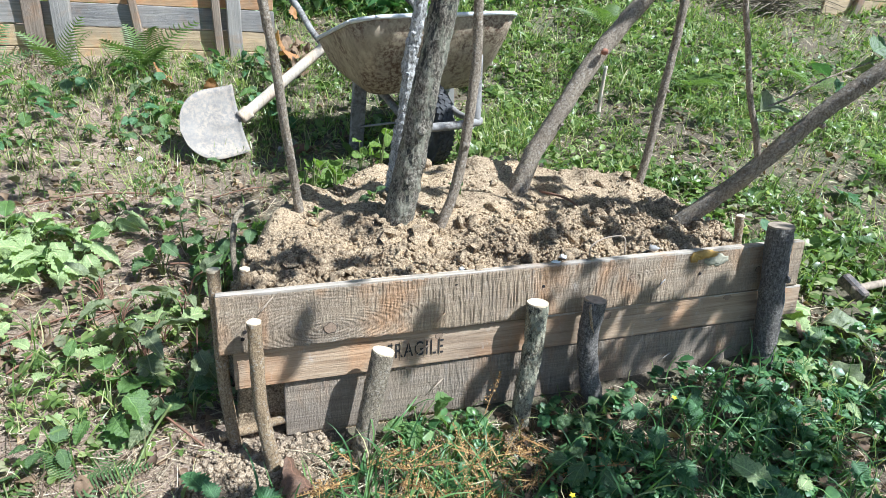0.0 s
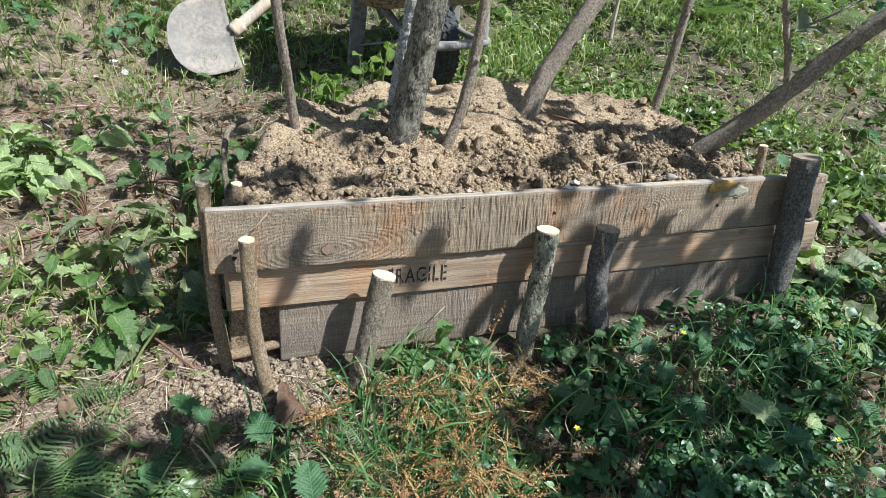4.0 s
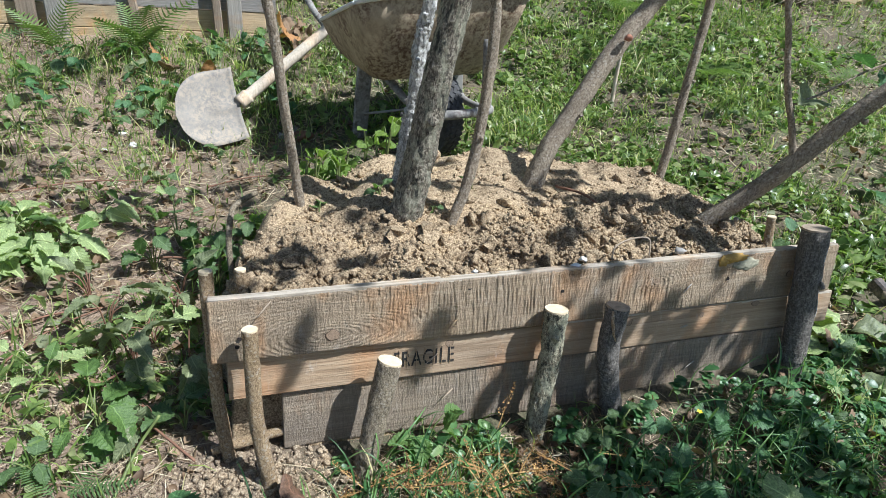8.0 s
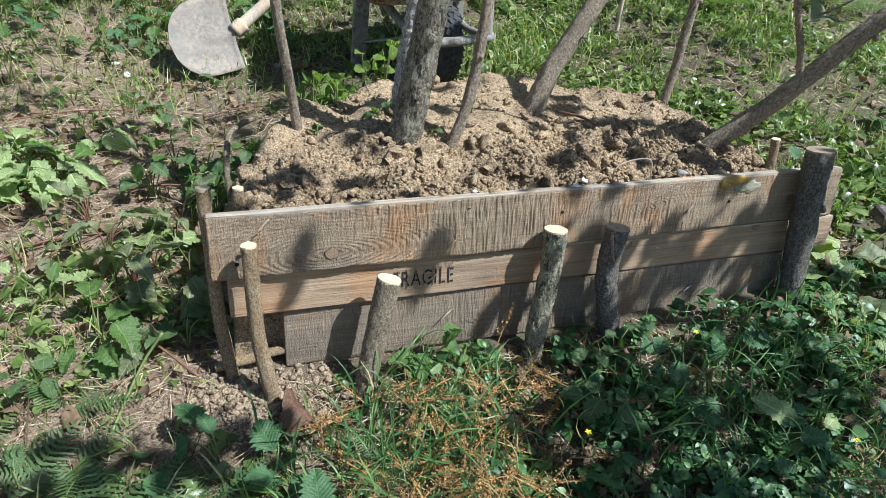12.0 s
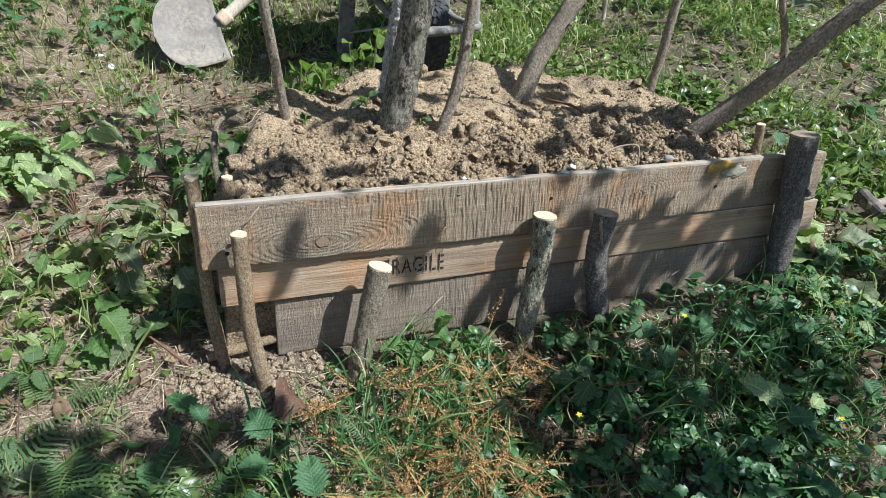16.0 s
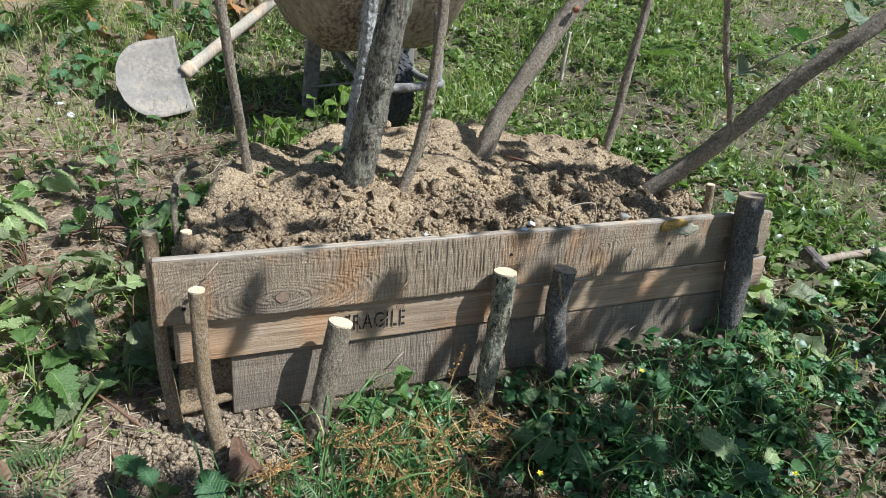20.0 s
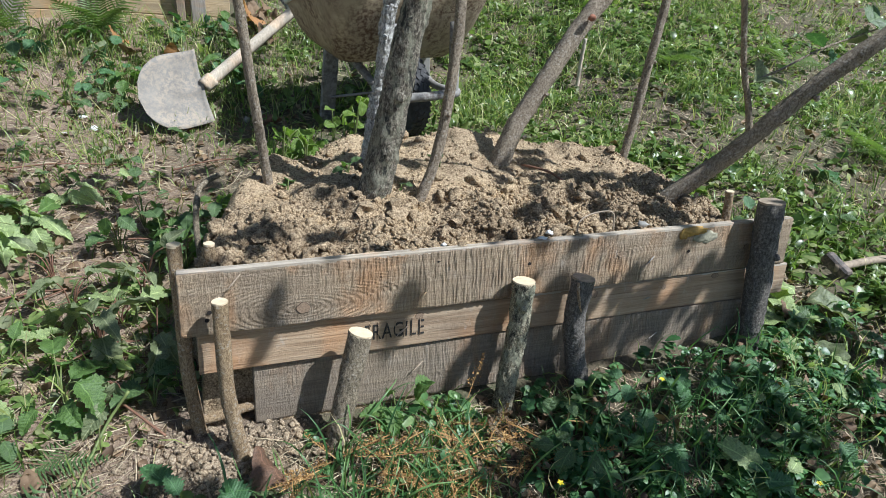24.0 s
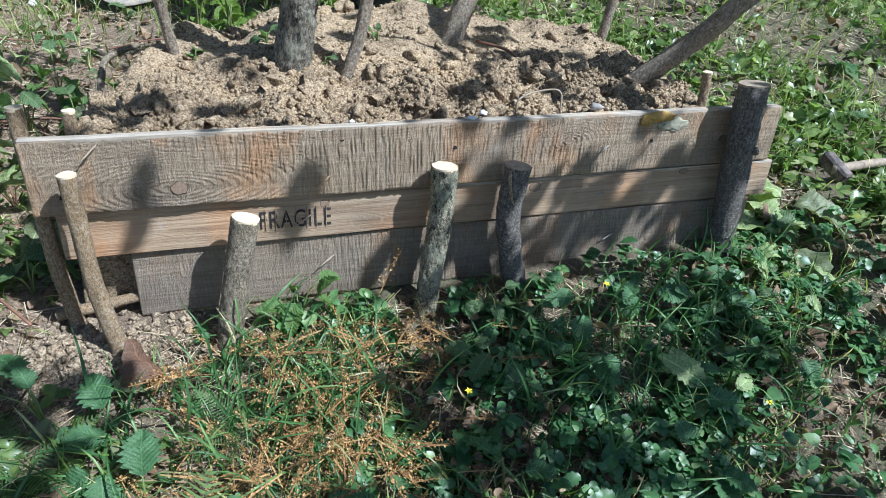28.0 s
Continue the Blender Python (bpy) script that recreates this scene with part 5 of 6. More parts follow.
# bare bridges that a stencil leaves across its letters
for u in (0.075, 0.215, 0.36, 0.5, 0.655, 0.79, 0.93):
    xx = 0.412 + 0.153 * u
    part("stencil_gap", box_bm(xx - 0.0006, xx + 0.0006, 0.0018, 0.0058, 0.184, 0.233, 0), M_PLANK2, planks[1])

M_FOAM = plain("yellow_foam", (0.46, 0.28, 0.07), 0.75, 0, 0.35, 60)
M_FOAM2 = plain("pale_crust", (0.33, 0.31, 0.22), 0.9, 0, 0.3, 90)
for nm, cx, cz, rx, rz, th, m, sd in (("foam_lump", 1.380, 0.401, 0.044, 0.0125, 0.008, M_FOAM, 3), ("foam_lump", 1.345, 0.394, 0.016, 0.016, 0.007, M_FOAM, 4), ("pale_crust", 1.43, 0.378, 0.046, 0.017, 0.0026, M_FOAM2, 5)):
    bm = bmesh.new()
    bmesh.ops.create_uvsphere(bm, u_segments=28, v_segments=16, radius=1.0)
    for vv in bm.verts:
        q = vv.co * 2.2 + Vector((sd, 0, 0))
        vv.co *= 1 + 0.35 * noise.noise(q) + 0.3 * noise.noise(q * 3.3)
        vv.co = Vector((vv.co.x * rx, vv.co.y * th, vv.co.z * rz))
    bmesh.ops.translate(bm, vec=(cx, 0.0 if m is M_FOAM else 0.0015, cz), verts=bm.verts)
    part(nm, bm, m, planks[0], "dried yellow foam on the plank edge" if m is M_FOAM else "pale greenish crust", True)
# sawn edges in a paler wood, which puts the sun on them into the colour
part("sawn_edge", box_bm(0.003, 1.772, 0.002, 0.0245, 0.405, 0.4135, 0.001, 30, 0.002, 15), M_EDGE, planks[0], "sawn top edge, coloured paler as if sunlit")
part("sawn_edge", box_bm(0.034, 1.80, 0.0055, 0.012, 0.252, 0.2585, 0.0005, 30, 0.001, 16), M_EDGE, planks[1], "sawn top edge, coloured paler as if sunlit")
link_mesh("low_rail", *tube([(-0.015, 0.045, 0.018, 0.012), (0.05, 0.047, 0.024, 0.0125), (0.16, 0.05, 0.04, 0.011), (0.24, 0.052, 0.045, 0.011)], 30, 12, 0.12, 6, 25), M_STAKE_BROWN, bed, "thin round pole low behind the gap")

# ---- leaf shapes for the plants that can be told apart ----


def leaf_mesh(name, material, width=0.36, teeth=0.1, fold=0.25, droop=0.35, lobes=0, curl=0.0, seed=0, rows=15):
    """One toothed leaf, one unit long, with a raised net of side veins."""
    v, f = [], []
    for i in range(rows):
        s = i / (rows - 1)
        w = width * (math.sin(math.pi * min(1.0, s ** 0.75)) ** 0.75) if 0 < s < 1 else 0.004
        if lobes:
            w *= 1 + 0.28 * math.cos(s * math.pi * 2 * lobes)
        w *= 1 + (teeth if i % 2 else -teeth) * 1.5
        for k, u in enumerate((-1, -0.62, -0.25, 0, 0.25, 0.62, 1)):
            x = u * w
            y = s + (0.05 * abs(u) if 0 < s < 1 else 0)
            z = fold * abs(x) - droop * s * s + (0.03 if i % 2 else -0.02) * abs(u) * (1 - abs(u)) * 3 + 0.13 * noise.noise(Vector((x * 5 + seed, y * 4, seed * 1.7))) + 0.05 * noise.noise(Vector((x * 14, y * 12 + seed, seed))) - curl * x * x * 3
            v.append((x, y, z))
    for i in range(rows - 1):
        for k in range(6):
            a = i * 7 + k
            f.append((a, a + 1, a + 8, a + 7))
    me = bpy.data.meshes.new(name)
    me.from_pydata(v, [], f)
    me.materials.append(material)
    me.shade_smooth()
    return me


LEAF_BRIGHT = leaf_mat("bright_leaf", [(0.0, (0.10, 0.185, 0.05)), (1.0, (0.16, 0.26, 0.085))], 0.4, 0.5, True)
LEAF_PALE = leaf_mat("pale_limp_leaf", [(0.0, (0.27, 0.36, 0.15)), (1.0, (0.42, 0.5, 0.26))], 0.35, 0.55, True)
MID_V = leaf_mat("veined_green_leaf", [(0.0, (0.075, 0.135, 0.055)), (1.0, (0.13, 0.2, 0.085))], 0.3, 0.5, True)
DEEP_V = leaf_mat("veined_dark_leaf", [(0.0, (0.055, 0.14, 0.058)), (1.0, (0.105, 0.21, 0.092))], 0.28, 0.5, True)
DARK_DRY = leaf_mat("dark_dry_leaf", [(0.0, (0.12, 0.065, 0.045)), (1.0, (0.16, 0.09, 0.06))], 0.1, 0.7, True)
BRIGHT = [leaf_mesh("leaf", LEAF_BRIGHT, 0.36, 0.1, 0.35, 0.5, seed=i) for i in range(3)]
LEAF_YOUNG = leaf_mat("young_leaf", [(0.0, (0.15, 0.25, 0.05)), (1.0, (0.24, 0.34, 0.085))], 0.5, 0.45, True)
SMOOTH = [leaf_mesh("leaf", LEAF_YOUNG, 0.43, 0.01, 0.2, 0.35, seed=i + 40) for i in range(3)]
GREEN = [leaf_mesh("leaf", MID_V, 0.40, 0.1, 0.2, 0.35, seed=i + 4) for i in range(3)]
DEEP = [leaf_mesh("leaf", DEEP_V, 0.42, 0.12, 0.15, 0.3, seed=i + 8) for i in range(3)]
PALE = [leaf_mesh("leaf", LEAF_PALE, 0.31, 0.08, 0.45, 0.7, seed=i + 12, curl=0.2) for i in range(3)]
LEAF_LIMP = leaf_mat("veined_limp_leaf", [(0.0, (0.13, 0.165, 0.085)), (1.0, (0.26, 0.29, 0.17))], 0.25, 0.55, True)
WILT = [leaf_mesh("leaf", LEAF_LIMP, 0.32, 0.08, 0.75, 0.75, seed=i + 16, curl=0.3) for i in range(3)]
BROWN = [leaf_mesh("leaf", LEAF_DRY, 0.40, 0.06, 0.7, -0.3, seed=i + 20, curl=0.9) for i in range(3)]
ORANGE = leaf_mat("orange_dry_leaf", [(0.0, (0.34, 0.16, 0.06)), (1.0, (0.46, 0.24, 0.1))], 0.2, 0.65)
RUSSET = [leaf_mesh("leaf", ORANGE, 0.34, 0.06, 0.8, -0.4, seed=i + 24, curl=1.0) for i in range(2)]
M_STALK = plain("green_stalk", (0.16, 0.2, 0.06), 0.6, 0, 0.3, 40)
M_STALKRED = plain("reddish_stalk", (0.2, 0.1, 0.06), 0.7, 0, 0.3, 40)
rnd = random.Random(5)


def leaf_at(parent, mesh, loc, yaw, pitch, roll, size, name="leaf"):
    ob = new(name, mesh)
    ob.parent = parent
    ob.matrix_local = Matrix.Translation(loc) @ Matrix.Rotation(radians(yaw), 4, "Z") @ Matrix.Rotation(radians(pitch), 4, "X") @ Matrix.Rotation(radians(roll), 4, "Y") @ Matrix.Scale(size, 4)
    return ob


def weed(name, label, x, y, n, size, leaves, height=0.08, spreadr=0.05, flat=25, z=None, stalk=M_STALK, group=""):
    """A low leafy plant: stalks from one root, each ending in a leaf."""
    z = float(land(x, y)) if z is None else z
    th = empty(name, Matrix.Translation((x, y, z)))
    tagged(th, label, "plant", group)
    for i in range(n):
        yaw = rnd.uniform(0, 360)
        d = rnd.uniform(0.2, 1.0) * spreadr
        h = height * rnd.uniform(0.35, 1.0)
        a = radians(yaw)
        end = Vector((-math.sin(a) * d, math.cos(a) * d, h))
        v, f = tube([(0, 0, -0.01, 0.0022), (end.x * 0.4, end.y * 0.4, h * 0.7, 0.002), (*end, 0.0014)], 7, 5, 0.0)
        st = link_mesh("stalk", v, f, stalk, th)
        leaf_at(th, rnd.choice(leaves), end, yaw, rnd.gauss(-5, flat), rnd.gauss(0, flat * 0.6), size * rnd.uniform(0.65, 1.15))
    return th


def fallen_leaf(label, x, y, mesh, size, yaw, pitch=0, roll=0, up=0.012, name="fallen_leaf"):
    z = float(land(x, y)) + up
    ob = new(name, mesh)
    ob.matrix_world = Matrix.Translation((x, y, z)) @ Matrix.Rotation(radians(yaw), 4, "Z") @ Matrix.Rotation(radians(pitch), 4, "X") @ Matrix.Rotation(radians(roll), 4, "Y") @ Matrix.Scale(size, 4)
    return tagged(ob, label, "leaf", "fallen leaves")


# beside the bed
weed("bramble_shoot", "leafy green shoot with large toothed leaves in litter", -0.27, 0.19, 8, 0.085, BRIGHT, 0.13, 0.08, 22)
weed("bramble_shoot", "small green shoot beside the brown stake", -0.075, 0.15, 5, 0.075, GREEN, 0.1, 0.05, 25)
weed("wilted_plant", "limp grey-green wilted leaves hanging from a stalk", -0.20, 0.40, 6, 0.11, WILT, 0.13, 0.07, 30, stalk=M_STALKRED)
weed("wilted_plant", "crumpled wilted leaves beside the plank end", -0.06, 0.30, 6, 0.08, WILT, 0.16, 0.06, 40, stalk=M_STALKRED)
weed("wilted_plant", "crumpled wilted leaves behind the plank end", -0.09, 0.72, 5, 0.09, WILT, 0.12, 0.06, 40, stalk=M_STALKRED)
for x, y, n, s in ((-0.53, 0.98, 15, 0.11), (-0.66, 1.02, 14, 0.12), (-0.56, 1.1, 12, 0.11), (-0.44, 1.0, 8, 0.1), (-0.7, 1.18, 12, 0.12), (-0.62, 1.12, 10, 0.115), (-0.36, 1.22, 7, 0.08), (-0.27, 1.28, 5, 0.075), (-0.66, 0.80, 7, 0.085), (-0.52, 0.60, 4, 0.07), (-0.40, 0.36, 4, 0.065), (-0.48, 0.22, 4, 0.065)):
    weed("leafy_weed", "pile of pale green broad-leaved weeds on litter", x, y, n, s, PALE + PALE + BRIGHT[:1], 0.09, 0.11, 34, group="weeds beside the bed")
for x, y, n, s in ((-0.17, 0.86, 7, 0.075), (-0.04, 0.86, 9, 0.07), (0.06, 0.92, 10, 0.065), (0.14, 0.98, 9, 0.06), (0.02, 0.74, 8, 0.06), (0.20, 1.06, 8, 0.055), (-0.1, 1.02, 6, 0.07)):
    weed("leafy_weed", "fresh green round-leaved weed at the soil's edge", x, y, n, s, GREEN + BRIGHT, 0.16, 0.08, 25, group="weeds beside the bed")
for i in range(24):
    x = 0.16 + 0.62 * rnd.random()
    y = 0.90 + 0.2 * rnd.random() - 0.12 * abs(x - 0.5)
    weed("seedling", "thin yellow-green seedling behind the soil heap", x, y, rnd.randint(3, 5), 0.058, SMOOTH, 0.17, 0.05, 40, z=float(soil(x, y)) - 0.02, group="seedlings behind the heap")
for x, y, s in ((0.315, 0.585, 0.055), (0.495, 0.60, 0.05), (0.545, 0.585, 0.045), (0.80, 0.62, 0.03), (0.63, 0.50, 0.03)):
    weed("seedling", "small green leafy sprout in the soil", x, y, 3, s, GREEN + BRIGHT, 0.035, 0.02, 30, z=float(soil(x, y)) - 0.008, group="seedlings behind the heap")
# before the bed
weed("leafy_weed", "bright green toothed sprig against the planks", 0.475, -0.05, 8, 0.055, BRIGHT, 0.12, 0.05, 25, group="weeds before the planks")
for x, y, n, s, L in ((0.115, -0.27, 5, 0.075, DEEP), (0.09, -0.34, 4, 0.08, DEEP), (0.16, -0.41, 5, 0.07, DEEP), (-0.02, -0.19, 4, 0.07, DEEP), (0.80, -0.52, 4, 0.085, DEEP), (0.86, -0.27, 6, 0.06, GREEN), (1.25, -0.47, 6, 0.085, DEEP), (1.33, -0.48, 5, 0.085, PALE), (1.05, -0.30, 7, 0.06, DEEP),
                      (1.45, -0.22, 7, 0.06, DEEP), (0.98, -0.12, 9, 0.045, GREEN), (0.90, -0.10, 9, 0.045, GREEN), (1.12, -0.12, 8, 0.05, DEEP), (1.3, -0.14, 8, 0.06, DEEP), (1.55, -0.12, 7, 0.055, DEEP), (1.2, -0.62, 5, 0.07, DEEP), (0.55, -0.55, 5, 0.06, DEEP), (1.6, -0.4, 6, 0.06, DEEP), (1.0, -0.7, 5, 0.06, DEEP)):
    weed("leafy_weed", "dark green broad-leaved weed in grass" if L is DEEP else "green broad-leaved weed before the planks", x, y, n, s, L, 0.10, 0.06, 28, group="weeds before the planks")
for x, y, n, s in ((1.84, -0.05, 6, 0.19), (1.80, -0.16, 5, 0.17), (1.92, 0.05, 4, 0.15)):
    weed("limp_weed", "large limp pale green leaves flattened beside the planks", x, y, n, s, PALE + WILT[:1], 0.05, 0.06, 14, group="limp weeds")
for x, y, n, s in ((2.1, 0.45, 6, 0.07), (2.4, 0.35, 6, 0.07), (2.0, 0.75, 7, 0.06), (1.75, 0.42, 8, 0.06), (2.7, 0.7, 6, 0.08), (2.3, -0.1, 6, 0.08), (2.5, 0.0, 5, 0.09), (1.72, 0.85, 8, 0.06), (1.68, 0.98, 7, 0.07)):
    weed("leafy_weed", "broad green leaves among grass", x, y, n, s, GREEN + DEEP, 0.09, 0.08, 28, group="weeds on the slope")
fallen_leaf("curled dark brown dry leaf lying on crumbled soil", 0.19, -0.15, leaf_mesh("leaf", DARK_DRY, 0.46, 0.05, 0.5, -0.3, seed=31, curl=0.9), 0.1, 50, 20, 20, 0.03)
fallen_leaf("pale limp leaf lying on crumbled soil", 0.10, -0.17, WILT[1], 0.085, -70, 0, 0, 0.035)
fallen_leaf("orange-brown curled dry leaf standing in grass", 0.045, 2.55, RUSSET[0], 0.13, 10, 75, 0, 0.0)
fallen_leaf("orange-brown curled dry leaf by the back wall", -0.16, 2.75, RUSSET[1], 0.12, 80, 20, 10, 0.03)
fallen_leaf("orange-brown curled dry leaf by the back wall", -0.10, 2.66, BROWN[2], 0.12, 120, 10, 30, 0.03)
fallen_leaf("large dry grey-brown leaf lying by the back wall", -0.25, 2.68, WILT[2], 0.17, 100, 5, 0, 0.04)
for x, y, s, yaw in ((1.86, -0.02, 0.08, 40), (1.62, -0.06, 0.05, 90), (0.78, -0.40, 0.045, 10), (2.2, -0.25, 0.07, 60), (2.05, -0.15, 0.06, 190), (1.7, -0.35, 0.06, 250), (2.55, 0.55, 0.08, 20), (1.95, 1.2, 0.07, 130), (2.6, 1.3, 0.07, 300), (3.0, 1.0, 0.08, 80), (0.02, -0.33, 0.06, 160), (-0.3, -0.05, 0.06, 20)):
    fallen_leaf("brown crumpled dry leaf in the grass", x, y, rnd.choice(BROWN), s, yaw, rnd.uniform(-10, 25), rnd.uniform(-20, 20), 0.03)
for x, y, s in ((0.44, 1.12, 0.05), (1.15, 1.12, 0.06), (1.55, 1.18, 0.06), (0.9, 2.3, 0.07), (1.9, 1.6, 0.07), (2.4, 1.9, 0.06)):
    fallen_leaf("pale dry leaf lying in weeds", x, y, rnd.choice(WILT), s, rnd.uniform(0, 360), 5, 10, 0.03)

# the side twig with its few leaves
base = Vector(STEMS[6][1][0][:3])
tw = [(1.535, 0.235, 0.775), (1.655, 0.238, 0.819), (1.782, 0.24, 0.88), (1.979, 0.24, 0.945), (2.1, 0.24, 0.99)]
link_mesh("twig", *tube([(x - base.x, y - base.y, z - base.z, 0.0038 - 0.0004 * i) for i, (x, y, z) in enumerate(tw)], 24, 7, 0.1, 3, 40), M_BARK, stem_things[6], "thin leafy twig")
for (x, y, z), yaw, pit, rol, s, L in (((1.545, 0.22, 0.785), -82, 22, 25, 0.15, WILT[1]), ((1.80, 0.225, 0.885), -150, -60, 10, 0.085, DEEP[1]), ((1.78, 0.235, 0.885), 60, 40, 30, 0.07, DEEP[2]), ((1.90, 0.225, 0.96), -80, 20, 30, 0.12, GREEN[1]), ((1.93, 0.235, 0.93), -60, -10, 60, 0.08, WILT[0]), ((2.0, 0.235, 1.0), -40, 60, 0, 0.1, GREEN[2])):
    leaf_at(stem_things[6], L, Vector((x, y, z)) - base, yaw, pit, rol, s)


# ---- ferns ----
def frond_mesh(name, material, pairs=15, width=0.32, droop=0.5, seed=0):
    """One fern frond, one unit long, with toothed side leaflets."""
    v, f = [], []

    def ribbon(p0, d, side, length, wid, n=7):
        o = len(v)
        for i in range(n):
            s = i / (n - 1)
            w = wid * (1 - s) ** 0.6 * (1.3 if i % 2 else 0.75) + 0.0015
            c = p0 + d * (length * s) + Vector((0, 0, -0.35 * length * s * s))
            v.append(tuple(c - side * w))
            v.append(tuple(c + side * w))
        for i in range(n - 1):
            a = o + 2 * i
            f.append((a, a + 1, a + 3, a + 2))
    o = len(v)
    for i in range(11):
        s = i / 10
        z = 0.25 * s - droop * s * s
        v.append((-0.006 * (1 - s) - 0.001, s, z))
        v.append((0.006 * (1 - s) + 0.001, s, z))
    for i in range(10):
        a = o + 2 * i
        f.append((a, a + 1, a + 3, a + 2))
    for i in range(pairs):
        s = 0.14 + 0.84 * i / pairs
        ln = width * (1 - ((s - 0.3) / 0.72) ** 2 if s > 0.3 else 0.75 + 0.25 * s / 0.3)
        for sg in (-1, 1):
            d = Vector((sg, 0.42, 0.12)).normalized()
            p0 = Vector((0, s, 0.25 * s - droop * s * s))
            side_ = Vector((0.42 * -sg, 1, 0)).normalized()
            ribbon(p0, d, side_, max(0.02, ln) * rnd.uniform(0.88, 1.06), 0.0125)
    me = bpy.data.meshes.new(name)
    me.from_pydata(v, [], f)
    me.materials.append(material)
    return me


FRONDS = [frond_mesh("frond", LEAF_FERN, 16, 0.34, 0.45), frond_mesh("frond", LEAF_FERN, 14, 0.30, 0.7)]
LEAF_FERN2 = leaf_mat("dark_fern", [(0.0, (0.085, 0.155, 0.055)), (1.0, (0.15, 0.235, 0.09))], 0.35, 0.55)
FRONDS2 = [frond_mesh("frond", LEAF_FERN2, 17, 0.24, 0.35), frond_mesh("frond", LEAF_FERN2, 15, 0.26, 0.5)]


def fern(label, x, y, n, size, fronds, rise=35, yaw0=0, yaw1=360):
    th = empty("fern", Matrix.Translation((x, y, float(land(x, y)))))
    tagged(th, label, "fern", "ferns")
    for i in range(n):
        yaw = yaw0 + (yaw1 - yaw0) * (i + rnd.uniform(0.2, 0.8)) / n
        leaf_at(th, rnd.choice(fronds), (0, 0, 0.01), yaw, rise + rnd.gauss(0, 10), rnd.gauss(0, 15), size * rnd.uniform(0.75, 1.1), "frond")
    return th


fern("light green fern before the grey back boards", -0.30, 2.93, 9, 0.38, FRONDS, 48)
fern("light green fern before the grey back boards", -0.74, 2.95, 5, 0.33, FRONDS, 60)
fern("fern clump beside a wooden post", -1.15, 2.9, 7, 0.35, FRONDS2, 45)
fern("yellow-green fern in the grass", 2.95, 2.15, 7, 0.33, FRONDS, 35)
fern("yellow-green fern in the grass", 3.75, 1.95, 7, 0.34, FRONDS, 30)
fern("small green fern by the hammer", 2.45, -0.02, 6, 0.2, FRONDS2, 20)
fern("green fern in the grass", 3.2, 0.75, 7, 0.26, FRONDS, 30)
fern("green fern in the grass", 2.9, 3.2, 7, 0.35, FRONDS, 40)
fern("dark green fern on the litter", -0.31, -0.13, 5, 0.17, FRONDS2, 14)
fern("dark green fern on the litter", -0.33, 0.0, 3, 0.17, FRONDS2, 8, -120, 60)
fern("small dark fern in the grass", 0.33, -0.28, 5, 0.12, FRONDS2, 25)
fern("small dark fern in the grass", 0.46, -0.47, 6, 0.14, FRONDS2, 20)
fern("small dark fern on litter", -0.22, 0.62, 5, 0.14, FRONDS2, 20)

for x, y, n, s in ((-0.27, -0.30, 5, 0.17), (-0.12, -0.42, 6, 0.16), (-0.42, -0.2, 5, 0.18), (0.02, -0.52, 5, 0.15), (-0.3, -0.48, 5, 0.17), (0.2, -0.55, 5, 0.13), (-0.05, -0.28, 4, 0.12), (-0.2, -0.36, 5, 0.17), (-0.36, -0.34, 5, 0.16), (-0.02, -0.44, 5, 0.15), (-0.48, -0.4, 5, 0.18), (-0.2, -0.56, 5, 0.16), (-0.55, -0.12, 5, 0.16)):
    fern("low green fern before the bed", x, y, n, s * 1.45, FRONDS2 + FRONDS[:1], 18)
for x, y, n, s, L in ((-0.2, -0.2, 5, 0.06, DEEP), (-0.33, -0.36, 6, 0.055, GREEN), (-0.05, -0.36, 6, 0.05, DEEP), (-0.18, -0.5, 6, 0.06, DEEP), (0.1, -0.6, 6, 0.06, GREEN), (-0.45, -0.05, 5, 0.06, GREEN), (-0.5, -0.3, 5, 0.07, DEEP), (0.30, -0.62, 6, 0.06, DEEP), (-0.38, 0.08, 5, 0.055, GREEN)):
    weed("leafy_weed", "low green leaves on shaded litter", x, y, n, s, L, 0.07, 0.07, 25, group="weeds before the planks")

# ---- sticks, stones, flowers ----


def stick(name, label, rows, material, cat="stick"):
    b0 = Vector(rows[0][:3])
    ob = link_mesh(name, *tube([(x - b0.x, y - b0.y, z - b0.z, r) for x, y, z, r in rows], 24, 9, 0.1, len(rows), 30), material)
    ob.location = b0
    return tagged(ob, label, cat)


stick("bent_branch", "grey bent dead branch beside the soil", [(0.066, 0.66, 0.06, 0.0095), (0.062, 0.70, 0.18, 0.0095), (0.075, 0.76, 0.245, 0.009), (0.10, 0.82, 0.252, 0.009), (0.16, 0.90, 0.245, 0.008)], M_STAKE, "branch")
stick("green_stem", "cut yellow-green plant stem leaning on litter", [(-0.24, -0.08, -0.03, 0.0032), (-0.174, 0.059, 0.03, 0.0034), (-0.119, 0.091, 0.1, 0.0036)], M_STALK, "stem")
stick("red_twig", "reddish dry twig lying on litter", [(-0.19, 0.17, 0.06, 0.0022), (-0.11, 0.07, 0.05, 0.003), (-0.05, 0.0, 0.035, 0.003)], M_STALKRED, "twig")
stick("dry_stick", "thin pale stick poking up beside the planks", [(1.80, 0.05, 0.0, 0.006), (1.92, 0.055, 0.065, 0.0055), (2.03, 0.06, 0.12, 0.005)], M_STAKE_BROWN, "stick")
gz = float(land(2.2, 1.95))
stick("thin_stake", "thin peeled whitish stake standing in grass", [(2.19, 1.95, gz - 0.03, 0.011), (2.185, 1.97, gz + 0.15, 0.011), (2.185, 1.98, gz + 0.30, 0.010)], M_HANDLE, "stake")
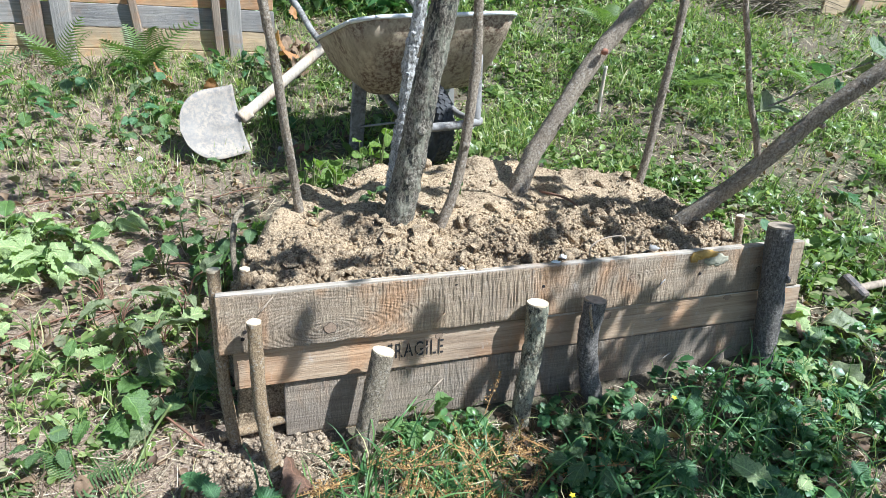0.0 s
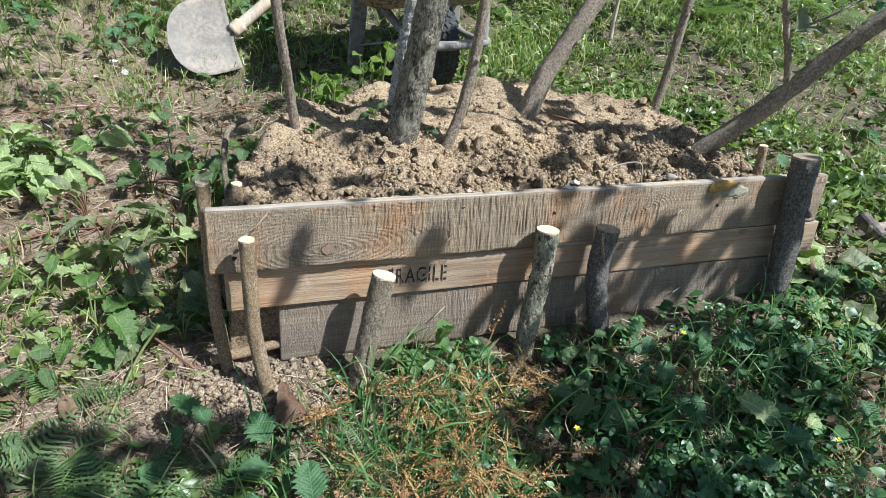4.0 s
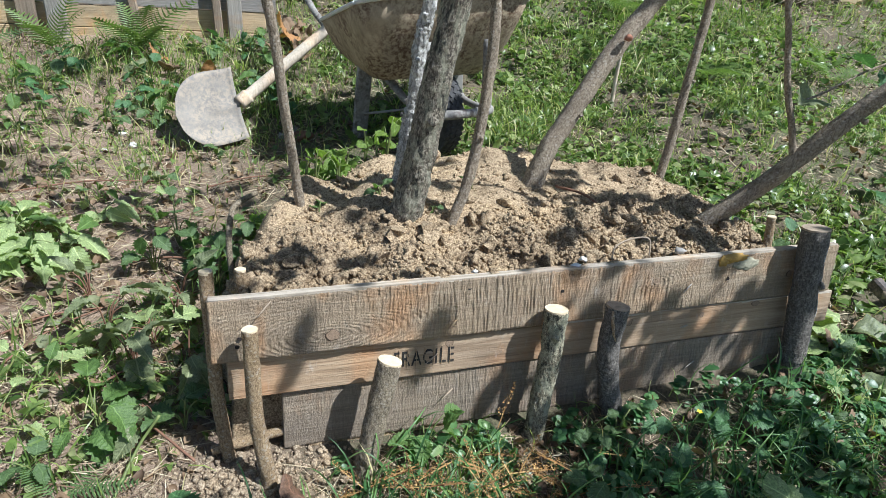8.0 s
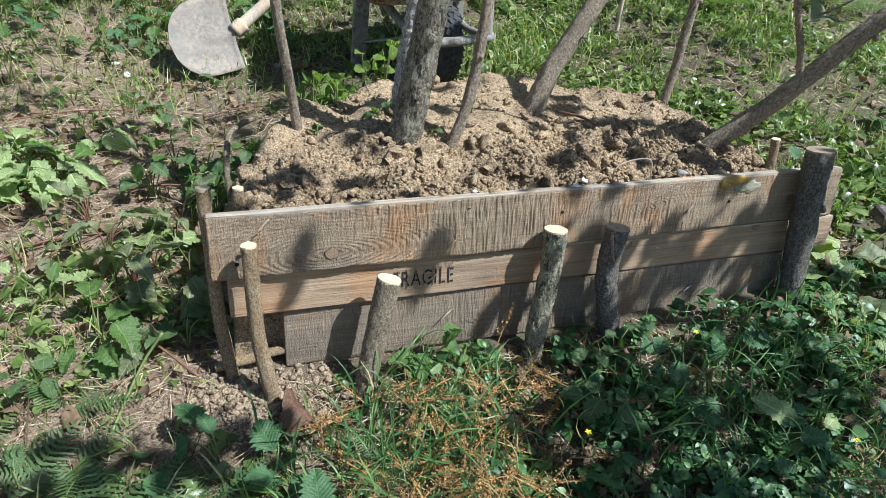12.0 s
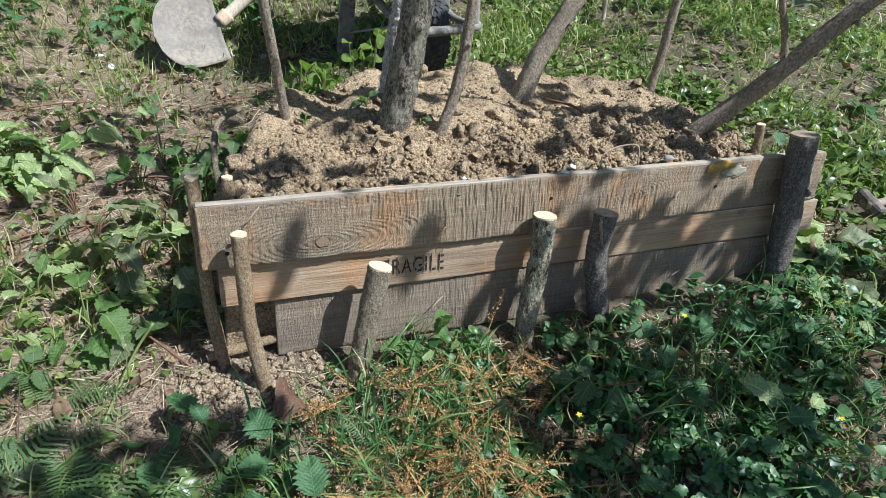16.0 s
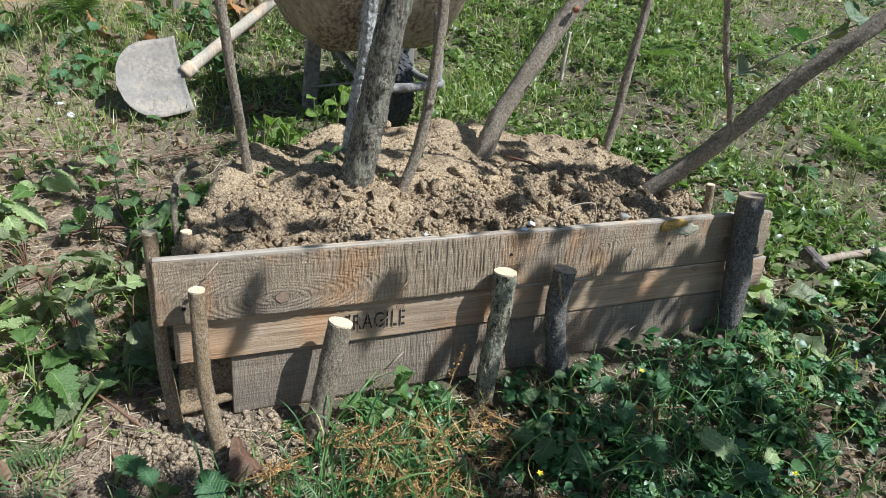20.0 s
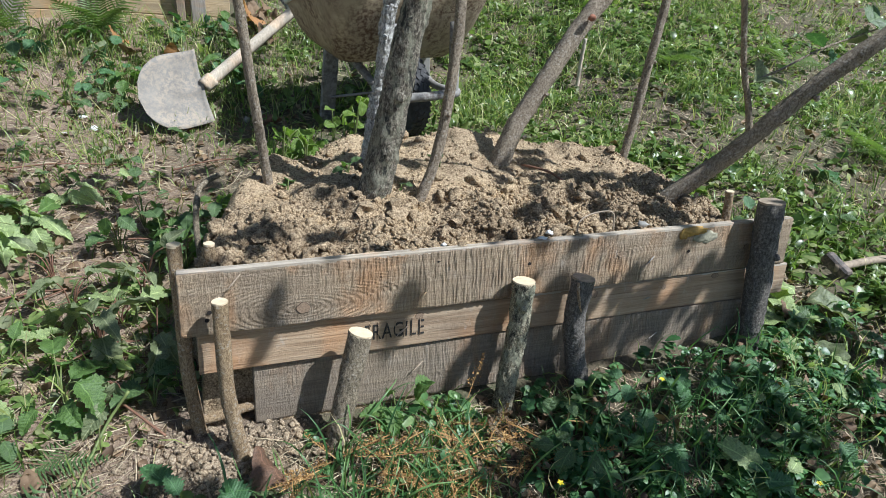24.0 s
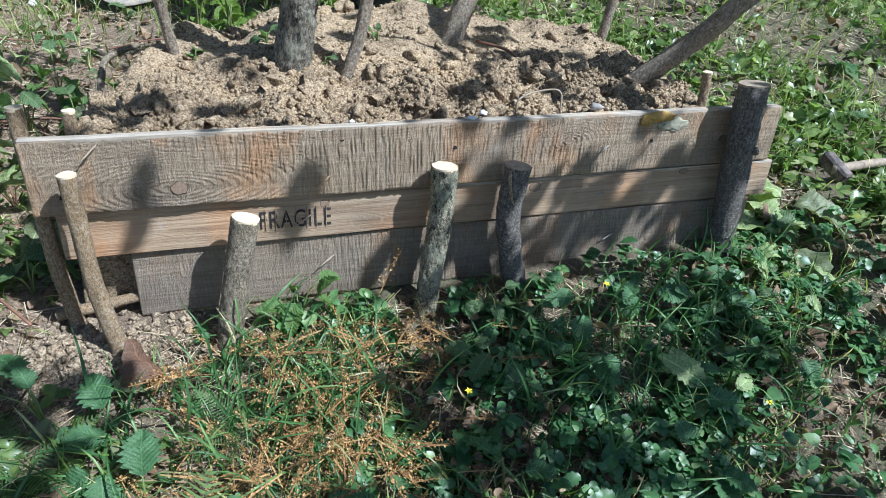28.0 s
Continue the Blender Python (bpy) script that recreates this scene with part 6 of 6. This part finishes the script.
for x0, y0, dx, dy in ((-0.6, 0.55, 0.3, 0.12), (-0.55, 0.42, 0.25, 0.25), (-0.25, 0.9, 0.3, -0.03), (-0.7, 1.5, 0.5, 0.1), (-0.3, 0.3, 0.2, 0.1), (0.0, 1.5, 0.35, 0.02), (2.4, 0.3, 0.1, -0.25), (0.95, -0.1, 0.12, -0.2), (1.4, -0.55, 0.2, 0.1), (2.0, -0.5, 0.25, 0.12)):
    stick("dry_twig", "thin brown twig lying on litter", [(x0, y0, float(land(x0, y0)) + 0.015, 0.0035), (x0 + dx * 0.5, y0 + dy * 0.5 + 0.02, float(land(x0 + dx / 2, y0 + dy / 2)) + 0.03, 0.003), (x0 + dx, y0 + dy, float(land(x0 + dx, y0 + dy)) + 0.012, 0.002)], M_STALKRED, "twig")
stick("dry_twig", "thin dry twig lying on the soil heap", [(1.10, 0.62, float(soil(1.10, 0.62)) + 0.004, 0.004), (1.15, 0.52, float(soil(1.15, 0.52)) + 0.006, 0.004), (1.18, 0.42, float(soil(1.18, 0.42)) + 0.004, 0.003)], M_STALKRED, "twig")
M_STONE = plain("grey_stone", (0.3, 0.28, 0.25), 0.85, 0, 0.3, 50)
M_CHIP = plain("white_chip", (0.75, 0.73, 0.68), 0.6, 0, 0.1, 50)
for i, (x, y, s, m, lab) in enumerate(((0.42, 2.05, 0.035, M_STONE, "grey stone lying by the shovel"), (0.45, 1.93, 0.04, M_STALKRED, "reddish stone lying by the shovel"), (0.36, 1.99, 0.022, M_STONE, "grey stone lying by the shovel"), (-0.36, 2.1, 0.018, M_CHIP, "white chip on the litter"), (-0.31, 1.98, 0.02, M_CHIP, "white chip on the litter"), (-0.43, 1.95, 0.013, M_CHIP, "white chip on the litter"),
                             (-0.72, 2.0, 0.03, M_SOIL, "pale stone on the litter"), (-0.34, 0.25, 0.028, M_SOIL, "pale clod on the litter"), (0.62, 0.128, 0.006, M_CHIP, "white chip on the soil"), (0.93, 0.14, 0.009, M_CHIP, "white chip on the soil"))):
    v, t = CLODS[i % 5]
    z = float(land(x, y)) + s * 0.35 if y > 0.2 or x < 0 else 0.392
    ob = link_mesh("stone", v * s, t, m)
    ob.location = (x, y, z)
    tagged(ob, lab, "stone")
M_PETAL = plain("yellow_petal", (0.75, 0.6, 0.02), 0.5, 0, 0.1, 80)
for x, y, h in ((1.19, -0.16, 0.06), (0.77, -0.35, 0.05), (1.42, -0.52, 0.05)):
    z = float(land(x, y))
    fl = empty("flower", Matrix.Translation((x, y, z)))
    tagged(fl, "tiny yellow flower among dark leaves", "flower")
    link_mesh("stalk", *tube([(0, 0, 0, 0.0012), (0.004, 0.002, h + 0.04, 0.001)], 6, 5, 0), M_STALK, fl)
    pm = bpy.data.meshes.new("petal")
    pm.from_pydata([tuple(p * 0.009) for p in OVATE[0]], [], [tuple(int(q) for q in t) for t in OVATE[1]])
    pm.materials.append(M_PETAL)
    for k in range(5):
        leaf_at(fl, pm, (0.004, 0.002, h + 0.04), 72 * k, 25, 0, 1.0, "petal")

# ---- heap of brushwood by the right-hand boards ----
v_all, f_all, o = [], [], 0
for i in range(150):
    x0, y0 = 4.35 + 0.6 * rnd.random(), 3.15 + 0.5 * rnd.random()
    a, ln = rnd.uniform(-0.5, 0.6), rnd.uniform(0.25, 0.8)
    z0 = float(land(x0, y0)) + 0.3 * rnd.random() ** 1.5 * (1 - abs(x0 - 4.7) * 1.2)
    v, f = tube([(x0 - ln / 2 * math.cos(a), y0 - ln / 2 * math.sin(a), z0 - 0.03, 0.004), (x0, y0, z0 + 0.05, 0.0045), (x0 + ln / 2 * math.cos(a), y0 + ln / 2 * math.sin(a), z0 - 0.01, 0.002)], 6, 5, 0)
    v_all += v
    f_all += [tuple(q + o for q in ff) for ff in f]
    o += len(v)
tagged(link_mesh("brushwood_heap", v_all, f_all, M_STAKE), "heap of dry grey brushwood beside boards", "brushwood", kind="stuff")

# ---- edge of the wood beyond the slope ----
n = 17000
x, y = rng.uniform(-1.5, 9.5, n), 3.75 + 2.6 * rng.random(n) ** 1.4
y = y + 0.5 * (vnoise(x, x * 0, 0.8, 31) - 0.5) + 0.5 * sstep(4.3, 4.8, x) + 0.4 * sstep(0.7, 0.3, x)
z = land(x, y) + 1.7 * rng.random(n) ** 1.5
k = vnoise(x + 0.3 * y, z * 1.6, 2.2, 32) > 0.36
stuff("undergrowth", [plant("", OVATE, x[k], y[k], z[k], rng.uniform(0.06, 0.16, k.sum()), None, 0.9)], LEAF_DARK, "dark leafy undergrowth at the edge of the wood")
n = 9000
x, y = rng.uniform(-2.5, 12, n), 3.65 + 1.2 * rng.random(n)
stuff("wood_edge_plants", [plant("", LANCE, x, y, land(x, y) + 0.35 * rng.random(n) ** 2, rng.uniform(0.06, 0.16, n), None, 0.9)], LEAF_MID, "green plants at the foot of the wood")
for i in range(44):
    x0, y0 = -1.2 + 0.24 * i + rnd.uniform(-0.12, 0.12), 4.0 + 2.0 * rnd.random() + (0.4 if i > 22 else 0)
    z0 = float(land(x0, y0))
    r = rnd.uniform(0.008, 0.028)
    sap = link_mesh("sapling", *tube([(0, 0, -0.1, r), (rnd.uniform(-0.15, 0.15), 0, 1.2, r * 0.85), (rnd.uniform(-0.4, 0.4), 0, 3.2, r * 0.5)], 14, 8, 0.06, i), M_BARK)
    sap.location = (x0, y0, z0)
    tagged(sap, "thin grey sapling at the edge of the wood", "tree", "saplings of the wood")
bd = grid_mesh("backdrop", np.linspace(-30, 50, 60), np.array([0.0, 1.0]), lambda gx, gy: gy * 9.0 - 1, LEAF_DARK)
me = bd.data
co = np.array([v.co[:] for v in me.vertices])
co[:, 1] = 15 + 3 * np.sin(co[:, 0] * 0.21)
me.vertices.foreach_set("co", co.astype(np.float32).ravel())
tagged(bd, "dark green wood far behind", "backdrop", kind="structure")

# leaves above the view, added to darken the edge of the wood
n = 5200
x, y = rng.uniform(-1, 12, n), rng.uniform(3.3, 8.5, n)
stuff("wood_canopy", [plant("", OVATE, x, y, land(x, y) + 2.5 + 1.2 * rng.random(n), rng.uniform(0.16, 0.26, n), None, 0.5)], LEAF_DARK, "unseen leafy canopy added to shade the edge of the wood")

# ---- unseen leaves added overhead to throw the dappled shade ----
def crown(parent, cx, cy, cz, rx, ry, rz, n, size, clump=0.5, seed=0):
    p = rng.normal(0, 1, (n * 3, 3))
    p /= np.linalg.norm(p, axis=1)[:, None]
    p *= rng.random((n * 3, 1)) ** (1 / 3)
    x, y, z = cx + p[:, 0] * rx, cy + p[:, 1] * ry, cz + p[:, 2] * rz
    k = vnoise(x, y, 2.3, 40 + seed) > clump
    x, y, z = x[k][:n], y[k][:n], z[k][:n]
    v, f = plant("", OVATE, x, y, z, rng.uniform(size * 0.7, size * 1.2, len(x)), None, 0.6)
    off = np.array(parent.matrix_world.translation)
    ob = fast_mesh("crown", v - off, f, LEAF_MID, False)
    ob.parent = parent
    return ob


# out of view: a tree added only to carry the shade-casting leaves
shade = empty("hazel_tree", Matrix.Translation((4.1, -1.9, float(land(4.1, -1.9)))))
tagged(shade, "unseen hazel tree added to throw dappled shade", "tree")
for rows in ([(0, 0, -0.1, 0.09), (-0.1, 0.1, 1.0, 0.075), (-0.5, 0.5, 2.0, 0.055), (-1.0, 1.0, 2.7, 0.03)], [(-0.05, 0.05, 0.7, 0.06), (0.1, -0.2, 1.6, 0.05), (0.2, -0.3, 2.8, 0.02)], [(-0.15, 0.15, 1.2, 0.05), (-0.9, 0.1, 2.1, 0.035), (-1.9, 0.2, 2.8, 0.015)]):
    link_mesh("limb", *tube(rows, 30, 12, 0.06, 3), M_BARK, shade)
bpy.context.view_layer.update()


def spray(parent, spots):
    """Unseen leaf sprays, each added up the sun's line from the spot that it shades: x, y, z, two half widths, share of
    the sun that it takes, height.
    """
    xs = []
    for x0, y0, z0, rx, ry, c, h in spots:
        n = max(1, int(-math.log(1 - c) * 4 * rx * ry / 0.0036))
        px, py = rng.uniform(-1, 1, n), rng.uniform(-1, 1, n)
        hh = (h + rng.uniform(-0.35, 0.35, n))[:, None]
        xs.append(np.stack([x0 + px * rx, y0 + py * ry, np.full(n, z0)], 1) + np.array(SUN_TO) * hh)
    p = np.vstack(xs)
    v, f = plant("", OVATE, p[:, 0], p[:, 1], p[:, 2], rng.uniform(0.075, 0.12, len(p)), None, 0.5)
    ob = fast_mesh("crown", v - np.array(parent.matrix_world.translation), f, LEAF_MID, False)
    ob.parent = parent


# spots on the boards to be shaded by added leaves out of view
BOARD_SHADE = ((0.245, 0.36, 0.045, 0.4, 0.85), (0.215, 0.29, 0.03, 0.3, 0.8), (0.52, 0.37, 0.03, 0.4, 0.85), (0.485, 0.29, 0.025, 0.3, 0.8), (0.70, 0.36, 0.025, 0.4, 0.7), (0.86, 0.36, 0.04, 0.5, 0.75), (0.86, 0.2, 0.09, 0.4, 0.93), (0.72, 0.08, 0.09, 0.5, 0.7), (0.92, 0.07, 0.1, 0.5, 0.93), (1.05, 0.38, 0.04, 0.4, 0.8),
               (1.3, 0.06, 0.28, 0.5, 0.9), (1.36, 0.3, 0.2, 0.7, 0.7), (1.6, 0.28, 0.12, 0.9, 0.8), (0.1, 0.33, 0.03, 0.4, 0.4), (1.2, 0.22, 0.04, 0.3, 0.6))
spray(shade, [(x, 0.21 * z, 0.98 * z, w, 0.1 * d, 0.85 * c, 2.5) for x, z, w, d, c in BOARD_SHADE])
GROUND_SHADE = ((1.12, -0.2, 0.0, 0.42, 0.14, 0.72, 2.6), (1.0, -0.47, 0.0, 0.33, 0.15, 0.74, 2.6), (1.6, -0.38, 0.0, 0.25, 0.22, 0.3, 2.7), (1.15, -0.78, 0.0, 0.5, 0.16, 0.55, 2.7), (0.45, -0.62, 0.0, 0.3, 0.12, 0.4, 2.5), (0.78, -0.38, 0.0, 0.11, 0.2, 0.75, 2.5),
                (-0.25, -0.26, -0.02, 0.36, 0.17, 0.7, 2.6), (-0.15, 0.42, 0.0, 0.16, 0.18, 0.4, 2.7), (-0.2, 1.42, 0.05, 0.35, 0.06, 0.65, 2.6), (-0.75, 1.65, 0.1, 0.3, 0.1, 0.5, 2.6))
spray(shade, GROUND_SHADE)
HEAP_SHADE = ((1.22, 0.55, 0.37, 0.2, 0.15, 0.7, 2.4), (1.35, 0.3, 0.37, 0.14, 0.1, 0.65, 2.4), (0.98, 0.34, 0.37, 0.1, 0.04, 0.5, 2.4), (0.33, 0.24, 0.37, 0.12, 0.05, 0.4, 2.4), (0.58, 0.42, 0.6, 0.06, 0.1, 0.6, 2.2))
spray(stem_things[6], HEAP_SHADE)
# leaf masses out of view, added over the stems to dapple the slope behind
crown(stem_things[1], 1.1, 0.9, 2.7, 1.9, 1.2, 0.5, 170, 0.11, 0.55, 3)
crown(stem_things[4], 3.1, 1.4, 2.7, 1.7, 1.2, 0.5, 150, 0.11, 0.55, 4)

# ---- small things on the boards and stakes ----
v, t = CLODS[2]
lump = link_mesh("stone", v * 0.016, t, M_STONE)
lump.location = LEAN @ Vector((1.215, 0.03, 0.425))
lump.scale = (1.3, 0.8, 0.75)
tagged(lump, "grey crumbly stone lying on the plank edge", "stone")
stick("bent_straw", "thin bent straw-coloured stem arching over the plank edge", [(*(LEAN @ Vector(p)), 0.0022) for p in ((1.0, 0.03, 0.415), (1.005, 0.03, 0.448), (1.06, 0.05, 0.46), (1.115, 0.04, 0.462), (1.118, 0.03, 0.412))], M_CUTDARK, "straw")
for x, s in ((0.862, 0.006), (0.885, 0.0085), (0.905, 0.006), (0.53, 0.006), (0.66, 0.006), (0.995, 0.007)):
    v, t = CLODS[int(x * 50) % 5]
    ob = link_mesh("stone", v * s, t, M_SOIL if s < 0.008 else M_CHIP)
    ob.location = LEAN @ Vector((x, 0.016, 0.412 + s * 0.35))
    ob.scale = (1.6, 0.8, 0.5)
    tagged(ob, "pale flat chip lying on the plank edge", "stone")
# torn strips of bark at the split stake's top, a scar down the tall one
def bark_strip(parent, rows, material, label, name="bark_strip"):
    off = parent.matrix_basis.inverted() @ LEAN
    link_mesh(name, *tube([(*(off @ Vector(p)), r) for *p, r in rows], 12, 6, 0.25, 3, 60), material, parent, label)


stakes = [o for o in bpy.data.objects if o.name.split(".")[0] == "stake" and o.parent is None]
bark_strip(stakes[4], [(0.956, -0.066, 0.315, 0.003), (0.953, -0.078, 0.285, 0.0045), (0.958, -0.082, 0.255, 0.003), (0.968, -0.078, 0.235, 0.0015)], M_STAKE_BROWN, "torn reddish bark strip")
bark_strip(stakes[5], [(1.624, -0.078, 0.46, 0.0016), (1.624, -0.0795, 0.43, 0.0026), (1.622, -0.080, 0.385, 0.0014)], M_LICHEN, "long pale scar", "bark_scar")
bark_strip(stakes[5], [(1.64, -0.078, 0.28, 0.0012), (1.642, -0.0795, 0.255, 0.002), (1.644, -0.080, 0.225, 0.001)], M_LICHEN, "pale scar", "bark_scar")
bm = bmesh.new()
bmesh.ops.create_uvsphere(bm, u_segments=14, v_segments=8, radius=0.011)
for vv in bm.verts:
    vv.co *= 1 + 0.3 * noise.noise(vv.co * 120)
bmesh.ops.translate(bm, vec=stakes[5].matrix_basis.inverted() @ (LEAN @ Vector((1.636, -0.079, 0.325))), verts=bm.verts)
part("bark_knot", bm, M_STAKE_DARK, stakes[5], "round branch knot", True)
bm = bmesh.new()
bmesh.ops.create_uvsphere(bm, u_segments=12, v_segments=8, radius=0.009)
for vv in bm.verts:
    vv.co *= 1 + 0.4 * noise.noise(vv.co * 150)
bmesh.ops.translate(bm, vec=stakes[3].matrix_basis.inverted() @ (LEAN @ Vector((0.797, -0.072, 0.262))), verts=bm.verts)
part("bark_knot", bm, M_STAKE_MOSS, stakes[3], "dark knot with torn bark", True)

# ---- more limp and dry leaves beside the bed's end ----
for x, y, n, s in ((-0.14, 0.16, 5, 0.07), (-0.16, 0.50, 5, 0.09), (-0.28, 0.56, 5, 0.08), (-0.34, 0.72, 6, 0.08), (-0.10, 0.60, 4, 0.075)):
    weed("wilted_plant", "drooping grey-green wilted leaves on litter", x, y, n, s, WILT + PALE[:1], 0.11, 0.07, 40, stalk=M_STALKRED, group="wilted plants beside the bed")
for i in range(46):
    x, y = -0.1 - 0.62 * rnd.random(), -0.05 + 1.9 * rnd.random()
    fallen_leaf("small crumpled brown leaf on the litter", x, y, rnd.choice(BROWN + WILT), rnd.uniform(0.03, 0.065), rnd.uniform(0, 360), rnd.uniform(-15, 25), rnd.uniform(-25, 25), 0.018)
for i in range(26):
    x, y = 1.5 + 1.2 * rnd.random(), -0.65 + 0.6 * rnd.random()
    fallen_leaf("small crumpled brown leaf among weeds", x, y, rnd.choice(BROWN), rnd.uniform(0.035, 0.07), rnd.uniform(0, 360), rnd.uniform(-15, 25), rnd.uniform(-25, 25), 0.03)
for i in range(24):
    x, y = 1.35 + 1.3 * rnd.random(), -0.6 + 0.55 * rnd.random()
    weed("leafy_weed", "green broad-leaved weed on the slope's litter", x, y, rnd.randint(4, 7), rnd.uniform(0.045, 0.075), rnd.choice((GREEN, DEEP, GREEN + PALE)), 0.08, 0.06, 28, group="weeds on the slope")
for i in range(34):
    x, y = -1.0 + 1.4 * rnd.random(), 2.1 + 0.85 * rnd.random()
    weed("leafy_weed", "green weed in grass before the back boards", x, y, rnd.randint(4, 7), rnd.uniform(0.06, 0.095), rnd.choice((GREEN, DEEP, BRIGHT)), 0.1, 0.08, 28, group="weeds before the back boards")
for i in range(18):
    x, y = 0.45 + 0.16 * rnd.random(), 2.75 + 0.4 * rnd.random()
    fallen_leaf("dry brown leaf heaped at the back wall's end", x, y, rnd.choice(BROWN + RUSSET), rnd.uniform(0.08, 0.12), rnd.uniform(0, 360), rnd.uniform(-10, 60), rnd.uniform(-30, 30), 0.03 + 0.22 * rnd.random() ** 2)
for i in range(20):
    x = 0.10 + 0.34 * rnd.random()
    y = 0.74 + 0.3 * rnd.random()
    weed("seedling", "thin yellow-green seedling behind the soil heap", x, y, rnd.randint(3, 5), 0.055, SMOOTH, 0.14, 0.05, 40, z=float(soil(x, y)) - 0.02, group="seedlings behind the heap")
for x, y, s in ((-0.55, 1.75, 0.05), (-0.2, 1.6, 0.045), (0.1, 1.8, 0.05), (-0.75, 1.35, 0.06), (-0.05, 1.35, 0.05), (0.3, 1.75, 0.04), (-0.4, 1.45, 0.045)):
    weed("leafy_weed", "small green weed on pale straw litter", x, y, 5, s, GREEN + BRIGHT, 0.06, 0.06, 25, group="weeds beside the bed")

# ---- growth round the garden, outside the walk's sight ----
n = 26000
a, r = rng.uniform(0, 2 * math.pi, n), 0.6 + 8.5 * rng.random(n) ** 0.6
x, y = 0.1 + r * np.sin(a), -1.15 + r * np.cos(a)
deg = np.degrees(np.arctan2(x - 0.1, y + 1.15))
k = ((deg < -37) | (deg > 77)) & (rng.random(n) < 0.35 + 0.65 * sstep(0.35, 0.6, vnoise(x, y, 1.3, 77))) & ~((x < 0.5) & (y > 3.0)) & (np.hypot(x - 0.1, y + 1.15) > 0.75)
x, y = x[k], y[k]
stuff("rough_meadow", [plant("", GRASS[1], x[::2], y[::2], land(x, y)[::2] - 0.004, rng.uniform(0.09, 0.2, len(x[::2])), None, 0.5), plant("", OVATE, x[1::2], y[1::2], land(x, y)[1::2] + 0.03, rng.uniform(0.05, 0.11, len(x[1::2])), None, 0.6)], LEAF_GRASS, "rough grass and weeds round the garden")
